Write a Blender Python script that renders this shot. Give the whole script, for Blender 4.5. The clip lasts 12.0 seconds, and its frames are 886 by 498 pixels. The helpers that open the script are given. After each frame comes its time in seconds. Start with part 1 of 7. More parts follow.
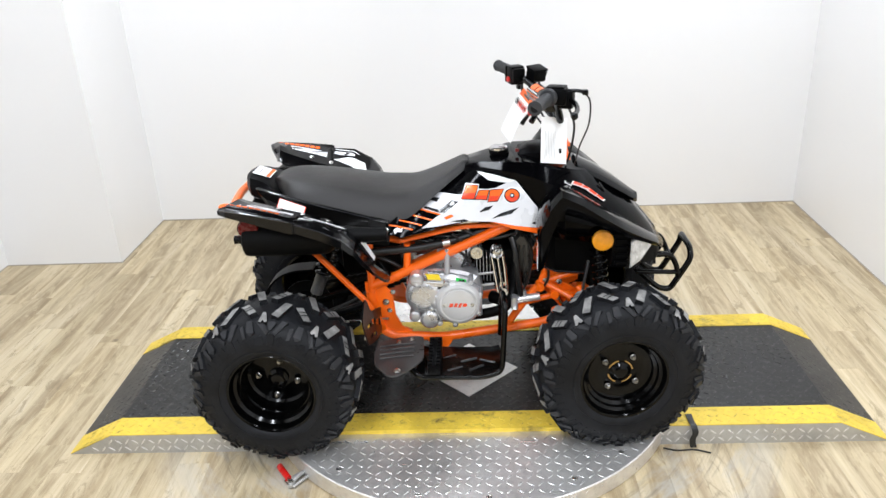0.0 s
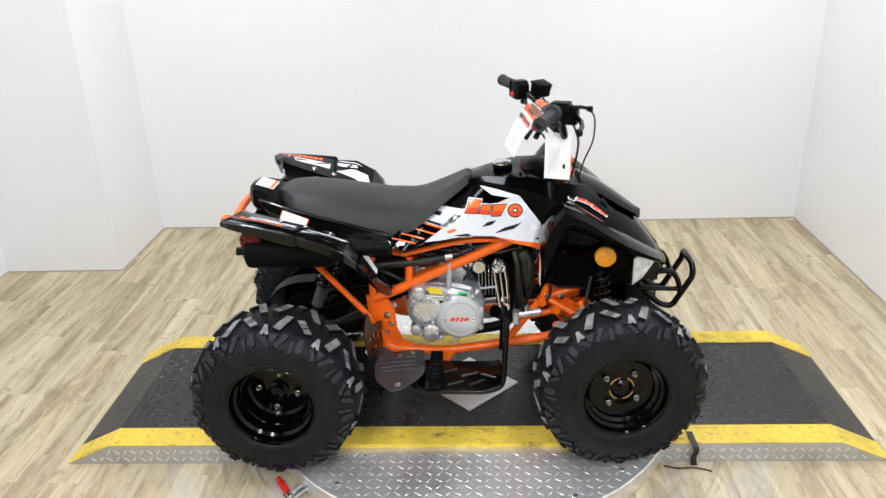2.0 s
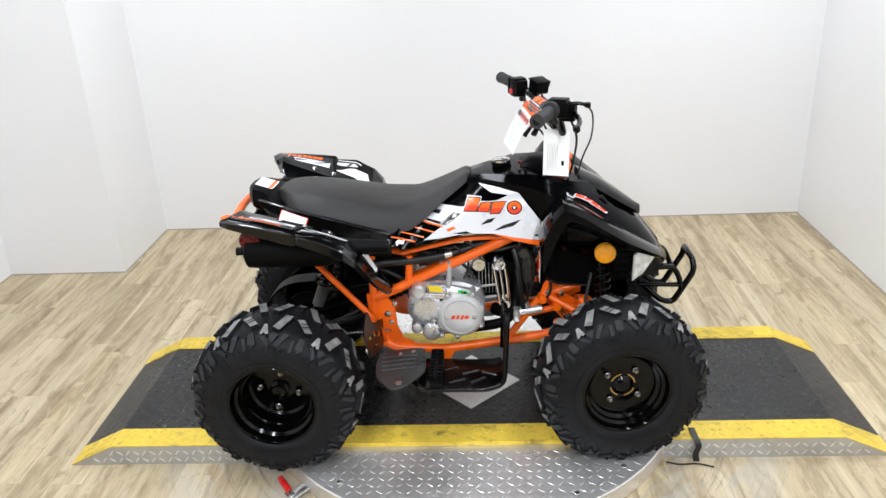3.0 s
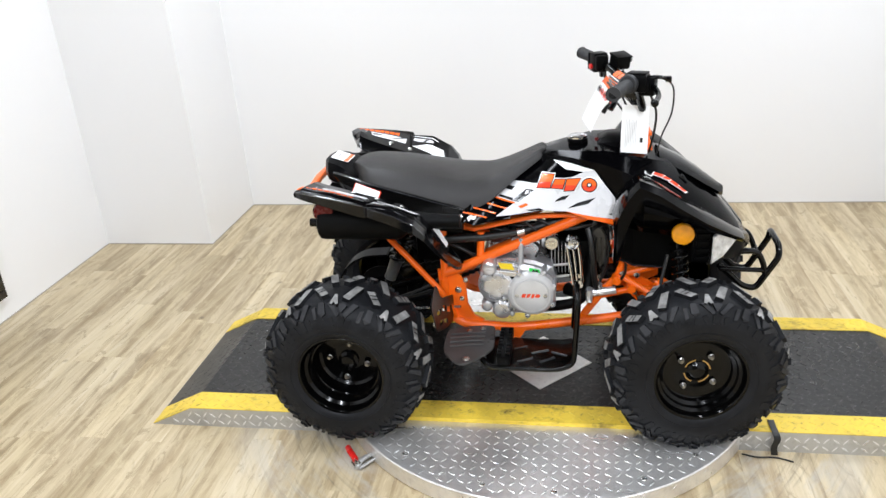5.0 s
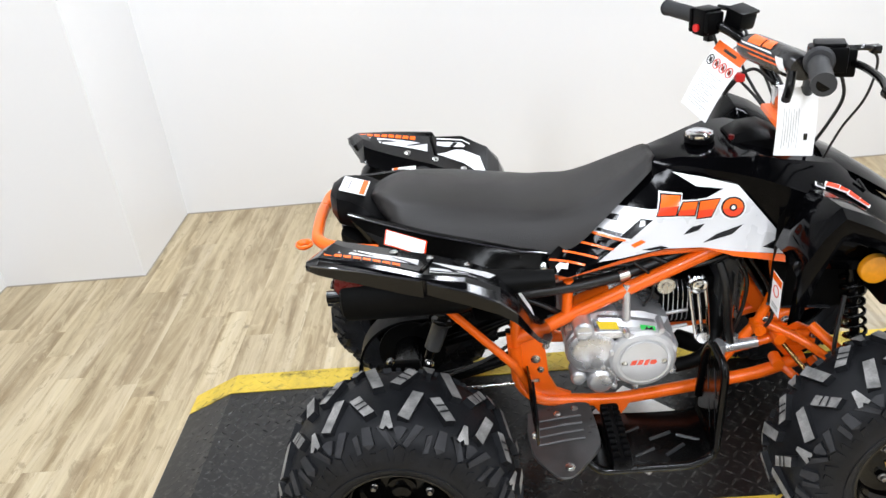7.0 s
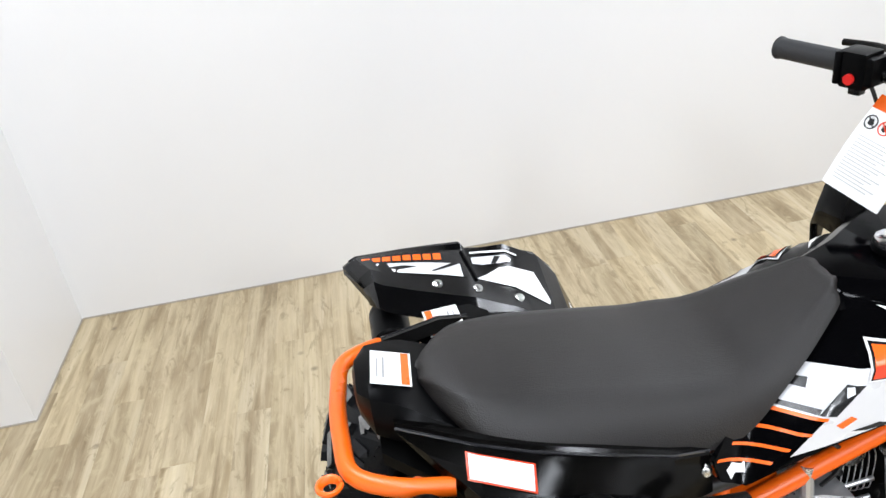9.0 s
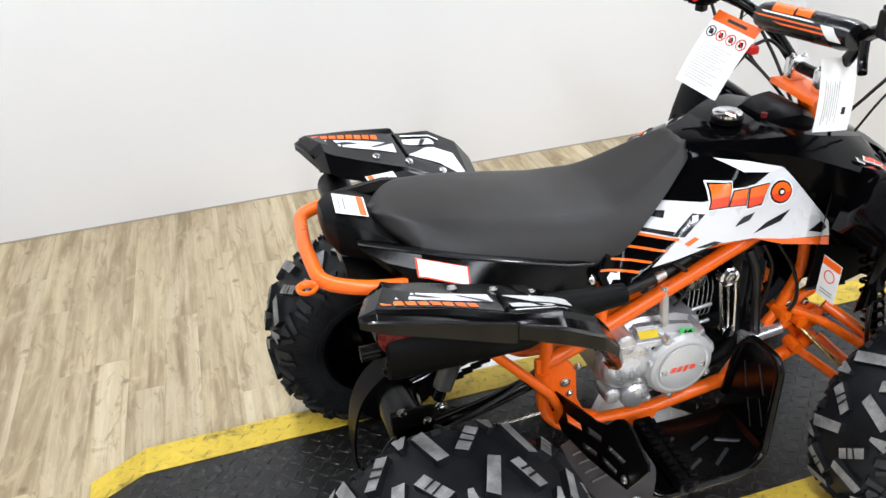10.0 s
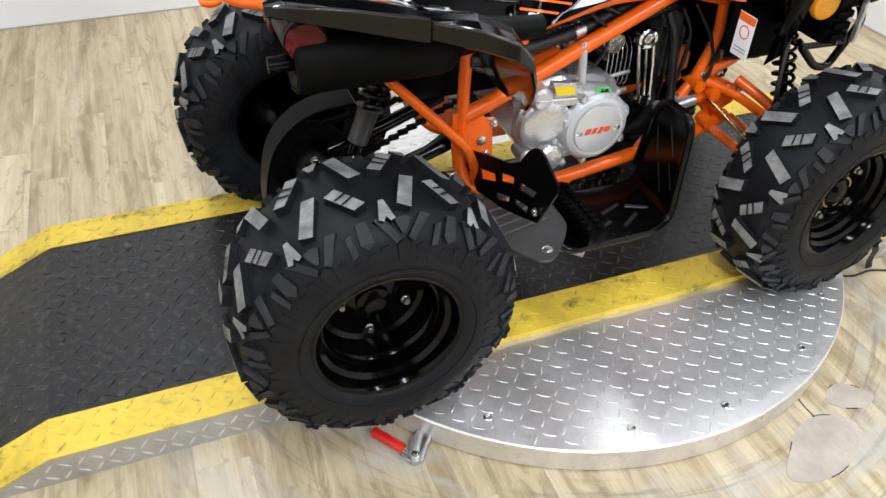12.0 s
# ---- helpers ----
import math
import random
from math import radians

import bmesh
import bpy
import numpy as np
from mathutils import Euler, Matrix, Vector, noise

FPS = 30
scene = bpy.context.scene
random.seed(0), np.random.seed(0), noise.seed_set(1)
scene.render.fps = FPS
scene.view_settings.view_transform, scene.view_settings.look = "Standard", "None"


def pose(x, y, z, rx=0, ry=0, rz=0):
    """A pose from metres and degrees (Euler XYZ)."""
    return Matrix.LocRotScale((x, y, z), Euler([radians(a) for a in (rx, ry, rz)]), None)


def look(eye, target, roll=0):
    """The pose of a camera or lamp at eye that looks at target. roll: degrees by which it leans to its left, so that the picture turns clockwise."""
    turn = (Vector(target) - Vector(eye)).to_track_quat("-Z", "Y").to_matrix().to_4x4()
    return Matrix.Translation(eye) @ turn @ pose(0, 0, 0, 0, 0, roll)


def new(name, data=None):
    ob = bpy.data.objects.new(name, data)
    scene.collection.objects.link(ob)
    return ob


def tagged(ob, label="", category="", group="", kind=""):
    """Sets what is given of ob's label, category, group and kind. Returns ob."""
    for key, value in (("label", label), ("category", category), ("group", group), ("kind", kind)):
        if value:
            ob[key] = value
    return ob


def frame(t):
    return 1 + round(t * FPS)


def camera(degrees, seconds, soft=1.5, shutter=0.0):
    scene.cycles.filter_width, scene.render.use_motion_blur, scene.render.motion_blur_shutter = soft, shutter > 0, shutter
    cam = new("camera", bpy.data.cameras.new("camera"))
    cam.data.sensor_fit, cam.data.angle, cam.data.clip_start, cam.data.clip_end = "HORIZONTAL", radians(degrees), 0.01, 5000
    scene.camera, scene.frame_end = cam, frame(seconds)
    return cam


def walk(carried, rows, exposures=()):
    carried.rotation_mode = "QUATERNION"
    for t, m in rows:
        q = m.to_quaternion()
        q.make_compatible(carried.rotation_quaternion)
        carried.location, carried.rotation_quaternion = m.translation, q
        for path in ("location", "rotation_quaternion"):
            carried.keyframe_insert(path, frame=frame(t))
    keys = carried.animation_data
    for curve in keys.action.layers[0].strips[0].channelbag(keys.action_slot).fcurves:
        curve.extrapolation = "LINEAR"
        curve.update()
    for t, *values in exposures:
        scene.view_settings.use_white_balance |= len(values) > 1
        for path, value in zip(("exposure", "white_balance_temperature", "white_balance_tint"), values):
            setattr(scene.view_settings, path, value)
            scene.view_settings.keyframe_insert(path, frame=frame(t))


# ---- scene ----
cam = camera(59.4, 12.0)
PATH = [
    (0, (0.101, -0.235, 1.528), (0.008, 1.594, 0.723), -2.8),
    (0.5, (0.104, -0.241, 1.529), (-0.008, 1.588, 0.727), -2.9),
    (1, (0.098, -0.247, 1.536), (-0.025, 1.581, 0.734), -3.2),
    (1.5, (0.099, -0.225, 1.541), (0.03, 1.609, 0.747), -2.6),
    (2, (0.09, -0.226, 1.542), (0.001, 1.612, 0.757), -2.0),
    (2.5, (0.093, -0.225, 1.539), (-0.008, 1.608, 0.746), -2.7),
    (4.5, (0.159, -0.236, 1.529), (0.033, 1.617, 0.786), -2.2),
    (5, (0.153, -0.219, 1.499), (-0.174, 1.582, 0.694), -3.9),
    (5.5, (-0.03, -0.145, 1.46), (-0.299, 1.65, 0.62), -7.1),
    (6, (-0.131, 0.033, 1.458), (-0.332, 1.803, 0.55), -5.5),
    (6.5, (-0.156, 0.331, 1.462), (-0.464, 2.118, 0.619), -6.1),
    (6.7, (-0.201, 0.413, 1.466), (-0.446, 2.19, 0.581), -6.4),
    (8.3, (-0.507, 1.081, 1.422), (-0.33, 2.778, 0.378), -3.5),
    (8.5, (-0.504, 1.165, 1.435), (-0.391, 2.881, 0.414), -5.9),
    (9, (-0.538, 1.194, 1.452), (-0.381, 2.93, 0.471), -8.0),
    (9.5, (-0.641, 1.026, 1.45), (-0.275, 2.716, 0.446), -6.3),
    (10, (-0.719, 0.881, 1.421), (-0.261, 2.523, 0.376), -2.9),
    (10.5, (-0.753, 0.832, 1.324), (-0.222, 2.371, 0.162), -0.4),
    (11, (-0.771, 0.79, 1.222), (-0.274, 2.219, -0.085), 4.0),
    (11.5, (-0.775, 0.762, 1.161), (-0.276, 2.14, -0.2), 3.5),
    (12, (-0.741, 0.751, 1.198), (-0.166, 2.179, -0.079), 1.8),
]
walk(cam, [(t, look(eye, target, roll)) for t, eye, target, roll in PATH],
     exposures=[(0, -0.07), (0.5, -0.13), (1.5, -0.18), (2.5, -0.20), (4.5, -0.08), (5.5, -0.07), (6.7, -0.02), (8.3, -0.10), (10.0, -0.11), (11.0, -0.20), (12.0, -0.16)])

# ---------------------------------------------------------------- world and light
world = bpy.data.worlds.new("showroom_air")
scene.world = world
world.use_nodes = True
wbg = world.node_tree.nodes["Background"]
wbg.inputs[0].default_value = (0.9, 0.95, 1.0, 1)
wbg.inputs[1].default_value = 0.02


def strip_lamp(x, y, z, watts, length=1.25, width=0.16):
    data = bpy.data.lights.new("strip_lamp_light", "AREA")
    data.shape, data.size, data.size_y = "RECTANGLE", width, length
    data.energy, data.color = watts * 1.2, (0.895, 0.945, 1.025)
    ob = new("strip_lamp_light", data)
    ob.matrix_world = pose(x, y, z)
    return ob


LAMP_Z = 2.66
LAMPS = [(-1.0, 2.6, 26), (1.25, 2.9, 27), (-0.9, 1.0, 24), (0.9, 1.0, 20), (-0.8, -1.2, 72), (0.8, -1.2, 72)]
for lx, ly, lw in LAMPS:
    strip_lamp(lx, ly, LAMP_Z, lw)

# ---------------------------------------------------------------- materials


def nodes_of(name):
    m = bpy.data.materials.new(name)
    m.use_nodes = True
    nt = m.node_tree
    return m, nt, nt.nodes["Principled BSDF"]


def ramp(nt, fac, stops):
    r = nt.nodes.new("ShaderNodeValToRGB")
    els = r.color_ramp.elements
    while len(els) < len(stops):
        els.new(0.5)
    for e, (p, c) in zip(els, stops):
        e.position, e.color = p, (*c, 1)
    nt.links.new(fac, r.inputs[0])
    return r.outputs[0]


def noise_tex(nt, scale, detail=4, rough=0.55, stretch=None, coord="Object"):
    tc = nt.nodes.new("ShaderNodeTexCoord")
    mp = nt.nodes.new("ShaderNodeMapping")
    nt.links.new(tc.outputs[coord], mp.inputs[0])
    if stretch:
        mp.inputs["Scale"].default_value = stretch
    n = nt.nodes.new("ShaderNodeTexNoise")
    n.inputs["Scale"].default_value, n.inputs["Detail"].default_value, n.inputs["Roughness"].default_value = scale, detail, rough
    nt.links.new(mp.outputs[0], n.inputs["Vector"])
    return n.outputs["Fac"]


def mix_col(nt, fac, a, b, mode="MIX"):
    m = nt.nodes.new("ShaderNodeMix")
    m.data_type, m.blend_type = "RGBA", mode
    if hasattr(fac, "links"):
        nt.links.new(fac, m.inputs[0])
    else:
        m.inputs[0].default_value = fac
    for k, v in ((6, a), (7, b)):
        if hasattr(v, "links"):
            nt.links.new(v, m.inputs[k])
        else:
            m.inputs[k].default_value = (*v, 1)
    return m.outputs[2]


def span(nt, fac, lo, hi, a=0.0, b=1.0):
    m = nt.nodes.new("ShaderNodeMapRange")
    m.inputs[1].default_value, m.inputs[2].default_value, m.inputs[3].default_value, m.inputs[4].default_value = lo, hi, a, b
    nt.links.new(fac, m.inputs[0])
    return m.outputs[0]


def bump(nt, b, height, strength, distance):
    n = nt.nodes.new("ShaderNodeBump")
    n.inputs["Strength"].default_value, n.inputs["Distance"].default_value = strength, distance
    nt.links.new(height, n.inputs["Height"])
    nt.links.new(n.outputs[0], b.inputs["Normal"])


def surface(name, col, rough=0.5, metal=0.0, vary=0.12, big=6, small=120, bump_d=0.0004, bump_s=0.3, coat=0.0, rvar=0.1, spec=0.5):
    """A plain surface with two scales of colour variation, uneven gloss and a fine relief."""
    m, nt, b = nodes_of(name)
    n1, n2 = noise_tex(nt, big, 4), noise_tex(nt, small, 3)
    dark = tuple(c * (1 - vary) for c in col)
    lite = tuple(min(1, c * (1 + vary)) for c in col)
    c1 = ramp(nt, n1, [(0.3, dark), (0.7, lite)])
    c2 = mix_col(nt, span(nt, n2, 0.35, 0.7, 0, 0.35), c1, dark)
    nt.links.new(c2, b.inputs["Base Color"])
    nt.links.new(span(nt, n1, 0.3, 0.7, max(0.02, rough - rvar), min(1, rough + rvar)), b.inputs["Roughness"])
    b.inputs["Metallic"].default_value = metal
    b.inputs["Specular IOR Level"].default_value = spec
    b.inputs["Coat Weight"].default_value = coat
    b.inputs["Coat Roughness"].default_value = 0.06
    bump(nt, b, n2, bump_s, bump_d)
    return m


WALL = surface("white_wall_panel", (0.82, 0.815, 0.81), 0.30, vary=0.008, big=0.7, small=200, bump_d=0.0003, bump_s=0.15, rvar=0.01)
# for the unseen south wall, dark so that it bounces little light
DARKW = surface("charcoal_wall", (0.035, 0.034, 0.034), 0.7, vary=0.2)
CEIL = surface("dark_ceiling", (0.05, 0.05, 0.052), 0.8, vary=0.1)
FIXT = surface("white_lamp_housing", (0.75, 0.75, 0.75), 0.5, vary=0.03)
SHELL = surface("gloss_black_plastic", (0.0012, 0.0012, 0.0015), 0.09, spec=0.075, vary=0.2, small=400, bump_d=0.0001, coat=0.0, rvar=0.04)
FENDERP = surface("moulded_black_fender", (0.0018, 0.0018, 0.0021), 0.10, spec=0.32, vary=0.2, small=400, bump_d=0.0002, coat=0.0, rvar=0.06)
PANELP = surface("grained_black_panel", (0.0018, 0.0017, 0.0016), 0.13, spec=0.12, vary=0.3, small=500, bump_d=0.0002, rvar=0.08)
# glossy and lighter than the shells: edge highlights put into the colour
EDGEP = surface("highlight_plastic_edge", (0.020, 0.020, 0.022), 0.14, spec=0.7, vary=0.3, big=30, small=400, bump_d=0.0002, coat=0.3, rvar=0.06)
SATIN = surface("satin_black_plastic", (0.0016, 0.0016, 0.0018), 0.34, spec=0.06, vary=0.2, small=500, bump_d=0.0002, rvar=0.08)
GREYP = surface("dark_grey_plastic", (0.016, 0.0165, 0.0175), 0.28, spec=0.35, vary=0.2, small=500, bump_d=0.0002)
BLACKM = surface("black_painted_steel", (0.0018, 0.0018, 0.0018), 0.2, spec=0.2, vary=0.25, small=300, bump_d=0.0002, coat=0.06)
MATTE = surface("matte_black_steel", (0.0015, 0.0015, 0.0015), 0.55, spec=0.1, vary=0.25, small=300, bump_d=0.0003)
ORANGE = surface("orange_powder_coat", (0.93, 0.140, 0.005), 0.32, vary=0.05, small=350, bump_d=0.0003, coat=0.08)
DECOR = surface("orange_decal_film", (0.87, 0.13, 0.01), 0.25, vary=0.04)
DECRED = surface("red_decal_film", (0.72, 0.05, 0.012), 0.25, vary=0.04)
SILVER = surface("silver_grey_decal_film", (0.64, 0.64, 0.65), 0.3, metal=0.1, vary=0.06, small=600)
WHITEF = surface("white_decal_film", (0.78, 0.78, 0.77), 0.3, vary=0.03)
PAPER = surface("white_paper", (0.82, 0.82, 0.81), 0.7, vary=0.03, small=500)


CARD = surface("thin_white_card", (0.95, 0.95, 0.945), 0.6, vary=0.02, small=300)
BLACKF = surface("black_decal_film", (0.007, 0.007, 0.008), 0.22, vary=0.1)
GREYF = surface("grey_print", (0.30, 0.30, 0.30), 0.6, vary=0.05)
LIGHTG = surface("pale_grey_print", (0.55, 0.55, 0.55), 0.6, vary=0.05)
YELF = surface("yellow_label", (0.80, 0.58, 0.02), 0.35, vary=0.05)
GRNF = surface("green_label", (0.02, 0.55, 0.09), 0.35, vary=0.05)
CAST = surface("cast_aluminium", (0.60, 0.60, 0.61), 0.29, metal=0.75, vary=0.05, big=14, small=420, bump_d=0.0003, bump_s=0.3)
WORNF = surface("rubbed_vinyl", (0.41, 0.36, 0.29), 0.42, vary=0.22, big=14, small=200, bump_d=0.0003)
HEELP = surface("worn_grey_plate", (0.045, 0.043, 0.042), 0.36, spec=0.4, vary=0.3, big=20, small=300, bump_d=0.0004)
DARKC = surface("dull_dark_casting", (0.10, 0.10, 0.10), 0.34, metal=0.6, vary=0.3, big=25, small=400, bump_d=0.0006, bump_s=0.5)
COVER = surface("silver_painted_cover", (0.58, 0.58, 0.58), 0.36, metal=0.35, vary=0.06, big=20, small=500, bump_d=0.0002)
CHROME = surface("bright_chrome", (0.75, 0.75, 0.77), 0.12, metal=1.0, vary=0.06, small=300, rvar=0.06)
ZINC = surface("zinc_bolt", (0.60, 0.60, 0.58), 0.26, metal=1.0, vary=0.15, big=40, small=500)
RUBBER = surface("tyre_rubber", (0.0105, 0.0110, 0.0125), 0.50, spec=0.13, vary=0.35, big=18, small=500, bump_d=0.0006, bump_s=0.4, rvar=0.12)
# lit copy of the tyre rubber: overhead light painted on the upper shoulder lugs
LUGTOP = surface("lit_shoulder_rubber", (0.026, 0.0265, 0.029), 0.55, spec=0.16, vary=0.45, big=25, small=400, bump_d=0.0006, bump_s=0.4, rvar=0.1)
HOSE = surface("black_rubber_hose", (0.005, 0.005, 0.005), 0.42, vary=0.2, small=300)
GRIP = surface("grey_rubber_grip", (0.026, 0.0265, 0.028), 0.5, spec=0.3, vary=0.2, small=600, bump_d=0.0008, bump_s=0.6)
RIMP = surface("black_enamelled_rim", (0.0010, 0.0010, 0.0010), 0.14, spec=0.16, vary=0.25, small=300, bump_d=0.0001, coat=0.08, rvar=0.06)
DARKZ = surface("plated_nut", (0.26, 0.255, 0.245), 0.3, metal=1.0, vary=0.2)
REDP = surface("red_vinyl_handle", (0.62, 0.015, 0.012), 0.3, vary=0.08)
AMBER = surface("amber_reflector_lens", (0.85, 0.33, 0.005), 0.16, vary=0.12, big=60, small=700, bump_d=0.0012, bump_s=0.8, coat=0.5)
REDL = surface("red_reflector_lens", (0.10, 0.004, 0.004), 0.28, spec=0.25, vary=0.15, big=60, small=700, bump_d=0.0012, bump_s=0.8, coat=0.05)
CLEARL = surface("clear_headlight_lens", (0.70, 0.71, 0.72), 0.12, metal=0.55, vary=0.35, big=45, small=160, bump_d=0.003, bump_s=0.8, coat=0.8)
SMOKE = surface("smoked_tail_lens", (0.22, 0.22, 0.24), 0.15, vary=0.2, coat=0.5)
BRASS = surface("yellow_zinc", (0.45, 0.30, 0.12), 0.3, metal=1.0, vary=0.2)
FRAMEW = surface("dark_picture_frame", (0.012, 0.010, 0.009), 0.28, vary=0.3)


def tread_top_material():
    # new moulded rubber, a paler mottled grey on the running faces
    m, nt, b = nodes_of("pale_tread_rubber")
    n1, n2 = noise_tex(nt, 30, 4), noise_tex(nt, 300, 3)
    c = ramp(nt, n1, [(0.3, (0.10, 0.098, 0.094)), (0.55, (0.22, 0.216, 0.208)), (0.75, (0.33, 0.323, 0.312))])
    c = mix_col(nt, span(nt, n2, 0.4, 0.7, 0, 0.4), c, (0.07, 0.07, 0.07))
    nt.links.new(c, b.inputs["Base Color"])
    b.inputs["Roughness"].default_value = 0.75
    bump(nt, b, n2, 0.4, 0.0006)
    return m


TREADTOP = tread_top_material()


def seat_material():
    m, nt, b = nodes_of("grained_black_vinyl")
    tc = nt.nodes.new("ShaderNodeTexCoord")
    v = nt.nodes.new("ShaderNodeTexVoronoi")
    v.inputs["Scale"].default_value = 520
    nt.links.new(tc.outputs["Object"], v.inputs["Vector"])
    n1 = noise_tex(nt, 7, 4)
    c = ramp(nt, n1, [(0.3, (0.0080, 0.0066, 0.0060)), (0.7, (0.0112, 0.0094, 0.0087))])
    nt.links.new(c, b.inputs["Base Color"])
    nt.links.new(span(nt, n1, 0.3, 0.7, 0.40, 0.50), b.inputs["Roughness"])
    b.inputs["Specular IOR Level"].default_value = 0.42
    bump(nt, b, v.outputs["Distance"], 0.35, 0.0012)
    return m


VINYL = seat_material()


def plank_material():
    m, nt, b = nodes_of("limed_oak_vinyl_plank")
    info = nt.nodes.new("ShaderNodeObjectInfo")
    tc = nt.nodes.new("ShaderNodeTexCoord")
    shift = nt.nodes.new("ShaderNodeVectorMath")
    shift.operation = "MULTIPLY_ADD"
    comb = nt.nodes.new("ShaderNodeCombineXYZ")
    for k in range(3):
        nt.links.new(info.outputs["Random"], comb.inputs[k])
    nt.links.new(comb.outputs[0], shift.inputs[0])
    shift.inputs[1].default_value = (37, 53, 0)
    nt.links.new(tc.outputs["Object"], shift.inputs[2])

    def streak(scale, detail, sx, sy, rough=0.6, dist=0.0):
        mp = nt.nodes.new("ShaderNodeMapping")
        mp.inputs["Scale"].default_value = (sx, sy, 1)
        nt.links.new(shift.outputs[0], mp.inputs[0])
        n = nt.nodes.new("ShaderNodeTexNoise")
        n.inputs["Scale"].default_value, n.inputs["Detail"].default_value, n.inputs["Roughness"].default_value, n.inputs["Distortion"].default_value = scale, detail, rough, dist
        nt.links.new(mp.outputs[0], n.inputs["Vector"])
        return n.outputs["Fac"]

    broad = streak(1.0, 4, 13.0, 1.2, 0.6, 0.9)
    grain = streak(1.0, 7, 85.0, 2.6, 0.7, 0.4)
    blot = streak(1.0, 6, 16.0, 5.0, 0.7, 1.6)
    c1 = ramp(nt, broad, [(0.32, (0.20, 0.146, 0.082)), (0.43, (0.335, 0.268, 0.176)), (0.54, (0.47, 0.396, 0.276)), (0.68, (0.58, 0.515, 0.395))])
    c2 = ramp(nt, grain, [(0.34, (0.24, 0.18, 0.108)), (0.5, (0.40, 0.33, 0.22)), (0.68, (0.55, 0.475, 0.35))])
    mid = streak(1.0, 5, 30.0, 1.5, 0.65, 0.8)
    c = mix_col(nt, 0.26, c1, c2)
    c = mix_col(nt, span(nt, mid, 0.52, 0.70, 0, 0.6), c, (0.23, 0.165, 0.085))
    c = mix_col(nt, span(nt, mid, 0.46, 0.30, 0, 0.45), c, (0.58, 0.51, 0.36))
    c = mix_col(nt, span(nt, blot, 0.53, 0.62, 0, 0.5), c, (0.52, 0.45, 0.31))
    c = mix_col(nt, span(nt, blot, 0.44, 0.36, 0, 0.55), c, (0.20, 0.15, 0.085))
    tint = ramp(nt, info.outputs["Random"], [(0.0, (0.94, 0.90, 0.80)), (0.25, (1.14, 1.10, 1.0)), (0.6, (1.08, 1.05, 0.98)), (1.0, (1.22, 1.18, 1.06))])
    c = mix_col(nt, 1.0, c, tint, "MULTIPLY")
    vor = nt.nodes.new("ShaderNodeTexVoronoi")
    vor.inputs["Scale"].default_value = 4.5
    nt.links.new(shift.outputs[0], vor.inputs["Vector"])
    knot = span(nt, vor.outputs["Distance"], 0.02, 0.07, 0.7, 0.0)
    c = mix_col(nt, knot, c, (0.12, 0.085, 0.05))
    # rubbed arcs that the turning plate and the tyres have left on the floor
    geo = nt.nodes.new("ShaderNodeNewGeometry")
    off = nt.nodes.new("ShaderNodeVectorMath")
    off.inputs[1].default_value = (0.055, 2.048, 0)
    off.operation = "SUBTRACT"
    nt.links.new(geo.outputs["Position"], off.inputs[0])
    sep = nt.nodes.new("ShaderNodeSeparateXYZ")
    nt.links.new(off.outputs[0], sep.inputs[0])
    far = nt.nodes.new("ShaderNodeVectorMath")
    far.operation = "LENGTH"
    nt.links.new(off.outputs[0], far.inputs[0])
    way = nt.nodes.new("ShaderNodeMath")
    way.operation = "ARCTAN2"
    nt.links.new(sep.outputs[1], way.inputs[0])
    nt.links.new(sep.outputs[0], way.inputs[1])
    polar = nt.nodes.new("ShaderNodeCombineXYZ")
    nt.links.new(far.outputs["Value"], polar.inputs[0])
    nt.links.new(way.outputs[0], polar.inputs[1])

    def arc(sx, sy, detail, rough):
        mp = nt.nodes.new("ShaderNodeMapping")
        mp.inputs["Scale"].default_value = (sx, sy, 1)
        nt.links.new(polar.outputs[0], mp.inputs[0])
        n = nt.nodes.new("ShaderNodeTexNoise")
        n.inputs["Scale"].default_value, n.inputs["Detail"].default_value, n.inputs["Roughness"].default_value = 1.0, detail, rough
        nt.links.new(mp.outputs[0], n.inputs["Vector"])
        return n.outputs["Fac"]

    def times(p, q):
        m2 = nt.nodes.new("ShaderNodeMath")
        m2.operation = "MULTIPLY"
        nt.links.new(p, m2.inputs[0])
        nt.links.new(q, m2.inputs[1])
        return m2.outputs[0]

    ring = times(span(nt, far.outputs["Value"], 0.66, 0.72), span(nt, far.outputs["Value"], 1.08, 0.86))
    pale = times(ring, span(nt, arc(9, 2.4, 5, 0.65), 0.46, 0.60, 0, 0.75))
    c = mix_col(nt, pale, c, (0.43, 0.41, 0.365))
    dark = times(ring, span(nt, arc(38, 1.6, 6, 0.7), 0.53, 0.70, 0, 0.75))
    c = mix_col(nt, dark, c, (0.12, 0.10, 0.075))
    nt.links.new(c, b.inputs["Base Color"])
    nt.links.new(span(nt, grain, 0.3, 0.7, 0.36, 0.52), b.inputs["Roughness"])
    bump(nt, b, grain, 0.2, 0.0006)
    return m


PLANK = plank_material()
TRIMC = surface("pale_joint", (0.42, 0.38, 0.32), 0.8)
GROUT = surface("dark_joint", (0.24, 0.19, 0.12), 0.8)


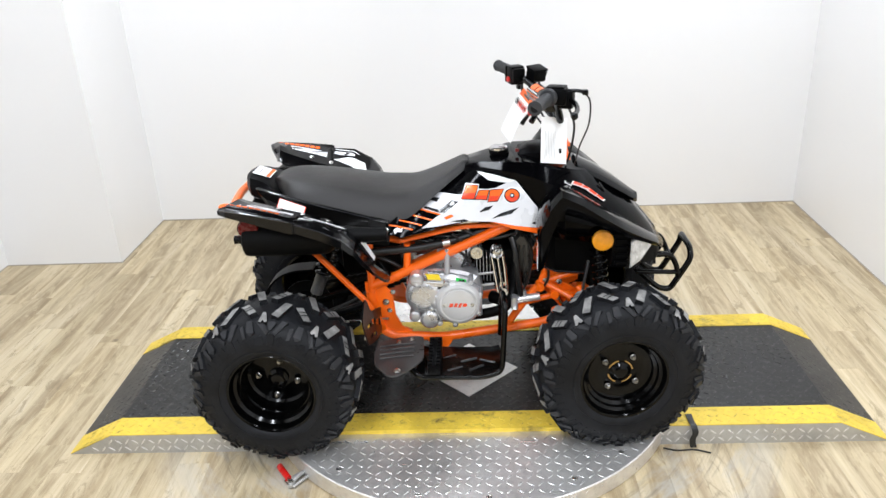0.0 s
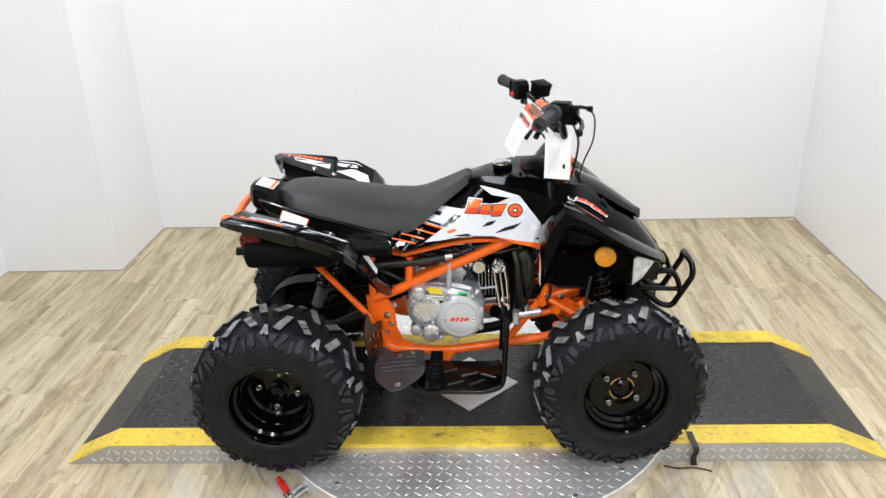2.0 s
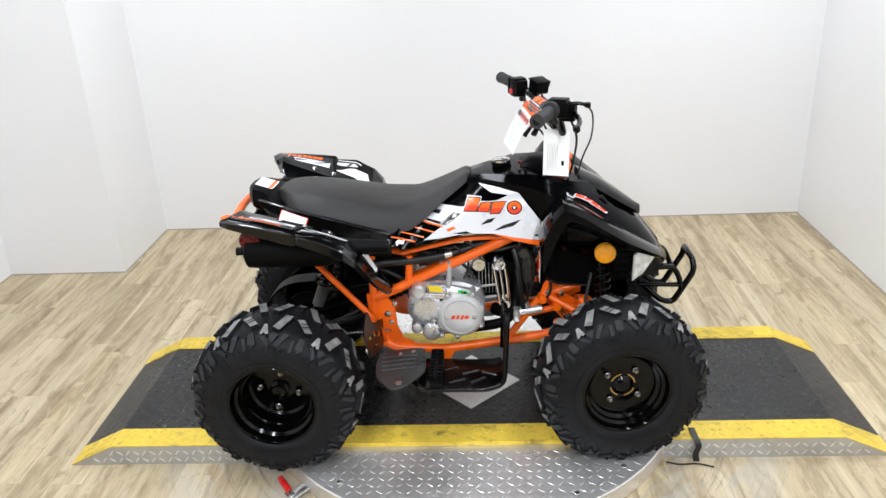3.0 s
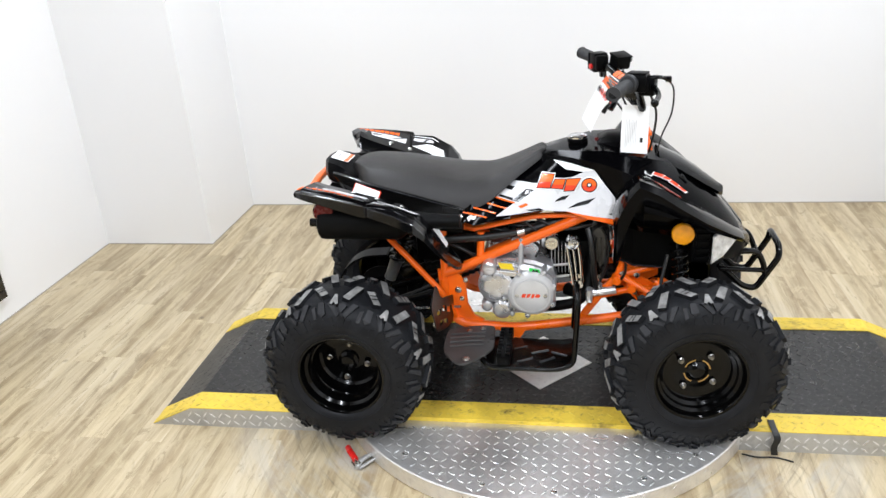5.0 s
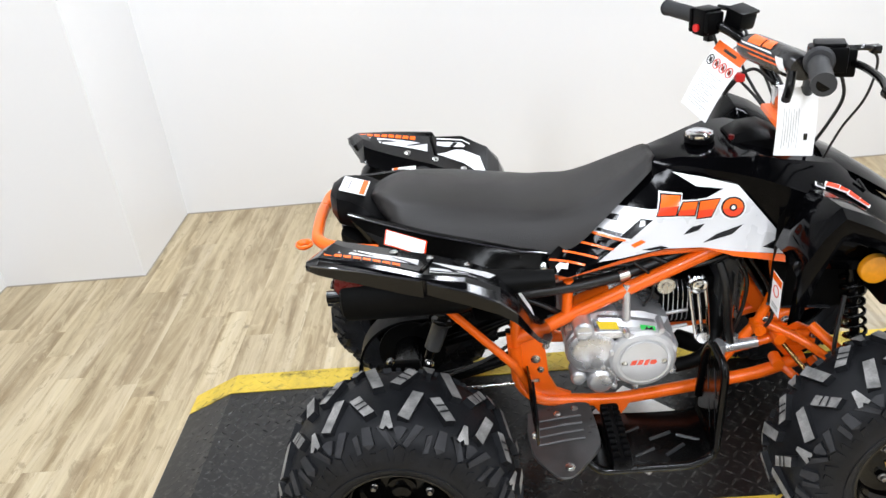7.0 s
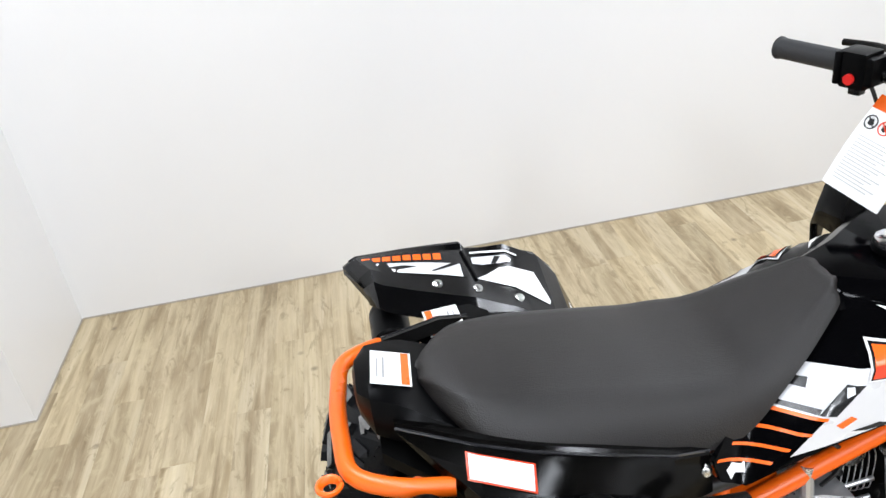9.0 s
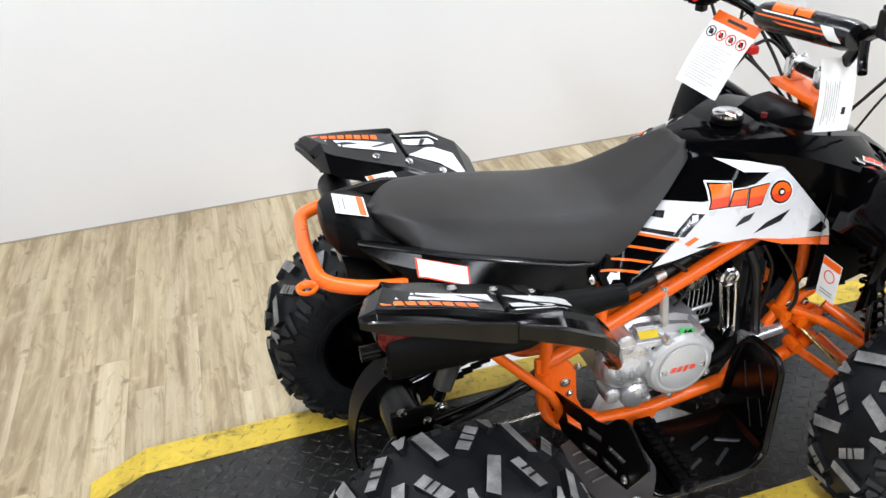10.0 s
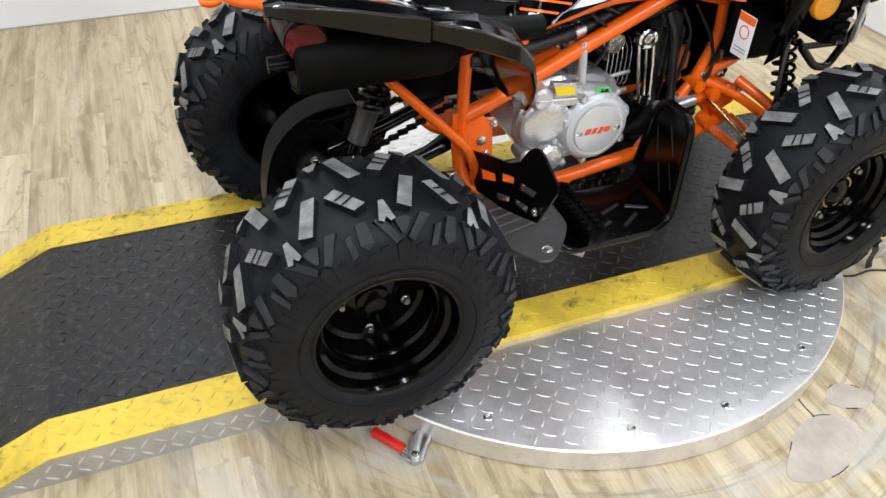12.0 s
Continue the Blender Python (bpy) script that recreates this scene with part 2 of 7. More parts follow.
def plate_material(name, col, metal, rough, worn, worn_amt, scale=5, dirt=0.0, spec=0.45):
    m, nt, b = nodes_of(name)
    n1, n2, n3 = noise_tex(nt, scale, 5, 0.65), noise_tex(nt, 60, 4), noise_tex(nt, 3, 3, stretch=(1, 14, 1) if metal > 0.5 else None)
    c = ramp(nt, n1, [(0.28, tuple(x * 0.72 for x in col)), (0.5, col), (0.75, tuple(min(1, x * 1.15) for x in col))])
    c = mix_col(nt, span(nt, n2, 0.52, 0.72, 0, worn_amt), c, worn)
    if dirt:   # dark rubber smears
        n4 = noise_tex(nt, 9, 6, 0.72, stretch=(1, 1.6, 1))
        c = mix_col(nt, span(nt, n4, 0.54, 0.70, 0, dirt), c, (0.03, 0.026, 0.018))
    nt.links.new(c, b.inputs["Base Color"])
    b.inputs["Metallic"].default_value = metal
    nt.links.new(span(nt, n3, 0.3, 0.7, rough - 0.08, rough + 0.1), b.inputs["Roughness"])
    bump(nt, b, n2, 0.3, 0.0005)
    b.inputs["Specular IOR Level"].default_value = spec
    return m


ALU = plate_material("brushed_aluminium_tread_plate", (0.76, 0.745, 0.725), 0.78, 0.34, (0.52, 0.51, 0.50), 0.4)
ALULUG = plate_material("polished_tread_lug", (0.78, 0.78, 0.78), 0.85, 0.32, (0.6, 0.6, 0.6), 0.3)
DECK = plate_material("black_painted_tread_plate", (0.0070, 0.0068, 0.0064), 0.0, 0.30, (0.085, 0.081, 0.074), 0.6, 7)
DECKLUG = plate_material("scuffed_black_lug", (0.014, 0.0137, 0.0133), 0.0, 0.26, (0.12, 0.115, 0.106), 0.65)
YEL = plate_material("yellow_safety_paint", (0.74, 0.53, 0.055), 0.0, 0.42, (0.45, 0.30, 0.05), 0.4, dirt=0.8)
YELLUG = plate_material("scuffed_yellow_lug", (0.70, 0.49, 0.055), 0.0, 0.4, (0.11, 0.085, 0.035), 0.75, dirt=0.9)
SIDEP = plate_material("dull_aluminium_side", (0.50, 0.50, 0.49), 0.7, 0.45, (0.36, 0.35, 0.33), 0.5)

# ---------------------------------------------------------------- mesh helpers


class Build:
    """Collects vertices and faces of one mesh."""

    def __init__(self):
        self.v, self.f, self.m = [], [], []

    def add(self, verts, faces, mi=0):
        o = len(self.v)
        self.v += [tuple(p) for p in verts]
        self.f += [tuple(i + o for i in f) for f in faces]
        self.m += [mi] * len(faces)
        return self

    def mesh(self, name, mats, smooth=True, angle=35):
        me = bpy.data.meshes.new(name)
        me.from_pydata(self.v, [], self.f)
        for m in (mats if isinstance(mats, (list, tuple)) else [mats]):
            me.materials.append(m)
        me.polygons.foreach_set("material_index", self.m)
        me.update()
        if smooth:
            me.shade_smooth()
            me.set_sharp_from_angle(angle=radians(angle))
        return me


def fix_normals(me):
    bm = bmesh.new()
    bm.from_mesh(me)
    bmesh.ops.recalc_face_normals(bm, faces=bm.faces)
    bm.to_mesh(me)
    bm.free()
    return me


def part(name, build, mats, parent=None, label="", angle=35, smooth=True, at=None, fix=True):
    """One mesh object out of a Build, under a thing or a part."""
    me = build.mesh(name, mats, smooth, angle)
    if fix:
        fix_normals(me)
    ob = new(name, me)
    if parent is not None:
        ob.parent = parent
    if at is not None:
        ob.matrix_local = at
    if label:
        ob["label"] = label
    return ob


def spline(pts, per=6):
    """A smooth line through the points."""
    p = [Vector(q) for q in pts]
    if len(p) < 3:
        return p
    p = [p[0] * 2 - p[1]] + p + [p[-1] * 2 - p[-2]]
    out = []
    for i in range(1, len(p) - 2):
        a, b, c, d = p[i - 1:i + 3]
        for k in range(per):
            t = k / per
            out.append(0.5 * (2 * b + (c - a) * t + (2 * a - 5 * b + 4 * c - d) * t * t + (3 * b - a - 3 * c + d) * t ** 3))
    out.append(p[-2])
    return out


def rounded(pts, r=0.02, per=4):
    """A line with its corners rounded off."""
    p = [Vector(q) for q in pts]
    out = [p[0]]
    for a, b, c in zip(p, p[1:], p[2:]):
        d1, d2 = (a - b), (c - b)
        k = min(r, d1.length * 0.45, d2.length * 0.45)
        s, e = b + d1.normalized() * k, b + d2.normalized() * k
        for j in range(per + 1):
            t = j / per
            out.append(s * (1 - t) ** 2 + b * 2 * t * (1 - t) + e * t * t)
    out.append(p[-1])
    return out


def tube(bd, pts, r, n=10, mi=0, flat=1.0, cap=True):
    """Sweeps a round section along a line; r may be a list."""
    p = [Vector(q) for q in pts]
    rr = r if isinstance(r, (list, tuple)) else [r] * len(p)
    up = None
    verts, faces = [], []
    for i, q in enumerate(p):
        d = (p[min(i + 1, len(p) - 1)] - p[max(i - 1, 0)]).normalized()
        if up is None:
            up = d.orthogonal().normalized()
        up = (up - d * up.dot(d)).normalized()
        side = d.cross(up)
        for k in range(n):
            a = 2 * math.pi * k / n
            verts.append(q + (up * math.cos(a) + side * math.sin(a) * flat) * rr[i])
    for i in range(len(p) - 1):
        for k in range(n):
            faces.append((i * n + k, i * n + (k + 1) % n, (i + 1) * n + (k + 1) % n, (i + 1) * n + k))
    if cap:
        faces += [tuple(range(n))[::-1], tuple(range((len(p) - 1) * n, len(p) * n))]
    return bd.add(verts, faces, mi)


def box(bd, x0, x1, y0, y1, z0, z1, bev=0.003, mi=0, m=None):
    """A box with chamfered edges."""
    bm = bmesh.new()
    bmesh.ops.create_cube(bm, size=1)
    for v in bm.verts:
        v.co = ((x0 + x1) / 2 + v.co.x * (x1 - x0), (y0 + y1) / 2 + v.co.y * (y1 - y0), (z0 + z1) / 2 + v.co.z * (z1 - z0))
    if bev:
        bmesh.ops.bevel(bm, geom=list(bm.edges), offset=min(bev, abs(x1 - x0) * 0.4, abs(y1 - y0) * 0.4, abs(z1 - z0) * 0.4), segments=2, affect="EDGES", profile=0.6)
    bm.verts.index_update()
    vs = [(m @ v.co if m else v.co.copy()) for v in bm.verts]
    bd.add(vs, [[v.index for v in f.verts] for f in bm.faces], mi)
    bm.free()
    return bd


def loft(bd, rings, closed=True, caps=True, mi=0):
    n = len(rings[0])
    verts = [p for r in rings for p in r]
    faces = []
    for i in range(len(rings) - 1):
        for k in range(n if closed else n - 1):
            faces.append((i * n + k, i * n + (k + 1) % n, (i + 1) * n + (k + 1) % n, (i + 1) * n + k))
    if caps and closed:
        faces += [tuple(range(n))[::-1], tuple(range((len(rings) - 1) * n, len(rings) * n))]
    return bd.add(verts, faces, mi)


def lathe(bd, prof, n=48, axis="y", at=(0, 0, 0), mi=0, closed=False, open_start=False):
    """Turns a profile of (along the axis, radius) about the axis."""
    verts, faces = [], []
    for w, r in prof:
        for k in range(n):
            a = 2 * math.pi * k / n
            c, s = r * math.cos(a), r * math.sin(a)
            q = {"y": (c, w, s), "x": (w, c, s), "z": (c, s, w)}[axis]
            verts.append((q[0] + at[0], q[1] + at[1], q[2] + at[2]))
    for i in range(len(prof) - (0 if closed else 1)):
        j = (i + 1) % len(prof)
        for k in range(n):
            faces.append((i * n + k, i * n + (k + 1) % n, j * n + (k + 1) % n, j * n + k))
    if not closed:
        faces += ([] if open_start else [tuple(range(n))[::-1]]) + [tuple(range((len(prof) - 1) * n, len(prof) * n))]
    return bd.add(verts, faces, mi)


def prism(bd, outline, put, depth, mi=0, chamfer=0.0):
    """A flat piece: an outline of (a, b), set in space by put(a, b, h), from h = 0 to depth."""
    n = len(outline)
    ca, cb = sum(p[0] for p in outline) / n, sum(p[1] for p in outline) / n
    rows = [(0.0, 0.0), (depth - chamfer, 0.0)] + ([(depth, chamfer)] if chamfer else [])
    verts, faces = [], []
    for h, inset in rows:
        for a, b in outline:
            d = math.hypot(a - ca, b - cb) or 1
            k = max(0.0, 1 - inset / d)
            verts.append(put(ca + (a - ca) * k, cb + (b - cb) * k, h))
    for i in range(len(rows) - 1):
        for k in range(n):
            faces.append((i * n + k, i * n + (k + 1) % n, (i + 1) * n + (k + 1) % n, (i + 1) * n + k))
    faces += [tuple(range(n))[::-1], tuple(range((len(rows) - 1) * n, len(rows) * n))]
    return bd.add(verts, faces, mi)


def bolt_head(bd, at, r=0.007, h=0.005, normal=(0, -1, 0), mi=0):
    """A flanged hexagon bolt head."""
    q = Vector((0, 0, 1)).rotation_difference(Vector(normal).normalized())
    b2 = Build()
    lathe(b2, [(0, r * 1.35), (h * 0.3, r * 1.35), (h * 0.45, r * 1.05)], 12, "z")
    lathe(b2, [(h * 0.3, r), (h, r), (h * 1.15, r * 0.8)], 6, "z")
    return bd.add([Vector(at) + q @ Vector(v) for v in b2.v], b2.f, mi)

# ---------------------------------------------------------------- the room
BACK_Y, JUT_Y, LEFT_X, JUT_X, RIGHT_X, FRONT_Y, CEIL_Z, TH = 3.74, 3.18, -2.23, -1.652, 1.79, -3.6, 3.2, 0.12


def wall(name, x0, x1, y0, y1, label, mat=WALL):
    bd = Build()
    box(bd, x0, x1, y0, y1, 0.0, CEIL_Z, bev=0)
    return tagged(part(name, bd, mat, smooth=False), label, "wall", kind="structure")


wall("wall_north", JUT_X - TH, RIGHT_X + TH, BACK_Y, BACK_Y + TH, "plain white painted back wall of the photo bay")
wall("wall_return", JUT_X - TH, JUT_X, JUT_Y + TH, BACK_Y, "short white return wall beside the back wall")
wall("wall_northwest", LEFT_X - TH, JUT_X, JUT_Y, JUT_Y + TH, "white wall face that steps forward from the bay")
wall("wall_west", LEFT_X - TH, LEFT_X, FRONT_Y, JUT_Y, "long white painted side wall with a framed picture")
wall("wall_east", RIGHT_X, RIGHT_X + TH, FRONT_Y, BACK_Y, "white painted side wall of the photo bay")
# never in view; added dark to keep fill light off the bike's near side
wall("wall_south", LEFT_X - TH, RIGHT_X + TH, FRONT_Y - TH, FRONT_Y, "unseen dark wall added to cut bounced light", DARKW)
bd = Build()
box(bd, LEFT_X - TH, RIGHT_X + TH, FRONT_Y - TH, BACK_Y + TH, CEIL_Z, CEIL_Z + 0.1, bev=0)
tagged(part("ceiling", bd, CEIL, smooth=False), "plain dark showroom ceiling", "ceiling", kind="structure")

for i, (lx, ly, lw) in enumerate(LAMPS):
    bd = Build()
    box(bd, lx - 0.10, lx + 0.10, ly - 0.66, ly + 0.66, LAMP_Z + 0.012, LAMP_Z + 0.07, 0.006)
    lamp = tagged(new("ceiling_light"), "white strip light hung from the dark ceiling", "ceiling light", group="strip lights")
    part("housing", bd, FIXT, lamp)
    for dy in (-0.5, 0.5):
        bd = Build()
        tube(bd, [(lx, ly + dy, LAMP_Z + 0.07), (lx, ly + dy, CEIL_Z)], 0.004, 8)
        part("hanger", bd, FIXT, lamp)

# thin dark joint where the walls meet the floor
bd = Build()
for x0, x1, y0, y1 in ((JUT_X + 0.004, RIGHT_X, BACK_Y - 0.004, BACK_Y - 0.0005), (LEFT_X + 0.004, JUT_X, JUT_Y - 0.004, JUT_Y - 0.0005), (JUT_X + 0.0005, JUT_X + 0.004, JUT_Y, BACK_Y - 0.005),
                       (LEFT_X + 0.0005, LEFT_X + 0.004, 0.2, JUT_Y - 0.005), (RIGHT_X - 0.004, RIGHT_X - 0.0005, 0.2, BACK_Y - 0.005)):
    box(bd, x0, x1, y0, y1, 0.0005, 0.005, bev=0)
tagged(part("trim", bd, TRIMC, smooth=False), "thin dark joint along the foot of the walls", "trim", kind="structure")

# ---------------------------------------------------------------- ramp and turntable
CX, CY, DECK_Z, DISC_Z, DISC_R = 0.055, 2.048, 0.068, 0.057, 0.672
NEAR_Y, FAR_Y = 1.711, 2.385
X_A, X_B, X_C, X_D = -1.207, -1.062, 1.165, 1.318


def deck_height(x):
    if x < X_B:
        return DECK_Z * (x - X_A) / (X_B - X_A)
    if x > X_C:
        return DECK_Z * (X_D - x) / (X_D - X_C)
    return DECK_Z


def lug_field(bd, cells, put, mi=0, length=0.0265, width=0.0060, height=0.0012):
    """Raised lens-shaped lugs, turned alternately both ways: cells of (a, b, way)."""
    for a, b, way in cells:
        c, s = math.cos(way), math.sin(way)
        ring = []
        for u, w in ((-0.5, 0), (-0.22, 0.42), (0.22, 0.42), (0.5, 0), (0.22, -0.42), (-0.22, -0.42)):
            ring.append((a + c * u * length - s * w * width, b + s * u * length + c * w * width))
        top = [(a + (p - a) * 0.62, b + (q - b) * 0.5) for p, q in ring]
        vs = [put(p, q, 0.0) for p, q in ring] + [put(p, q, height) for p, q in top]
        fs = [(k, (k + 1) % 6, 6 + (k + 1) % 6, 6 + k) for k in range(6)] + [(6, 7, 8, 9, 10, 11)]
        bd.add(vs, fs, mi)
    return bd


def cells_in(x0, x1, y0, y1, inside, step=0.0285):
    out = []
    nx, ny = int((x1 - x0) / step) + 1, int((y1 - y0) / step) + 1
    for i in range(nx):
        for j in range(ny):
            x, y = x0 + (i + 0.5) * step, y0 + (j + 0.5) * step
            if inside(x, y):
                out.append((x, y, radians(45 if (i + j) % 2 else -45) + radians(8)))
    return out


# the round plate
turntable = tagged(new("turntable"), "round aluminium tread plate turntable under the ramp", "turntable")
turntable.location = (CX, CY, 0)
bd = Build()
lathe(bd, [(0.0, DISC_R - 0.004), (0.004, DISC_R), (DISC_Z - 0.003, DISC_R), (DISC_Z, DISC_R - 0.003), (DISC_Z, 0.2), (DISC_Z, 0.01)], 128, "z")
part("plate", bd, ALU, turntable, angle=25)
bd = Build()
lug_field(bd, cells_in(-0.7, 0.7, -0.7, 0.7, lambda x, y: math.hypot(x, y) < DISC_R - 0.014 and not (NEAR_Y - CY - 0.012 < y < FAR_Y - CY + 0.012)), lambda a, b, h: (a, b, DISC_Z + h))
tagged(part("tread_lug", bd, ALULUG, turntable, smooth=False, fix=False), kind="stuff")
bd = Build()
lug_field(bd, [(k * 0.0285, (0.018, 0.041)[k % 2], radians(45 if k % 2 else -45)) for k in range(int(2 * math.pi * DISC_R / 0.0285))],
          lambda a, b, h: ((DISC_R + h * 0.5) * math.cos(a / DISC_R), (DISC_R + h * 0.5) * math.sin(a / DISC_R), b), length=0.02, width=0.005)
tagged(part("rim_lug", bd, ALULUG, turntable, smooth=False, fix=False), kind="stuff")
for a in (-103, -85, -62, -127, -45, -150):
    bd = Build()
    lathe(bd, [(DISC_Z - 0.001, 0.0085), (DISC_Z + 0.0012, 0.0085), (DISC_Z + 0.0022, 0.006), (DISC_Z + 0.0012, 0.0035)], 14, "z", (0.625 * math.cos(radians(a)), 0.625 * math.sin(radians(a)), 0))
    part("screw", bd, ZINC, turntable)

# the drive-on ramp across it
deck = tagged(new("display_ramp"), "low black tread plate ramp with yellow painted edges", "ramp")
deck.location = (CX, CY, 0)
bd = Build()
prof = [(X_A, 0.0), (X_A + 0.003, 0.0025), (X_B, DECK_Z), (X_C, DECK_Z), (X_D - 0.003, 0.0025), (X_D, 0.0)]
rings = [[(x - CX, y - CY, z) for x, z in prof] for y in (NEAR_Y, FAR_Y)]
loft(bd, rings)
me_body = part("deck_body", bd, [DECK, SIDEP], deck, smooth=False)
for p in me_body.data.polygons:
    p.material_index = 1 if abs(p.normal.y) > 0.9 else 0


def edge_strip(name, y0, y1):
    b = Build()
    xs = [X_A + 0.002, X_B, X_C, X_D - 0.002]
    lo = [[(x - CX, y - CY, deck_height(x) + 0.0005) for x in xs] for y in (y0, y1)]
    hi = [[(x - CX, y - CY, deck_height(x) + 0.0030) for x in xs] for y in (y0, y1)]
    loft(b, [lo[0] + hi[0][::-1], lo[1] + hi[1][::-1]])
    return part(name, b, YEL, deck, "yellow painted tread plate edge", smooth=False)


for yy in (NEAR_Y - 0.0016, FAR_Y - 0.001):
    bd = Build()
    box(bd, -0.585, 0.585, yy - CY, yy - CY + 0.0026, DISC_Z + 0.0006, DECK_Z + 0.0005, 0)
    part("edge_face", bd, YEL, deck, smooth=False)
edge_strip("edge_strip", NEAR_Y - 0.0015, NEAR_Y + 0.088)
edge_strip("edge_strip", FAR_Y - 0.082, FAR_Y + 0.0015)


def on_deck(a, b, h):
    return (a - CX, b - CY, deck_height(a) + h)


near_in, far_in = NEAR_Y + 0.095, FAR_Y - 0.09
bd = Build()
lug_field(bd, cells_in(X_A + 0.01, X_D - 0.01, near_in, far_in, lambda x, y: X_A + 0.03 < x < X_D - 0.03 and y < far_in and abs(x - CX) + abs(y - CY) > 0.185), lambda a, b, h: on_deck(a, b, h))
tagged(part("deck_lug", bd, DECKLUG, deck, smooth=False, fix=False), kind="stuff")
bd = Build()
lug_field(bd, cells_in(X_A + 0.01, X_D - 0.01, NEAR_Y + 0.002, NEAR_Y + 0.088, lambda x, y: X_A + 0.03 < x < X_D - 0.03 and y < NEAR_Y + 0.08) + cells_in(X_A + 0.01, X_D - 0.01, FAR_Y - 0.082, FAR_Y, lambda x, y: X_A + 0.03 < x < X_D - 0.03 and y < FAR_Y - 0.008),
          lambda a, b, h: on_deck(a, b, h + 0.0028), height=0.0014)
tagged(part("edge_lug", bd, YELLUG, deck, smooth=False, fix=False), kind="stuff")
bd = Build()
for yy, sgn in ((NEAR_Y, -1), (FAR_Y, 1)):
    lug_field(bd, [(x, z, w) for x, z, w in cells_in(X_A + 0.02, X_D - 0.02, 0.004, 0.064, lambda x, z: z + 0.012 < deck_height(x), 0.0262)], lambda a, b, h: (a - CX, yy - CY + sgn * h, b))
tagged(part("side_lug", bd, ALULUG, deck, smooth=False, fix=False), kind="stuff")
# bare square plate set cornerwise in the middle
bd = Build()
prism(bd, [(0, -0.166), (0.166, 0), (0, 0.166), (-0.166, 0)], lambda a, b, h: (a, b, DECK_Z + 0.001 + h), 0.003, chamfer=0.001)
lug_field(bd, cells_in(-0.16, 0.16, -0.16, 0.16, lambda x, y: abs(x) + abs(y) < 0.15), lambda a, b, h: (a, b, DECK_Z + 0.004 + h))
part("centre_plate", bd, ALU, deck, "bare aluminium square plate set cornerwise", smooth=False)

# ---------------------------------------------------------------- the quad bike (x forward, v to its left, z above the floor)
quad = tagged(new("quad_bike"), "small black and orange youth quad bike with knobbly tyres", "quad bike")
quad.location = (0, 2.05, DECK_Z)
DOWN = Matrix.Translation((0, 0, -DECK_Z))


def piece(name, bd, mats, label="", parent=None, **kw):
    if parent is None:
        return part(name, bd, mats, quad, label, at=DOWN.copy(), **kw)
    return part(name, bd, mats, parent, label, **kw)


def both(pts):
    return [pts, [(x, -v, z) for x, v, z in pts]]


# ---- wheels
def tyre_profile(R, W, rim_r):
    """Half profile from the crown outwards: (across, radius)."""
    h = W / 2
    return [(0, R - 0.012), (0.40 * h, R - 0.013), (0.62 * h, R - 0.017), (0.78 * h, R - 0.027), (0.90 * h, R - 0.044), (0.98 * h, R - 0.066),
            (1.0 * h, R - 0.086), (0.98 * h, rim_r + 0.016), (0.92 * h, rim_r + 0.003), (0.84 * h, rim_r - 0.003)]


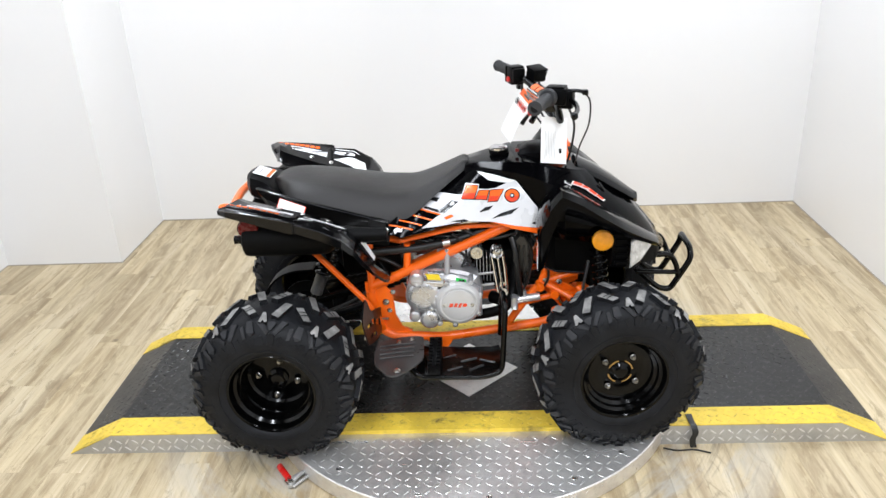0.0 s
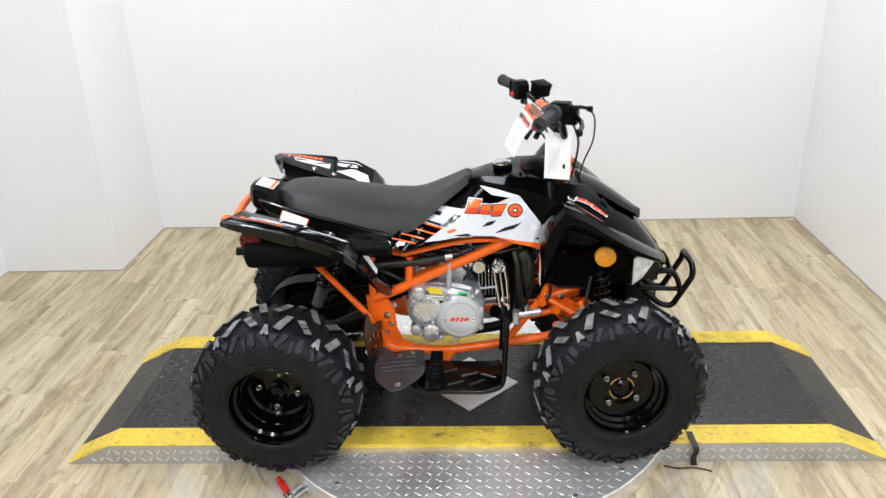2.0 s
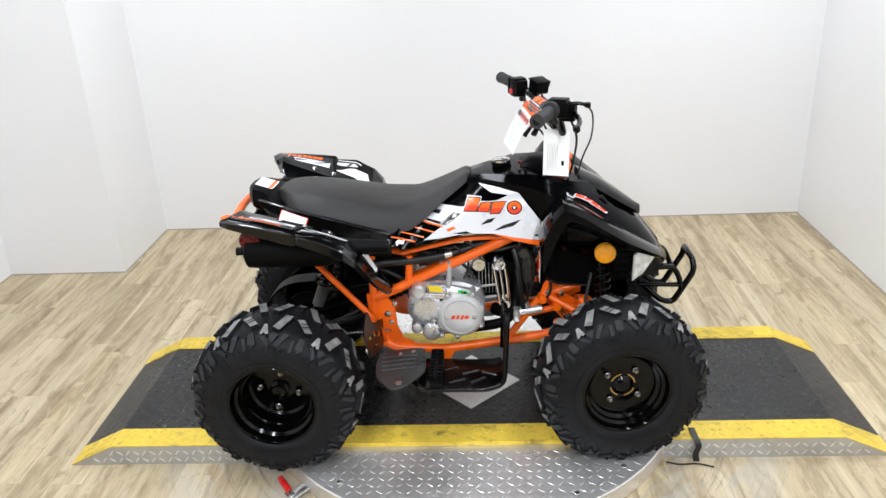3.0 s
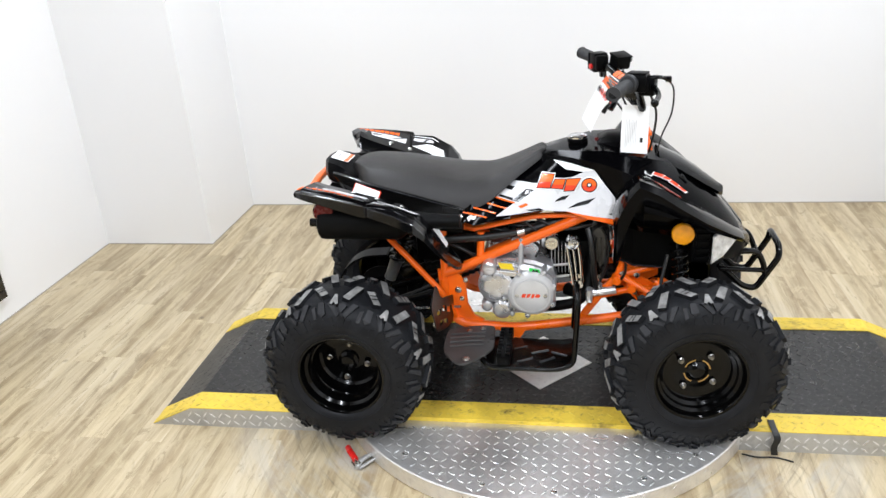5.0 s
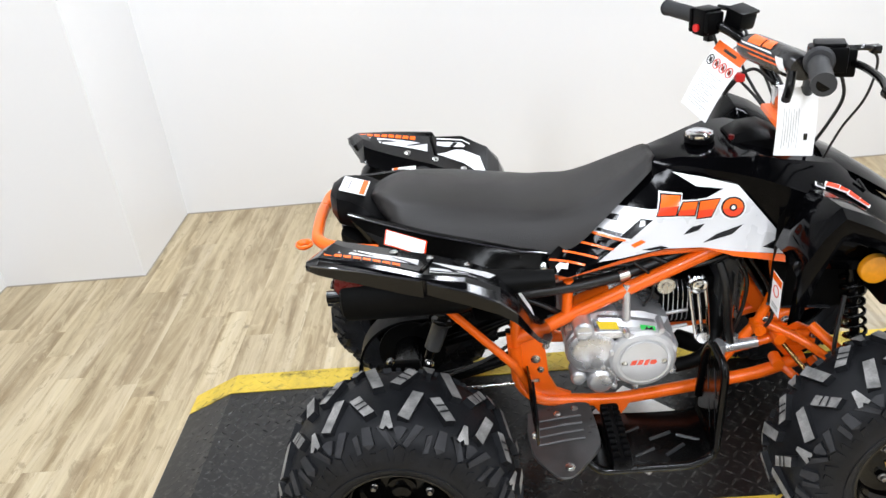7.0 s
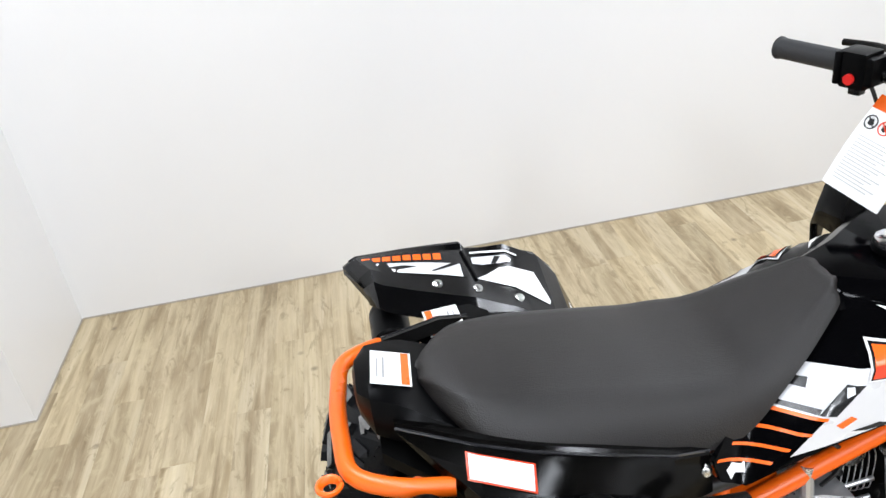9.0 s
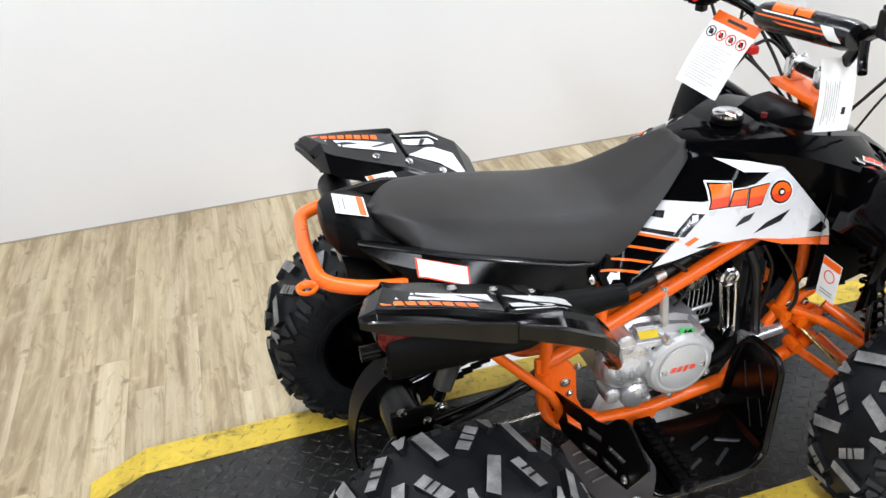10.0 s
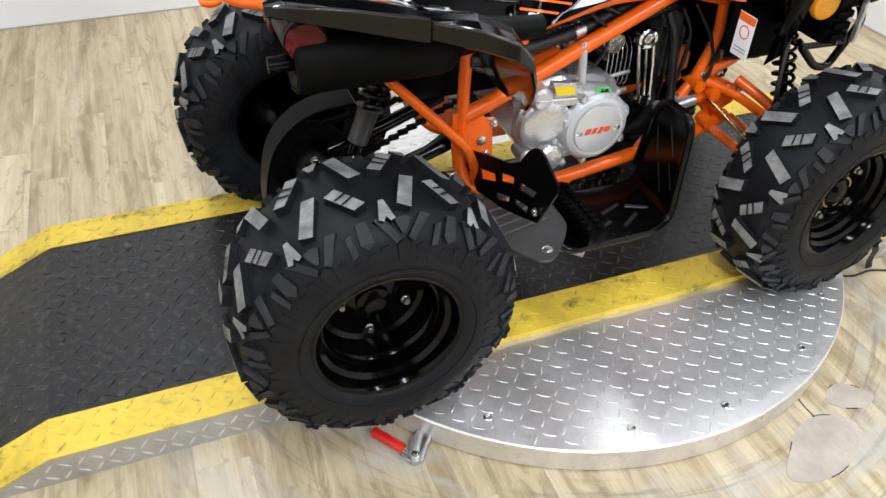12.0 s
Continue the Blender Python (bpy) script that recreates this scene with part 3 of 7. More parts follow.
def make_wheel(name, R, W, rim_r, sag, out, deep, edge, hang):
    """A wheel about the origin, its axle along y; its bottom is pressed flat at -sag; out: the outer side, -1 or 1."""
    wheel = new(name)
    half = tyre_profile(R, W, rim_r)
    full = [(-w, r) for w, r in half[:0:-1]] + half
    seg = [0.0]
    for (a, b), (c, d) in zip(half, half[1:]):
        seg.append(seg[-1] + math.hypot(c - a, d - b))

    def on(s):
        k = abs(s)
        for i in range(len(seg) - 1):
            if k <= seg[i + 1] or i == len(seg) - 2:
                t = (k - seg[i]) / (seg[i + 1] - seg[i])
                a, b = half[i], half[i + 1]
                dw, dr = b[0] - a[0], b[1] - a[1]
                L = math.hypot(dw, dr)
                return (a[0] + dw * t) * (1 if s >= 0 else -1), a[1] + dr * t, (-dr / L) * (1 if s >= 0 else -1), dw / L

    def press(v):
        # the outer part hangs past the ramp's edge, on to the round plate
        low = -sag - (0.05 if v[1] * out > hang else 0.011 if v[1] * out > edge else 0.0)
        return (v[0], v[1], low + (v[2] - low) * 0.05) if v[2] < low else v

    bd = Build()
    lathe(bd, full + [(0.74 * W / 2, rim_r + 0.015), (-0.74 * W / 2, rim_r + 0.015)], 96, "y", closed=True)
    for s in (-1, 1):   # raised rings on the side walls
        lathe(bd, [(s * W / 2 * 0.955, R - 0.094), (s * W / 2 * 1.01, R - 0.0955), (s * W / 2 * 1.01, R - 0.0985), (s * W / 2 * 0.95, R - 0.100)], 96, "y", closed=True)
    bd.v = [press(v) for v in bd.v]
    tyre = part("tyre", bd, RUBBER, wheel, "black knobbly rubber tyre", angle=40)

    tops, N = Build(), 10
    pitch = 2 * math.pi / N

    def block(poly, s_sign, shift, height, slit=(), rubber=True):
        def put(a, b, h):
            w, r, nw, nr = on(s_sign * b)
            ang = (a + shift) * pitch
            rr = r - 0.002 + nr * h
            return press((rr * math.cos(ang), w + nw * h, rr * math.sin(ang)))
        n = len(poly)
        ca, cb = sum(p[0] for p in poly) / n, sum(p[1] for p in poly) / n
        low = [put(a, b, 0) for a, b in poly]
        high = [put(ca + (a - ca) * 0.90, cb + (b - cb) * 0.94, height * (1 - max(0.0, min(0.75, (b / k - 0.104) / 0.044)))) for a, b in poly]
        tops.add(low + high, [(k, (k + 1) % n, n + (k + 1) % n, n + k) for k in range(n)], 0)
        # crown tops pale, upper shoulder in the lit rubber, side wall plain
        tops.add(high, [tuple(range(n))], 1 if cb < 0.06 * k or not rubber else 2 if cb < 0.12 * k else 0)
        for u0, u1 in slit:   # narrow cross grooves
            a0, b0, a1, b1 = poly[0][0], poly[0][1], poly[1][0], poly[1][1]
            a3, b3, a2, b2 = poly[3][0], poly[3][1], poly[2][0], poly[2][1]
            q = [(a0 + (a1 - a0) * u0, b0 + (b1 - b0) * u0), (a0 + (a1 - a0) * u1, b0 + (b1 - b0) * u1), (a3 + (a2 - a3) * u1, b3 + (b2 - b3) * u1), (a3 + (a2 - a3) * u0, b3 + (b2 - b3) * u0)]
            tops.add([put(ca + (a - ca) * 0.9, cb + (b - cb) * 0.97, height + 0.0006) for a, b in q], [(0, 1, 2, 3)], 0)

    k = W / 0.23
    for i in range(N):
        for s, off in ((-1, 0.0), (1, 0.5)):
            sh = i + off
            block([(0.02, 0.006 * k), (0.20, 0.075 * k), (0.35, 0.071 * k), (0.17, 0.002 * k)], s, sh, 0.016)
            block([(0.84, 0.008 * k), (0.60, 0.058 * k), (0.74, 0.068 * k), (0.98, 0.018 * k)], s, sh, 0.016, ((0.34, 0.41), (0.58, 0.65)))
            block([(0.440, 0.056 * k), (0.375, 0.088 * k), (0.43, 0.091 * k), (0.47, 0.083 * k), (0.51, 0.091 * k), (0.565, 0.088 * k), (0.50, 0.056 * k)], s, sh, 0.015, rubber=False)
            # chevrons on the shoulder, their stems running down the side wall
            block([(-0.02, 0.080 * k), (0.20, 0.118 * k), (0.27, 0.112 * k), (0.10, 0.077 * k)], s, sh, 0.011)
            block([(0.52, 0.078 * k), (0.33, 0.112 * k), (0.39, 0.119 * k), (0.62, 0.083 * k)], s, sh, 0.011)
            block([(0.20, 0.119 * k), (0.22, 0.147 * k), (0.29, 0.150 * k), (0.37, 0.147 * k), (0.39, 0.120 * k), (0.30, 0.113 * k)], s, sh, 0.008)
            block([(0.20, 0.086 * k), (0.29, 0.106 * k), (0.33, 0.106 * k), (0.40, 0.086 * k), (0.30, 0.082 * k)], s, sh, 0.010)
            block([(0.68, 0.080 * k), (0.64, 0.112 * k), (0.74, 0.120 * k), (0.82, 0.110 * k), (0.80, 0.080 * k)], s, sh, 0.011)
            block([(0.86, 0.090 * k), (0.86, 0.122 * k), (0.95, 0.126 * k), (0.94, 0.092 * k)], s, sh, 0.009)
            block([(0.50, 0.118 * k), (0.46, 0.146 * k), (0.53, 0.149 * k), (0.60, 0.122 * k)], s, sh, 0.006)
            block([(0.66, 0.126 * k), (0.72, 0.150 * k), (0.79, 0.149 * k), (0.76, 0.126 * k)], s, sh, 0.005)
            block([(0.90, 0.132 * k), (0.86, 0.152 * k), (0.92, 0.154 * k), (0.99, 0.134 * k)], s, sh, 0.005)
            block([(0.06, 0.118 * k), (0.05, 0.146 * k), (0.11, 0.148 * k), (0.14, 0.124 * k)], s, sh, 0.005)
    part("tread", tops, [RUBBER, TREADTOP, LUGTOP], tyre, "new tread blocks with grey running faces", smooth=False, fix=False)

    rim = Build()
    o = out * W / 2
    lathe(rim, [(o * 0.80, rim_r - 0.004), (o * 0.90, rim_r + 0.005), (o * 0.92, rim_r + 0.002), (o * 0.90, rim_r - 0.004), (o * 0.80, rim_r - 0.010), (o * 0.72, rim_r - 0.011), (o * 0.66, rim_r - 0.019),
                (o * (0.5 if deep else 0.55), rim_r - 0.021), (o * (0.40 if deep else 0.48), rim_r - 0.030), (o * (0.05 if deep else 0.34), rim_r - 0.032), (o * (0.0 if deep else 0.30), rim_r - 0.040),
                (o * (0.02 if deep else 0.32), 0.05), (o * (0.06 if deep else 0.36), 0.040), (o * (0.06 if deep else 0.36), 0.028), (o * (-0.06 if deep else 0.2), 0.027), (o * (-0.06 if deep else 0.2), 0.001)], 64, "y", open_start=True)
    lathe(rim, [(-o * 0.80, rim_r - 0.004), (-o * 0.90, rim_r + 0.005), (-o * 0.90, rim_r - 0.006), (-o * 0.6, rim_r - 0.014), (o * 0.5, rim_r - 0.026), (o * 0.5, rim_r - 0.022), (-o * 0.6, rim_r - 0.010)], 48, "y", closed=True)
    part("rim", rim, RIMP, wheel, "glossy black steel rim")
    hubface = o * (0.10 if deep else 0.36)
    hub = Build()
    lathe(hub, [(hubface - out * 0.06, 0.03), (hubface + out * 0.004, 0.03), (hubface + out * (0.006 if deep else 0.008), 0.024), (hubface + out * (0.008 if deep else 0.012), 0.020), (hubface + out * (0.004 if deep else 0.014), 0.012), (hubface + out * (0.004 if deep else 0.014), 0.001)], 24, "y")
    part("hub", hub, RIMP, wheel)
    for j in range(4):
        a = radians((80 if deep else 52) + 90 * j)
        nut = Build()
        bolt_head(nut, (0.057 * math.cos(a), hubface + out * 0.001, 0.057 * math.sin(a)), 0.0065, 0.010, (0, out, 0))
        part("nut", nut, DARKZ, wheel)
    if not deep:
        slots = Build()
        for j in range(4):
            a0 = 90 * j + 8
            slots.add([((r) * math.cos(radians(a0 + 60 * u)), hubface + out * 0.0025, r * math.sin(radians(a0 + 60 * u))) for u in [q / 6 for q in range(7)] for r in (0.033, 0.037)],
                      [(2 * q, 2 * q + 1, 2 * q + 3, 2 * q + 2) for q in range(6)])
        part("ring", slots, BRASS, wheel, "brass coloured hub ring")
    return wheel


REAR_X, FRONT_X, AXLE_R, AXLE_F = -0.494, 0.490, 0.296, 0.292
MID_V, STEER = -0.017, 6.0      # the bike's middle line, and how far the front wheels are turned
HALF_R, HALF_F = 0.352, 0.328
for nm, x, z, R, W, half, deep in (("rear_wheel", REAR_X, AXLE_R, 0.244, 0.226, HALF_R, True), ("front_wheel", FRONT_X, AXLE_F, 0.246, 0.184, HALF_F, False)):
    for s in (-1, 1):
        mid = abs(MID_V + s * half)
        w = make_wheel(nm, R, W, 0.124, z - DECK_Z - 0.003, s, deep, 0.337 - mid, 0.385 - mid)
        w.parent = quad
        w.matrix_local = pose(x, MID_V + s * half, z - DECK_Z, 0, 0, 0 if deep else STEER)
        w["label"] = ("wide rear wheel with deep black rim" if deep else "front wheel with black rim and brass hub ring")

# ---- seat
def seat_ring(x, hw, zt, zs, zb, crown=0.012):
    """Half width, top, shoulder and lower edge at x."""
    pts = []
    h = zs - zb
    half = [(0.95, zb), (1.0, zb + h * 0.10), (0.95, zb + h * 0.42), (0.88, zb + h * 0.72), (0.80, zb + h * 0.95), (0.745, zs + 0.003), (0.69, zs + 0.0075), (0.60, zs + 0.0105), (0.35, zt - crown * 0.15)]
    for v, z in [(-k * hw, z) for k, z in half] + [(0, zt)] + [(k * hw, z) for k, z in half[::-1]]:
        pts.append((x, v, z))
    return pts


SEAT = [(-0.524, 0.016, 0.777, 0.772, 0.768), (-0.516, 0.040, 0.787, 0.779, 0.768), (-0.500, 0.070, 0.795, 0.784, 0.767), (-0.478, 0.108, 0.799, 0.785, 0.758), (-0.448, 0.134, 0.799, 0.783, 0.749), (-0.380, 0.148, 0.793, 0.776, 0.738), (-0.310, 0.152, 0.783, 0.766, 0.718),
        (-0.240, 0.156, 0.771, 0.754, 0.698), (-0.185, 0.158, 0.761, 0.745, 0.682), (-0.140, 0.158, 0.758, 0.743, 0.674), (-0.095, 0.146, 0.759, 0.745, 0.690), (-0.050, 0.127, 0.773, 0.761, 0.724), (-0.005, 0.106, 0.793, 0.782, 0.760),
        (0.035, 0.080, 0.813, 0.803, 0.786), (0.060, 0.062, 0.826, 0.816, 0.802), (0.074, 0.042, 0.823, 0.815, 0.806)]
fine = []
for k in range(7 * (len(SEAT) - 1) // 2 + 1):
    t = k / (7 * (len(SEAT) - 1) // 2) * (len(SEAT) - 1)
    i = min(int(t), len(SEAT) - 2)
    a, b, u = SEAT[i], SEAT[i + 1], t - i
    before, after = SEAT[max(i - 1, 0)], SEAT[min(i + 2, len(SEAT) - 1)]
    fine.append([0.5 * (2 * p + (q - o) * u + (2 * o - 5 * p + 4 * q - r) * u * u + (3 * p - o - 3 * q + r) * u ** 3) for o, p, q, r in zip(before, a, b, after)])
bd = Build()
loft(bd, [seat_ring(r[0], r[1] * 0.96, *r[2:]) for r in fine])
piece("seat", bd, VINYL, "long black grained vinyl seat", angle=60)

# ---- tank cover and nose
def body_ring(x, sec):
    right = [(x, -v, z) for v, z in sec]
    return [(x, v, z) for v, z in sec[::-1]] + right[1:]


COVER_SEC = [
    (0.040, [(0, 0.796), (0.034, 0.798), (0.046, 0.790), (0.056, 0.776), (0.100, 0.740), (0.12, 0.70)]),
    (0.070, [(0, 0.820), (0.044, 0.820), (0.058, 0.811), (0.066, 0.790), (0.110, 0.742), (0.12, 0.69)]),
    (0.120, [(0, 0.834), (0.060, 0.830), (0.078, 0.818), (0.090, 0.790), (0.126, 0.740), (0.12, 0.67)]),
    (0.170, [(0, 0.842), (0.090, 0.835), (0.112, 0.818), (0.112, 0.790), (0.134, 0.735), (0.12, 0.655)]),
    (0.210, [(0, 0.845), (0.108, 0.840), (0.134, 0.816), (0.124, 0.786), (0.138, 0.730), (0.14, 0.645)]),
    (0.255, [(0, 0.845), (0.112, 0.840), (0.154, 0.808), (0.148, 0.766), (0.148, 0.710), (0.15, 0.640)]),
    (0.300, [(0, 0.832), (0.108, 0.828), (0.164, 0.792), (0.172, 0.740), (0.162, 0.690), (0.16, 0.630)]),
    (0.350, [(0, 0.820), (0.100, 0.816), (0.172, 0.772), (0.200, 0.725), (0.205, 0.680), (0.20, 0.630)]),
    (0.420, [(0, 0.800), (0.085, 0.798), (0.160, 0.744), (0.196, 0.700), (0.205, 0.670), (0.20, 0.620)]),
    (0.500, [(0, 0.738), (0.080, 0.734), (0.150, 0.690), (0.185, 0.655), (0.190, 0.640), (0.18, 0.600)]),
    (0.570, [(0, 0.680), (0.075, 0.674), (0.120, 0.642), (0.150, 0.616), (0.152, 0.606), (0.14, 0.570)]),
    (0.630, [(0, 0.606), (0.060, 0.602), (0.092, 0.585), (0.108, 0.570), (0.108, 0.560), (0.10, 0.530)]),
    (0.668, [(0, 0.556), (0.030, 0.553), (0.044, 0.546), (0.050, 0.540), (0.050, 0.535), (0.045, 0.520)]),
]
bd = Build()
loft(bd, [body_ring(x, s) for x, s in COVER_SEC], closed=False)
cover = piece("tank_cover", bd, SHELL, "glossy black tank cover and nose", angle=28)
sol = cover.modifiers.new("thickness", "SOLIDIFY")
sol.thickness, sol.offset = 0.004, -1
# raised beak plate on the nose
bd = Build()
rows = []
for x, hw, z in ((0.40, 0.070, 0.812), (0.46, 0.085, 0.782), (0.52, 0.075, 0.742), (0.575, 0.045, 0.702), (0.592, 0.010, 0.690)):
    rows.append([(x, -hw, z - 0.010), (x, -hw * 0.7, z), (x, 0, z + 0.006), (x, hw * 0.7, z), (x, hw, z - 0.010), (x, hw * 0.8, z - 0.022), (x, -hw * 0.8, z - 0.022)])
loft(bd, rows)
piece("nose_beak", bd, SHELL, "pointed black nose visor", angle=25)
bd = Build()
for k in range(6):
    for s in (-1, 1):
        bd = Build()
        x = 0.46 + 0.02 * k
        tube(bd, [(x, s * 0.098, 0.765 - 0.034 * k * 0.85), (x + 0.016, s * (0.104 - 0.002 * k), 0.742 - 0.034 * k * 0.85)], 0.003, 6)
        piece("vent_rib", bd, GREYP)
# cowl in front of the rider
bd = Build()
rows = []
for x, hw, z0, z1 in ((0.225, 0.045, 0.842, 0.852), (0.255, 0.060, 0.840, 0.862), (0.295, 0.066, 0.832, 0.864), (0.325, 0.060, 0.822, 0.850), (0.345, 0.05, 0.815, 0.832)):
    rows.append([(x, -hw, z0 - 0.01), (x, -hw * 0.95, z1 - 0.012), (x, -hw * 0.6, z1), (x, hw * 0.6, z1), (x, hw * 0.95, z1 - 0.012), (x, hw, z0 - 0.01)])
loft(bd, rows)
piece("steering_cowl", bd, SATIN, "satin black cowl behind the handlebar", angle=30)
# filler cap
bd = Build()
lathe(bd, [(0.842, 0.030), (0.852, 0.030), (0.854, 0.024)], 28, "z", (0.168, -0.01, 0))
piece("cap_base", bd, SATIN)
bd = Build()
lathe(bd, [(0.852, 0.024), (0.854, 0.027), (0.859, 0.027), (0.861, 0.024), (0.862, 0.001)], 30, "z", (0.168, -0.01, 0))
for k in range(12):
    a = 2 * math.pi * k / 12
    tube(bd, [(0.168 + 0.026 * math.cos(a), -0.01 + 0.026 * math.sin(a), 0.854), (0.168 + 0.026 * math.cos(a), -0.01 + 0.026 * math.sin(a), 0.859)], 0.0022, 6)
piece("filler_cap", bd, CHROME, "chrome fuel filler cap")
bd = Build()
lathe(bd, [(0.853, 0.006), (0.861, 0.006), (0.862, 0.004)], 14, "z", (0.222, -0.045, 0))
piece("key_switch", bd, REDL, "small red key switch")


# ---- printed side panels on the tank cover
def side_v(x, z):
    return (0.134 + (0.77 - z) * 0.36 if z < 0.77 else 0.134 - (z - 0.77) * (1.05 - 1.6 * max(0.0, x - 0.03))) + 0.003


def tuck(a, b):
    """How far the panel turns in under the seat along its upper rear edge."""
    k = max(0.0, 1 + (b - 0.68 - 0.62 * (a + 0.166)) / 0.062) * min(1.0, max(0.0, (a + 0.17) / 0.1))
    return 0.060 * k * min(1.0, max(0.0, 1 - (a - 0.06) / 0.12))


def side_put(s):
    def put(a, b, h):
        d = tuck(a, b)
        return (a, s * (side_v(a, b) - d + h), b - 0.33 * d + h * 0.4)
    return put


def clipped(poly, axis, at, keep):
    """The part of a polygon beyond (keep 1) or before (-1) a line."""
    out = []
    for p, q in zip(poly, poly[1:] + poly[:1]):
        a, b = (p[axis] - at) * keep, (q[axis] - at) * keep
        if a >= 0:
            out.append(p)
        if a * b < 0:
            t = a / (a - b)
            out.append((p[0] + (q[0] - p[0]) * t, p[1] + (q[1] - p[1]) * t))
    return out


def skin(bd, outline, put, lift, step=0.016):
    """Lays an outline on a curved surface in small cells."""
    x0, x1 = min(p[0] for p in outline), max(p[0] for p in outline)
    z0, z1 = min(p[1] for p in outline), max(p[1] for p in outline)
    gx, gz = -0.4, 0.5
    for i in range(int((x0 - gx) / step), int((x1 - gx) / step) + 1):
        col = clipped(clipped(outline, 0, gx + i * step, 1), 0, gx + (i + 1) * step, -1)
        if len(col) < 3:
            continue
        for j in range(int((z0 - gz) / step), int((z1 - gz) / step) + 1):
            cell = clipped(clipped(col, 1, gz + j * step, 1), 1, gz + (j + 1) * step, -1)
            if len(cell) >= 3:
                bd.add([put(a, b, lift) for a, b in cell], [tuple(range(len(cell)))])
    return bd


def weld(ob):
    """Joins the cells of a skin into one smooth sheet."""
    bm = bmesh.new()
    bm.from_mesh(ob.data)
    bmesh.ops.remove_doubles(bm, verts=bm.verts, dist=0.0001)
    bmesh.ops.recalc_face_normals(bm, faces=bm.faces)
    for f in bm.faces:
        f.smooth = True
    bm.to_mesh(ob.data)
    bm.free()
    return ob


def panel_grid(bd, outline, s, depth):
    put = side_put(s)
    skin(bd, outline, put, depth)
    rim = []
    for p, q in zip(outline, outline[1:] + outline[:1]):
        n = max(1, int(math.hypot(q[0] - p[0], q[1] - p[1]) / 0.012))
        rim += [(p[0] + (q[0] - p[0]) * k / n, p[1] + (q[1] - p[1]) * k / n) for k in range(n)]
    loft(bd, [[put(a, b, -0.006) for a, b in rim], [put(a, b, depth) for a, b in rim]], caps=False)


PANEL = [(0.060, 0.836), (-0.020, 0.786), (-0.095, 0.736), (-0.166, 0.680), (-0.160, 0.652), (-0.128, 0.642), (-0.018, 0.668), (0.068, 0.682), (0.146, 0.680), (0.200, 0.666), (0.300, 0.640), (0.306, 0.668), (0.262, 0.735), (0.216, 0.790), (0.150, 0.806), (0.078, 0.819)]
for s in (-1, 1):
    bd = Build()
    panel_grid(bd, PANEL, s, 0.004)
    pan = piece("side_panel", bd, SHELL, "black side panel with silver and orange printed graphics", angle=60, fix=False)
    weld(pan)
    pan.data.set_sharp_from_angle(angle=radians(60))
    # the film pieces, each above the one below
    def film(name, outline, mat, lift, lab=""):
        b = Build()
        put = side_put(s)
        skin(b, outline, put, 0.0044 + (lift - 0.0042) * 0.6)
        return weld(part(name, b, mat, pan, lab, smooth=False, fix=False))
    film("silver_film", [(-0.081, 0.725), (-0.028, 0.767), (0.044, 0.757), (0.120, 0.760), (0.190, 0.785), (0.216, 0.787), (0.301, 0.682), (-0.014, 0.703)], SILVER, 0.0042, "silver grey film")
    film("silver_film", [(-0.066, 0.667), (-0.014, 0.703), (0.301, 0.682), (0.301, 0.656), (0.204, 0.667), (0.140, 0.680), (0.062, 0.683), (-0.018, 0.671)], SILVER, 0.0042, "silver grey film")
    film("silver_film", [(0.098, 0.8130), (0.150, 0.804), (0.216, 0.7875), (0.185, 0.7835), (0.135, 0.790)], WHITEF, 0.0042, "white film flash")
    film("orange_film", [(0.136, 0.6805), (0.204, 0.6675), (0.300, 0.655), (0.299, 0.640), (0.200, 0.659), (0.150, 0.676)], DECOR, 0.0050)
    for q in ([(-0.081, 0.7240), (-0.008, 0.7058), (-0.011, 0.7020), (-0.084, 0.7202)], [(-0.104, 0.7075), (-0.032, 0.6905), (-0.035, 0.6872), (-0.107, 0.7042)],
              [(-0.131, 0.6922), (-0.064, 0.6772), (-0.067, 0.6740), (-0.134, 0.6892)], [(-0.160, 0.6805), (-0.090, 0.6655), (-0.093, 0.6622), (-0.163, 0.6772)], [(0.000, 0.695), (0.022, 0.703), (0.030, 0.698), (0.008, 0.689)]):
        film("orange_stripe", q, DECOR, 0.0052)
    for q in ([(-0.049, 0.754), (-0.012, 0.749), (-0.020, 0.738), (-0.053, 0.746)], [(0.024, 0.742), (0.046, 0.738), (0.002, 0.706), (-0.020, 0.711)], [(-0.056, 0.727), (-0.014, 0.717), (-0.020, 0.711), (-0.062, 0.722)],
              [(0.110, 0.712), (0.122, 0.720), (0.146, 0.724), (0.133, 0.712), (0.104, 0.706)], [(0.140, 0.688), (0.168, 0.703), (0.220, 0.717), (0.198, 0.700)], [(0.256, 0.672), (0.285, 0.685), (0.296, 0.672), (0.283, 0.665)],
              [(0.020, 0.684), (0.060, 0.689), (0.075, 0.684), (0.040, 0.6815)]):
        film("black_mark", q, BLACKF, 0.0054)
    film("white_mark", [(-0.150, 0.664), (-0.140, 0.671), (-0.128, 0.667), (-0.122, 0.671), (-0.126, 0.657), (-0.138, 0.660), (-0.146, 0.652)], WHITEF, 0.0054)
    # badge: slanted orange blocks and a round one, each with a dark and a white edge
    def badge(name, q, mat, lift, grow=0.0):
        ca, cb = sum(p[0] for p in q) / len(q), sum(p[1] for p in q) / len(q)
        out = []
        for a, b in q:
            d = math.hypot(a - ca, b - cb) or 1
            out.append((a + (a - ca) / d * grow, b + (b - cb) / d * grow))
        film(name, out, mat, lift)
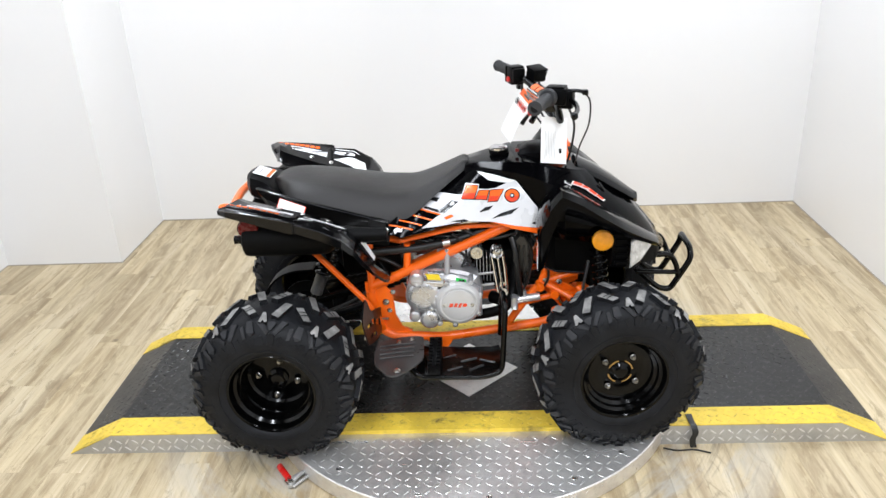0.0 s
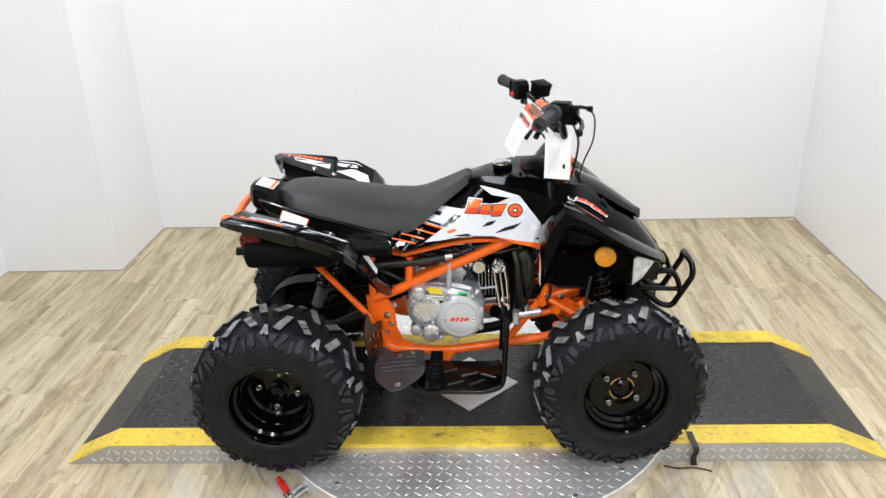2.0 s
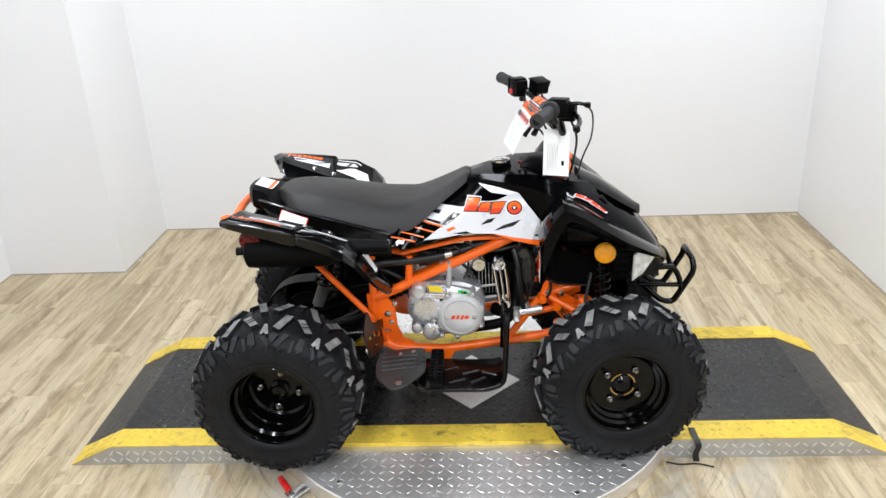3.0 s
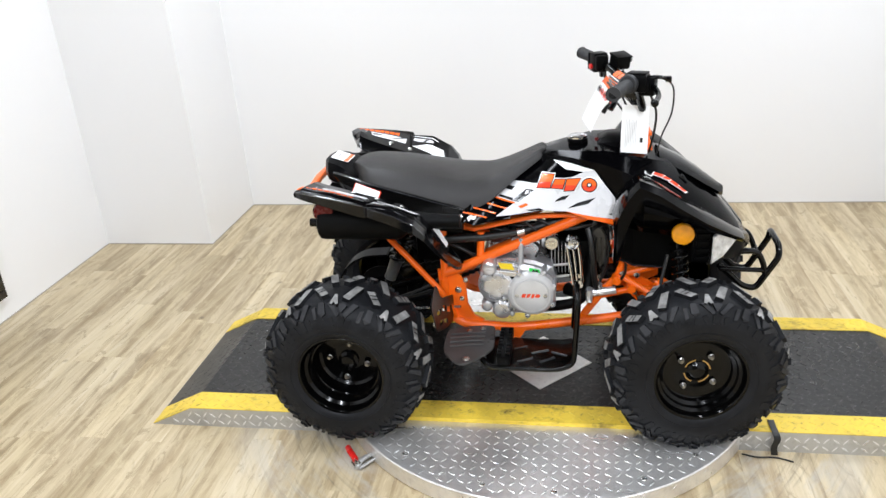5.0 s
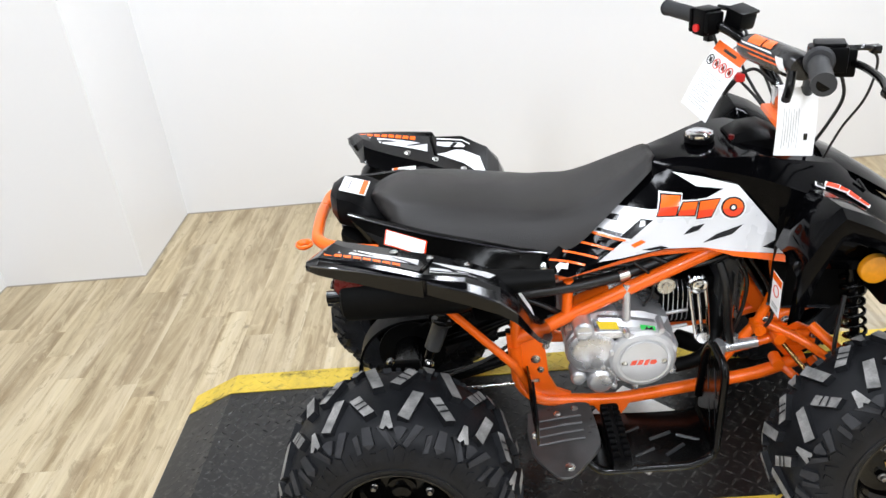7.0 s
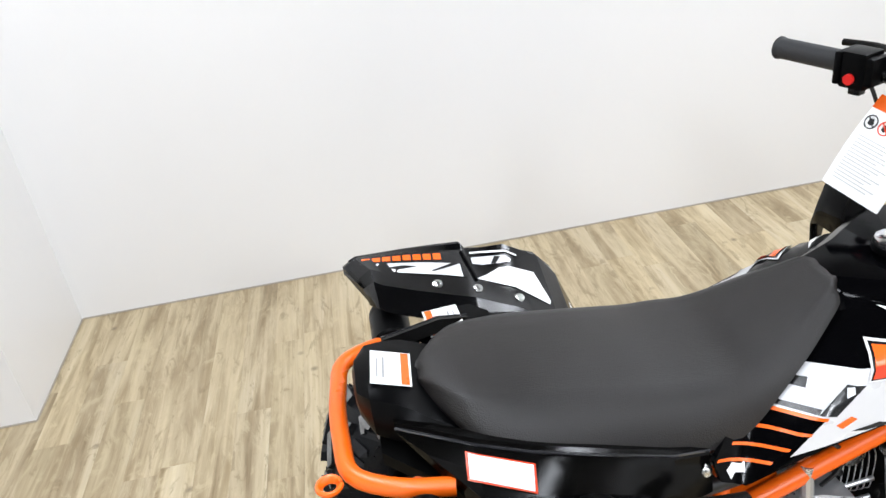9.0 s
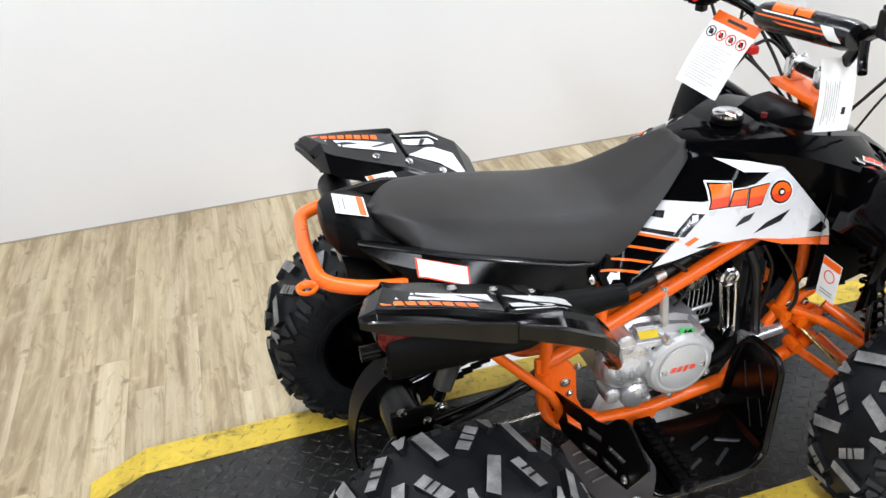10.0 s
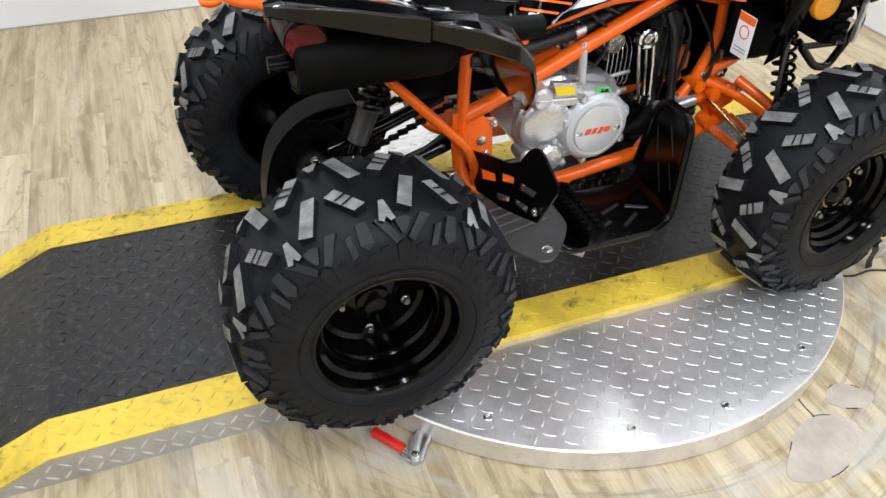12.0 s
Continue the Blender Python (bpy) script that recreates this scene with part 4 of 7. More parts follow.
    disc = [(0.2010 + 0.0200 * math.cos(2 * math.pi * j / 14), 0.7500 + 0.0170 * math.sin(2 * math.pi * j / 14)) for j in range(14)]
    blocks = [[(0.054, 0.745), (0.069, 0.780), (0.102, 0.778), (0.090, 0.744)], [(0.094, 0.743), (0.106, 0.766), (0.134, 0.766), (0.126, 0.741)], [(0.131, 0.735), (0.139, 0.766), (0.177, 0.768), (0.158, 0.737)], disc]
    for q in blocks:
        badge("badge_ground", q, WHITEF, 0.0062, 0.0062)
    for q in blocks:
        badge("badge_edge", q, BLACKF, 0.0074, 0.0030)
    for q in blocks:
        zm = min(p[1] for p in q) * 0.55 + max(p[1] for p in q) * 0.45
        badge("badge_block", q, DECOR, 0.0086)
        badge("badge_shade", clipped(q, 1, zm, -1), DECRED, 0.0096)
    badge("badge_edge", [(p[0] * 0.38 + 0.2010 * 0.62, p[1] * 0.38 + 0.7500 * 0.62) for p in disc], BLACKF, 0.0106)
    badge("badge_ground", [(p[0] * 0.2 + 0.2010 * 0.8, p[1] * 0.2 + 0.7500 * 0.8) for p in disc], WHITEF, 0.0116)


# ---- tail and side panels under the seat
bd = Build()
rows = []
for x, hw, zt, zb in ((-0.40, 0.112, 0.738, 0.70), (-0.48, 0.106, 0.760, 0.720), (-0.515, 0.100, 0.779, 0.733), (-0.535, 0.092, 0.793, 0.738), (-0.560, 0.082, 0.803, 0.742), (-0.588, 0.070, 0.808, 0.750), (-0.604, 0.042, 0.803, 0.762), (-0.608, 0.026, 0.796, 0.770)):
    rows.append([(x, -hw, zb), (x, -hw * 1.02, zb + (zt - zb) * 0.5), (x, -hw * 0.86, zt - 0.006), (x, -hw * 0.55, zt), (x, hw * 0.55, zt), (x, hw * 0.86, zt - 0.006), (x, hw * 1.02, zb + (zt - zb) * 0.5), (x, hw, zb)])
loft(bd, rows)
tail = piece("tail_cover", bd, SATIN, "black tail cover with warning labels", angle=30)
bd = Build()
box(bd, -0.590, -0.530, -0.052, 0.052, 0.722, 0.746, 0.006)
piece("tail_light", bd, SMOKE, "smoked tail light lens")
bd = Build()
box(bd, -0.560, -0.552, -0.03, 0.03, 0.63, 0.716, 0.003)
piece("plate_bracket", bd, REDL, "red reflector bracket under the tail")


def tail_label(c, mat_rows, rot):
    """A small printed label lying on the tail."""
    base = Vector(c)
    for name, (a0, a1, b0, b1), mat, lift, lab in mat_rows:
        b = Build()
        prism(b, [(a0, b0), (a1, b0), (a1, b1), (a0, b1)], lambda p, q, h: base + rot @ Vector((p, q, h + lift)), 0.0006)
        part(name, b, mat, tail, lab, smooth=False)


for s in (-1, 1):
    rot = Euler((0, radians(17), radians(-4))).to_matrix()
    if s > 0:   # the second one lies on the stay beside the seat
        stay = Build()
        prism(stay, [(-0.505, 0.098), (-0.478, 0.176), (-0.415, 0.180), (-0.390, 0.150), (-0.390, 0.098)], lambda p, q, h: (p, q, 0.752 + h), 0.007)
        part("fender_stay", stay, SHELL, tail, "black stay between tail and fender")
        rot = Euler((0, 0, radians(184))).to_matrix()
    tail_label((-0.555, -0.006, 0.8030) if s < 0 else (-0.462, 0.144, 0.7595), [("warning_label", (-0.028, 0.028, -0.036, 0.036), PAPER, 0.001, "white paper warning label with orange edge"), ("label_band", (0.014, 0.025, -0.034, 0.034), DECOR, 0.0018, ""),
                                                 ("label_line", (-0.012, -0.009, -0.022, 0.022), GREYF, 0.0018, ""), ("label_line", (-0.020, -0.018, -0.022, 0.018), GREYF, 0.0018, "")], rot)

SIDEP_ROWS = [(-0.562, 0.780, 0.098, 0.172, 0.738), (-0.47, 0.768, 0.142, 0.204, 0.734), (-0.40, 0.750, 0.156, 0.216, 0.712), (-0.30, 0.724, 0.164, 0.208, 0.680), (-0.22, 0.700, 0.164, 0.190, 0.658), (-0.165, 0.684, 0.152, 0.166, 0.646)]


def panel_at(x, k, s, lift):
    """A point on the panel's slope, k from its upper edge to its lower one."""
    for a, b in zip(SIDEP_ROWS, SIDEP_ROWS[1:]):
        if a[0] <= x <= b[0]:
            _, top, v0, v2, zb = [p + (q - p) * (x - a[0]) / (b[0] - a[0]) for p, q in zip(a, b)]
            v0, top = v0 + 0.005, top - 0.003
            return (x, s * (v0 + (v2 - v0) * k + lift * 0.5), top + (zb - top) * k + lift)


for s in (-1, 1):
    bd = Build()
    rows = []
    for x, top, v0, v2, zb in SIDEP_ROWS:
        v1, zm = v0 + (v2 - v0) * 0.5, top + (zb - top) * 0.5
        lean = 0.070 if x < -0.5 else 0.0
        rows.append([(x, s * (v0 - 0.03), top - 0.004), (x, s * (v0 - 0.008), top + 0.003), (x, s * v0, top + 0.002), (x, s * (v0 + 0.005), top - 0.003), (x + lean * 0.5, s * v1, zm), (x + lean, s * v2, zb), (x + lean, s * (v2 + 0.004), zb - 0.020), (x + lean, s * (v2 - 0.004), zb - 0.024), (x + lean * 0.5, s * (v1 - 0.01), zm - 0.02), (x, s * (v0 - 0.02), top - 0.016)])
    loft(bd, rows)
    sp = piece("seat_side_panel", bd, PANELP, "black panel with a sharp upper edge below the seat", angle=14)
    for name, grow, lift, mat, lab in (("red_border", 0.0, 0.0026, DECRED, ""), ("notice_label", 0.0028, 0.0034, PAPER, "white notice label with red border")):
        b = Build()
        q = [(-0.482 + grow, 0.10 + grow * 12), (-0.400 - grow, 0.16 + grow * 12), (-0.406 - grow, 0.74 - grow * 12), (-0.486 + grow, 0.66 - grow * 12)]
        for x0, x1 in ((-0.60, -0.47), (-0.47, -0.40), (-0.40, -0.3)):
            bit = clipped(clipped(q, 0, x0, 1), 0, x1, -1)
            if len(bit) >= 3:
                b.add([panel_at(x, k, s, lift) for x, k in bit], [tuple(range(len(bit)))])
        part(name, b, mat, sp, lab, smooth=False, fix=False)
    # bead whose lighter colour paints the highlight along the panel's top
    b = Build()
    tube(b, [(x, s * (v0 + 0.002), top + 0.001) for x, top, v0, v2, zb in SIDEP_ROWS], 0.0022, 8)
    part("upper_edge", b, EDGEP, sp, "shiny moulded upper edge, its highlight put into a lighter colour")
    b = Build()
    bolt_head(b, (-0.174, s * 0.163, 0.660), 0.007, 0.005, (0, s, 0.4))
    part("bolt", b, ZINC, sp)

# ---- rear fenders
# each row: flange foot, bolt strip, print's inner edge, ridge, groove, skirt's top edge, its lower edge, its inner side
FENDER = [(-0.612, [(0.238, 0.765), (0.258, 0.785), (0.264, 0.797), (0.308, 0.801), (0.310, 0.799), (0.316, 0.799), (0.316, 0.792), (0.310, 0.788)]),
          (-0.584, [(0.206, 0.774), (0.240, 0.804), (0.267, 0.812), (0.312, 0.811), (0.315, 0.806), (0.331, 0.804), (0.331, 0.789), (0.325, 0.786)]),
          (-0.5, [(0.196, 0.751), (0.230, 0.781), (0.268, 0.787), (0.323, 0.799), (0.328, 0.792), (0.346, 0.794), (0.346, 0.770), (0.340, 0.767)]),
          (-0.445, [(0.192, 0.733), (0.226, 0.763), (0.268, 0.772), (0.331, 0.787), (0.336, 0.779), (0.357, 0.785), (0.357, 0.757), (0.351, 0.754)]),
          (-0.401, [(0.188, 0.720), (0.222, 0.750), (0.266, 0.759), (0.338, 0.776), (0.343, 0.768), (0.364, 0.778), (0.364, 0.747), (0.358, 0.744)]),
          (-0.394, [(0.187, 0.717), (0.221, 0.747), (0.265, 0.756), (0.340, 0.774), (0.344, 0.767), (0.355, 0.768), (0.356, 0.747), (0.350, 0.744)]),
          (-0.3255, [(0.176, 0.689), (0.210, 0.719), (0.254, 0.729), (0.347, 0.767), (0.351, 0.760), (0.366, 0.751), (0.368, 0.727), (0.362, 0.724)]),
          (-0.268, [(0.153, 0.650), (0.187, 0.680), (0.224, 0.693), (0.339, 0.736), (0.344, 0.729), (0.370, 0.725), (0.374, 0.705), (0.368, 0.702)]),
          (-0.24, [(0.176, 0.608), (0.175, 0.639), (0.200, 0.654), (0.326, 0.700), (0.333, 0.695), (0.362, 0.694), (0.365, 0.678), (0.359, 0.675)]),
          (-0.218, [(0.164, 0.572), (0.168, 0.594), (0.194, 0.606), (0.296, 0.640), (0.306, 0.637), (0.338, 0.644), (0.340, 0.634), (0.334, 0.632)]),
          (-0.2, [(0.156, 0.545), (0.162, 0.562), (0.186, 0.572), (0.258, 0.590), (0.270, 0.588), (0.302, 0.594), (0.302, 0.590), (0.296, 0.588)]),
          (-0.178, [(0.152, 0.522), (0.158, 0.533), (0.178, 0.538), (0.216, 0.545), (0.226, 0.544), (0.244, 0.544), (0.243, 0.539), (0.238, 0.537)]),
          (-0.168, [(0.152, 0.512), (0.155, 0.516), (0.168, 0.520), (0.190, 0.528), (0.198, 0.527), (0.206, 0.525), (0.205, 0.520), (0.200, 0.519)])]
FENDER = [(xa + (xb - xa) * t / 3, [(p[0] + (q[0] - p[0]) * t / 3, p[1] + (q[1] - p[1]) * t / 3) for p, q in zip(sa, sb)]) for (xa, sa), (xb, sb) in zip(FENDER, FENDER[1:]) for t in range(3)] + FENDER[-1:]


def fender_at(x, k):
    """A point of the fender's top between rows, k from 0 (inner) to 3."""
    for (xa, sa), (xb, sb) in zip(FENDER, FENDER[1:]):
        if xa <= x <= xb:
            t = (x - xa) / (xb - xa)
            i = min(int(k), len(sa) - 2)
            u = k - i
            va = [sa[i][j] + (sa[i + 1][j] - sa[i][j]) * u for j in (0, 1)]
            vb = [sb[i][j] + (sb[i + 1][j] - sb[i][j]) * u for j in (0, 1)]
            return va[0] + (vb[0] - va[0]) * t, va[1] + (vb[1] - va[1]) * t


for s in (-1, 1):
    def off(v):
        return MID_V + s * v
    def raked(x, i):
        # the rear end leans forward towards the flange
        return x + (0.006 if i > 2 else (0.042, 0.035, 0.025)[i]) * max(0.0, min(1.0, (-0.572 - x) / 0.04)) + (0.015 if i < 3 else 0.0) * max(0.0, min(1.0, (-0.50 - x) / 0.084, (x + 0.612) / 0.028))
    bd = Build()
    loft(bd, [[(raked(x, i), off(v), z) for i, (v, z) in enumerate(sec)] for x, sec in FENDER], closed=False)
    first = FENDER[0]
    bd.add([(raked(first[0], i), off(v), z) for i, (v, z) in enumerate(first[1])], [tuple(range(8))])
    fen = piece("rear_fender", bd, FENDERP, "glossy black angular rear fender with white and orange graphics", angle=16)
    mod = fen.modifiers.new("thickness", "SOLIDIFY")
    mod.thickness, mod.offset = 0.003, 1
    soft = fen.modifiers.new("eased_edge", "BEVEL")
    soft.width, soft.segments, soft.limit_method, soft.angle_limit = 0.0016, 2, "ANGLE", radians(17)

    def fender_film(name, outline, mat, lift):
        """Film laid on the top, following the rows of the fender."""
        b = Build()
        cuts = sorted({x for x, _ in FENDER} | {min(p[0] for p in outline), max(p[0] for p in outline)})
        for x0, x1 in zip(cuts, cuts[1:]):
            cell = clipped(clipped(outline, 0, x0, 1), 0, x1, -1)
            if len(cell) < 3:
                continue
            for j in range(4):
                bit = clipped(clipped(cell, 1, 2 + j / 4, 1), 1, 2.25 + j / 4, -1)
                if len(bit) >= 3:
                    top = [(x, *fender_at(x, k)) for x, k in bit]
                    b.add([(x, off(v) - s * lift * 0.45, z + lift * 0.9) for x, v, z in top], [tuple(range(len(bit)))])
        part(name, b, mat, fen, smooth=False, fix=False)

    L = 0.0046
    fender_film("dark_film", [(-0.562, 2.05), (-0.404, 2.05), (-0.404, 2.97), (-0.578, 2.97), (-0.576, 2.5)], BLACKF, L - 0.0008)
    fender_film("white_film", [(-0.560, 2.10), (-0.410, 2.06), (-0.410, 2.20), (-0.500, 2.30), (-0.570, 2.32)], WHITEF, L)
    fender_film("silver_film", [(-0.570, 2.32), (-0.500, 2.30), (-0.410, 2.20), (-0.410, 2.50), (-0.470, 2.55), (-0.574, 2.54)], SILVER, L)
    fender_film("black_mark", [(-0.540, 2.28), (-0.515, 2.22), (-0.484, 2.38), (-0.508, 2.42)], BLACKF, L + 0.0006)
    fender_film("black_mark", [(-0.462, 2.20), (-0.456, 2.19), (-0.412, 2.50), (-0.424, 2.52)], BLACKF, L + 0.0006)
    for k in range(8):
        x0 = -0.574 + 0.0172 * k
        fender_film("orange_dash", [(x0, 2.66), (x0 + 0.0138, 2.65), (x0 + 0.0146, 2.90), (x0 + 0.001, 2.90)], DECOR, L)
    fender_film("white_film", [(-0.388, 2.06), (-0.345, 2.45), (-0.284, 2.60), (-0.270, 2.15), (-0.273, 2.06), (-0.330, 2.04)], WHITEF, L)
    fender_film("silver_film", [(-0.388, 2.52), (-0.372, 2.50), (-0.322, 2.60), (-0.318, 2.70), (-0.330, 2.76), (-0.388, 2.72)], SILVER, L)
    fender_film("white_film", [(-0.388, 2.84), (-0.306, 2.82), (-0.306, 2.86), (-0.388, 2.90)], WHITEF, L)
    fender_film("black_mark", [(-0.356, 2.54), (-0.348, 2.54), (-0.336, 2.72), (-0.346, 2.74)], BLACKF, L + 0.0006)
    rib = Build()
    tube(rib, [(-0.402 + 0.014 * (2.9 - k), off(fender_at(-0.402 + 0.014 * (2.9 - k), k)[0]), fender_at(-0.402 + 0.014 * (2.9 - k), k)[1] + 0.004) for k in (2.0, 2.3, 2.6, 2.9)], 0.0038, 8)
    part("cross_rib", rib, SHELL, fen)
    # lighter beads that draw the highlight on the skirt's top edge
    lip = Build()
    tube(lip, [(x, off(fender_at(x, 5.0)[0] + 0.001), fender_at(x, 5.0)[1] + 0.001) for x in (-0.596, -0.584, -0.54, -0.50, -0.445, -0.403)], 0.0024, 8)
    tube(lip, [(x, off(fender_at(x, 5.0)[0] + 0.001), fender_at(x, 5.0)[1] + 0.001) for x in (-0.392, -0.36, -0.3255, -0.29, -0.268, -0.240)], 0.0024, 8)
    part("edge_rib", lip, EDGEP, fen, "shiny moulded edge, lighter to paint in its highlight")
    for x in (-0.457, -0.392, -0.3255, -0.268):
        b = Build()
        v, z = fender_at(x, 1.5)
        bolt_head(b, (x, off(v), z + 0.0035), 0.0065, 0.004, (0, s * -0.4, 1))
        part("bolt", b, ZINC, fen)
    # white label on the front leg
    b = Build()
    q = [(-0.238, 1.9), (-0.235, 2.6), (-0.206, 2.6), (-0.209, 1.9)]
    b.add([(x + 0.004, off(fender_at(x, k)[0]), fender_at(x, k)[1] + 0.006) for x, k in q], [(0, 1, 2, 3)])
    part("small_label", b, PAPER, fen, smooth=False, fix=False)

# ---- front fenders
FRONTF = [(0.266, [(0.222, 0.700), (0.262, 0.705), (0.306, 0.702), (0.324, 0.692), (0.308, 0.578)]), (0.282, [(0.220, 0.742), (0.264, 0.750), (0.312, 0.744), (0.332, 0.732), (0.324, 0.602)]), (0.300, [(0.215, 0.776), (0.266, 0.790), (0.318, 0.788), (0.338, 0.775), (0.336, 0.700)]),
          (0.326, [(0.195, 0.794), (0.268, 0.812), (0.322, 0.820), (0.342, 0.810), (0.340, 0.772)]), (0.352, [(0.190, 0.788), (0.264, 0.804), (0.322, 0.808), (0.343, 0.798), (0.341, 0.764)]), (0.378, [(0.184, 0.768), (0.258, 0.790), (0.320, 0.796), (0.342, 0.785), (0.338, 0.752)]),
          (0.430, [(0.180, 0.732), (0.245, 0.752), (0.308, 0.760), (0.334, 0.748), (0.330, 0.722)]), (0.500, [(0.160, 0.688), (0.220, 0.704), (0.280, 0.706), (0.304, 0.696), (0.300, 0.678)]), (0.570, [(0.120, 0.632), (0.165, 0.646), (0.216, 0.648), (0.240, 0.642), (0.236, 0.632)]),
          (0.625, [(0.070, 0.584), (0.105, 0.596), (0.140, 0.598), (0.160, 0.593), (0.156, 0.582)]), (0.662, [(0.020, 0.550), (0.042, 0.560), (0.060, 0.560), (0.072, 0.554), (0.068, 0.536)])]
for s in (-1, 1):
    bd = Build()
    loft(bd, [[(x, s * v, z) for v, z in sec] for x, sec in FRONTF], closed=False)
    ff = piece("front_fender", bd, SHELL, "glossy black angular front fender", angle=22)
    mod = ff.modifiers.new("thickness", "SOLIDIFY")
    mod.thickness, mod.offset = 0.005, 1
    # inner wheel well
    bd = Build()
    loft(bd, [[(x, s * v, z0), (x, s * (v + 0.005), z1)] for x, v, z0, z1 in ((0.272, 0.190, 0.548, 0.74), (0.33, 0.127, 0.496, 0.78), (0.43, 0.124, 0.486, 0.73), (0.50, 0.120, 0.500, 0.68))], closed=False)
    part("well_liner", bd, MATTE, ff)
    # bright line on the liner's foot, a highlight laid on as a lighter tube
    bd = Build()
    tube(bd, [(0.275, s * 0.188, 0.546), (0.33, s * 0.129, 0.495), (0.43, s * 0.126, 0.485)], 0.0035, 8)
    part("liner_edge", bd, EDGEP, ff, "shiny lower edge of the wheel well with a painted highlight")
    bd = Build()
    box(bd, 0.480, 0.530, min(s * 0.10, s * 0.228), max(s * 0.10, s * 0.228), 0.545, 0.655, 0.012)
    for k in range(4):
        box(bd, 0.490, 0.528, min(s * 0.226, s * 0.236), max(s * 0.226, s * 0.236), 0.556 + 0.023 * k, 0.570 + 0.023 * k, 0.002)
    part("light_housing", bd, SATIN, ff)
    bd = Build()
    lathe(bd, [(-0.006, 0.031), (0.002, 0.031), (0.006, 0.029), (0.008, 0.022), (0.008, 0.001)], 32, "y")
    bd.v = [(0.456 + x, s * (0.226 + y), 0.634 + z) for x, y, z in bd.v]
    part("side_reflector", bd, AMBER, ff, "round amber side reflector")
    # head light lens
    bd = Build()
    prism(bd, [(0.531, 0.636), (0.545, 0.646), (0.604, 0.616), (0.602, 0.602), (0.566, 0.566), (0.530, 0.556)], lambda a, b, h: (a, s * (0.238 - (a - 0.537) * 0.80 + h), b), 0.014, chamfer=0.005)
    part("headlight_lens", bd, CLEARL, ff, "clear faceted headlight lens", angle=20)
    bd = Build()
    loft(bd, [[(x, s * v, z0), (x, s * v, z1), (x, s * (v - 0.03), z1), (x, s * (v - 0.03), z0)] for x, v, z0, z1 in ((0.525, 0.222, 0.538, 0.650), (0.58, 0.182, 0.540, 0.630), (0.63, 0.132, 0.525, 0.586), (0.655, 0.07, 0.520, 0.556))])
    part("nose_cheek", bd, SATIN, ff, angle=25)
    # badge on the nose beside the fender
    def nose_put(x, k, lift):
        for (xa, sa), (xb, sb) in zip(COVER_SEC, COVER_SEC[1:]):
            if xa <= x <= xb:
                t, i = (x - xa) / (xb - xa), int(k)
                a, b, c, d = sa[i], sa[i + 1], sb[i], sb[i + 1]
                p, q = [a[j] + (b[j] - a[j]) * (k - i) for j in (0, 1)], [c[j] + (d[j] - c[j]) * (k - i) for j in (0, 1)]
                return (x + lift * 0.3, s * (p[0] + (q[0] - p[0]) * t + lift * 0.6), p[1] + (q[1] - p[1]) * t + lift)
    def nose_film(name, q, mat, lift):
        b = Build()
        b.add([nose_put(a, k, lift) for a, k in q], [tuple(range(len(q)))])
        piece(name, b, mat, smooth=False, fix=False)
    for x0, x1, k0, k1 in ((0.376, 0.402, 1.58, 1.72), (0.403, 0.421, 1.64, 1.76), (0.422, 0.443, 1.68, 1.83), (0.444, 0.464, 1.73, 1.85)):
        for name, g, mat, lift in (("badge_ground", 0.0035, WHITEF, 0.0045), ("badge_block", 0.0, DECRED, 0.0060)):
            nose_film(name, [(x0 - g + 0.004, k0 - g * 6), (x1 + g + 0.004, k0 + 0.04 - g * 6), (x1 + g - 0.003, k1 + g * 6), (x0 - g - 0.003, k1 - 0.03 + g * 6)], mat, lift)
    nose_film("badge_ground", [(0.352, 1.62), (0.373, 1.69), (0.370, 1.80), (0.350, 1.74)], WHITEF, 0.0045)
    nose_film("badge_bar", [(0.3545, 1.65), (0.3705, 1.71), (0.3680, 1.77), (0.3530, 1.72)], BLACKF, 0.0060)
    # caution tag fixed to the rear edge of the fender
    if s < 0:
        for name, (a0, a1, b0, b1), mat, lift in (("caution_label", (0, 0.046, 0, 0.082), PAPER, 0.0), ("label_band", (0.001, 0.045, 0.066, 0.081), DECOR, 0.0007), ("label_line", (0.008, 0.038, 0.016, 0.018), GREYF, 0.0007), ("label_line", (0.008, 0.038, 0.010, 0.012), GREYF, 0.0007)):
            b = Build()
            prism(b, [(a0, b0), (a1, b0), (a1, b1), (a0, b1)], lambda p, q, h: (0.268 - (h + lift), -0.262 + p, 0.560 + q), 0.0006)
            part(name, b, mat, ff, "white caution label with orange band" if name == "caution_label" else "", smooth=False)
        b = Build()
        ring = [(0.268 - 0.0009, -0.262 + 0.023 + 0.012 * math.cos(2 * math.pi * k / 20), 0.608 + 0.012 * math.sin(2 * math.pi * k / 20)) for k in range(20)]
        tube(b, ring + ring[:1], 0.0011, 5, cap=False)
        part("no_sign", b, DECRED, ff)

# ---- orange frame
def pipe(name, pts, r=0.0125, mat=ORANGE, corner=0.03, mirror=True, label="", n=12, flat=1.0):
    for line in (both(pts) if mirror else [pts]):
        bd = Build()
        tube(bd, rounded(line, corner), r, n, flat=flat)
        piece(name, bd, mat, label, angle=50)


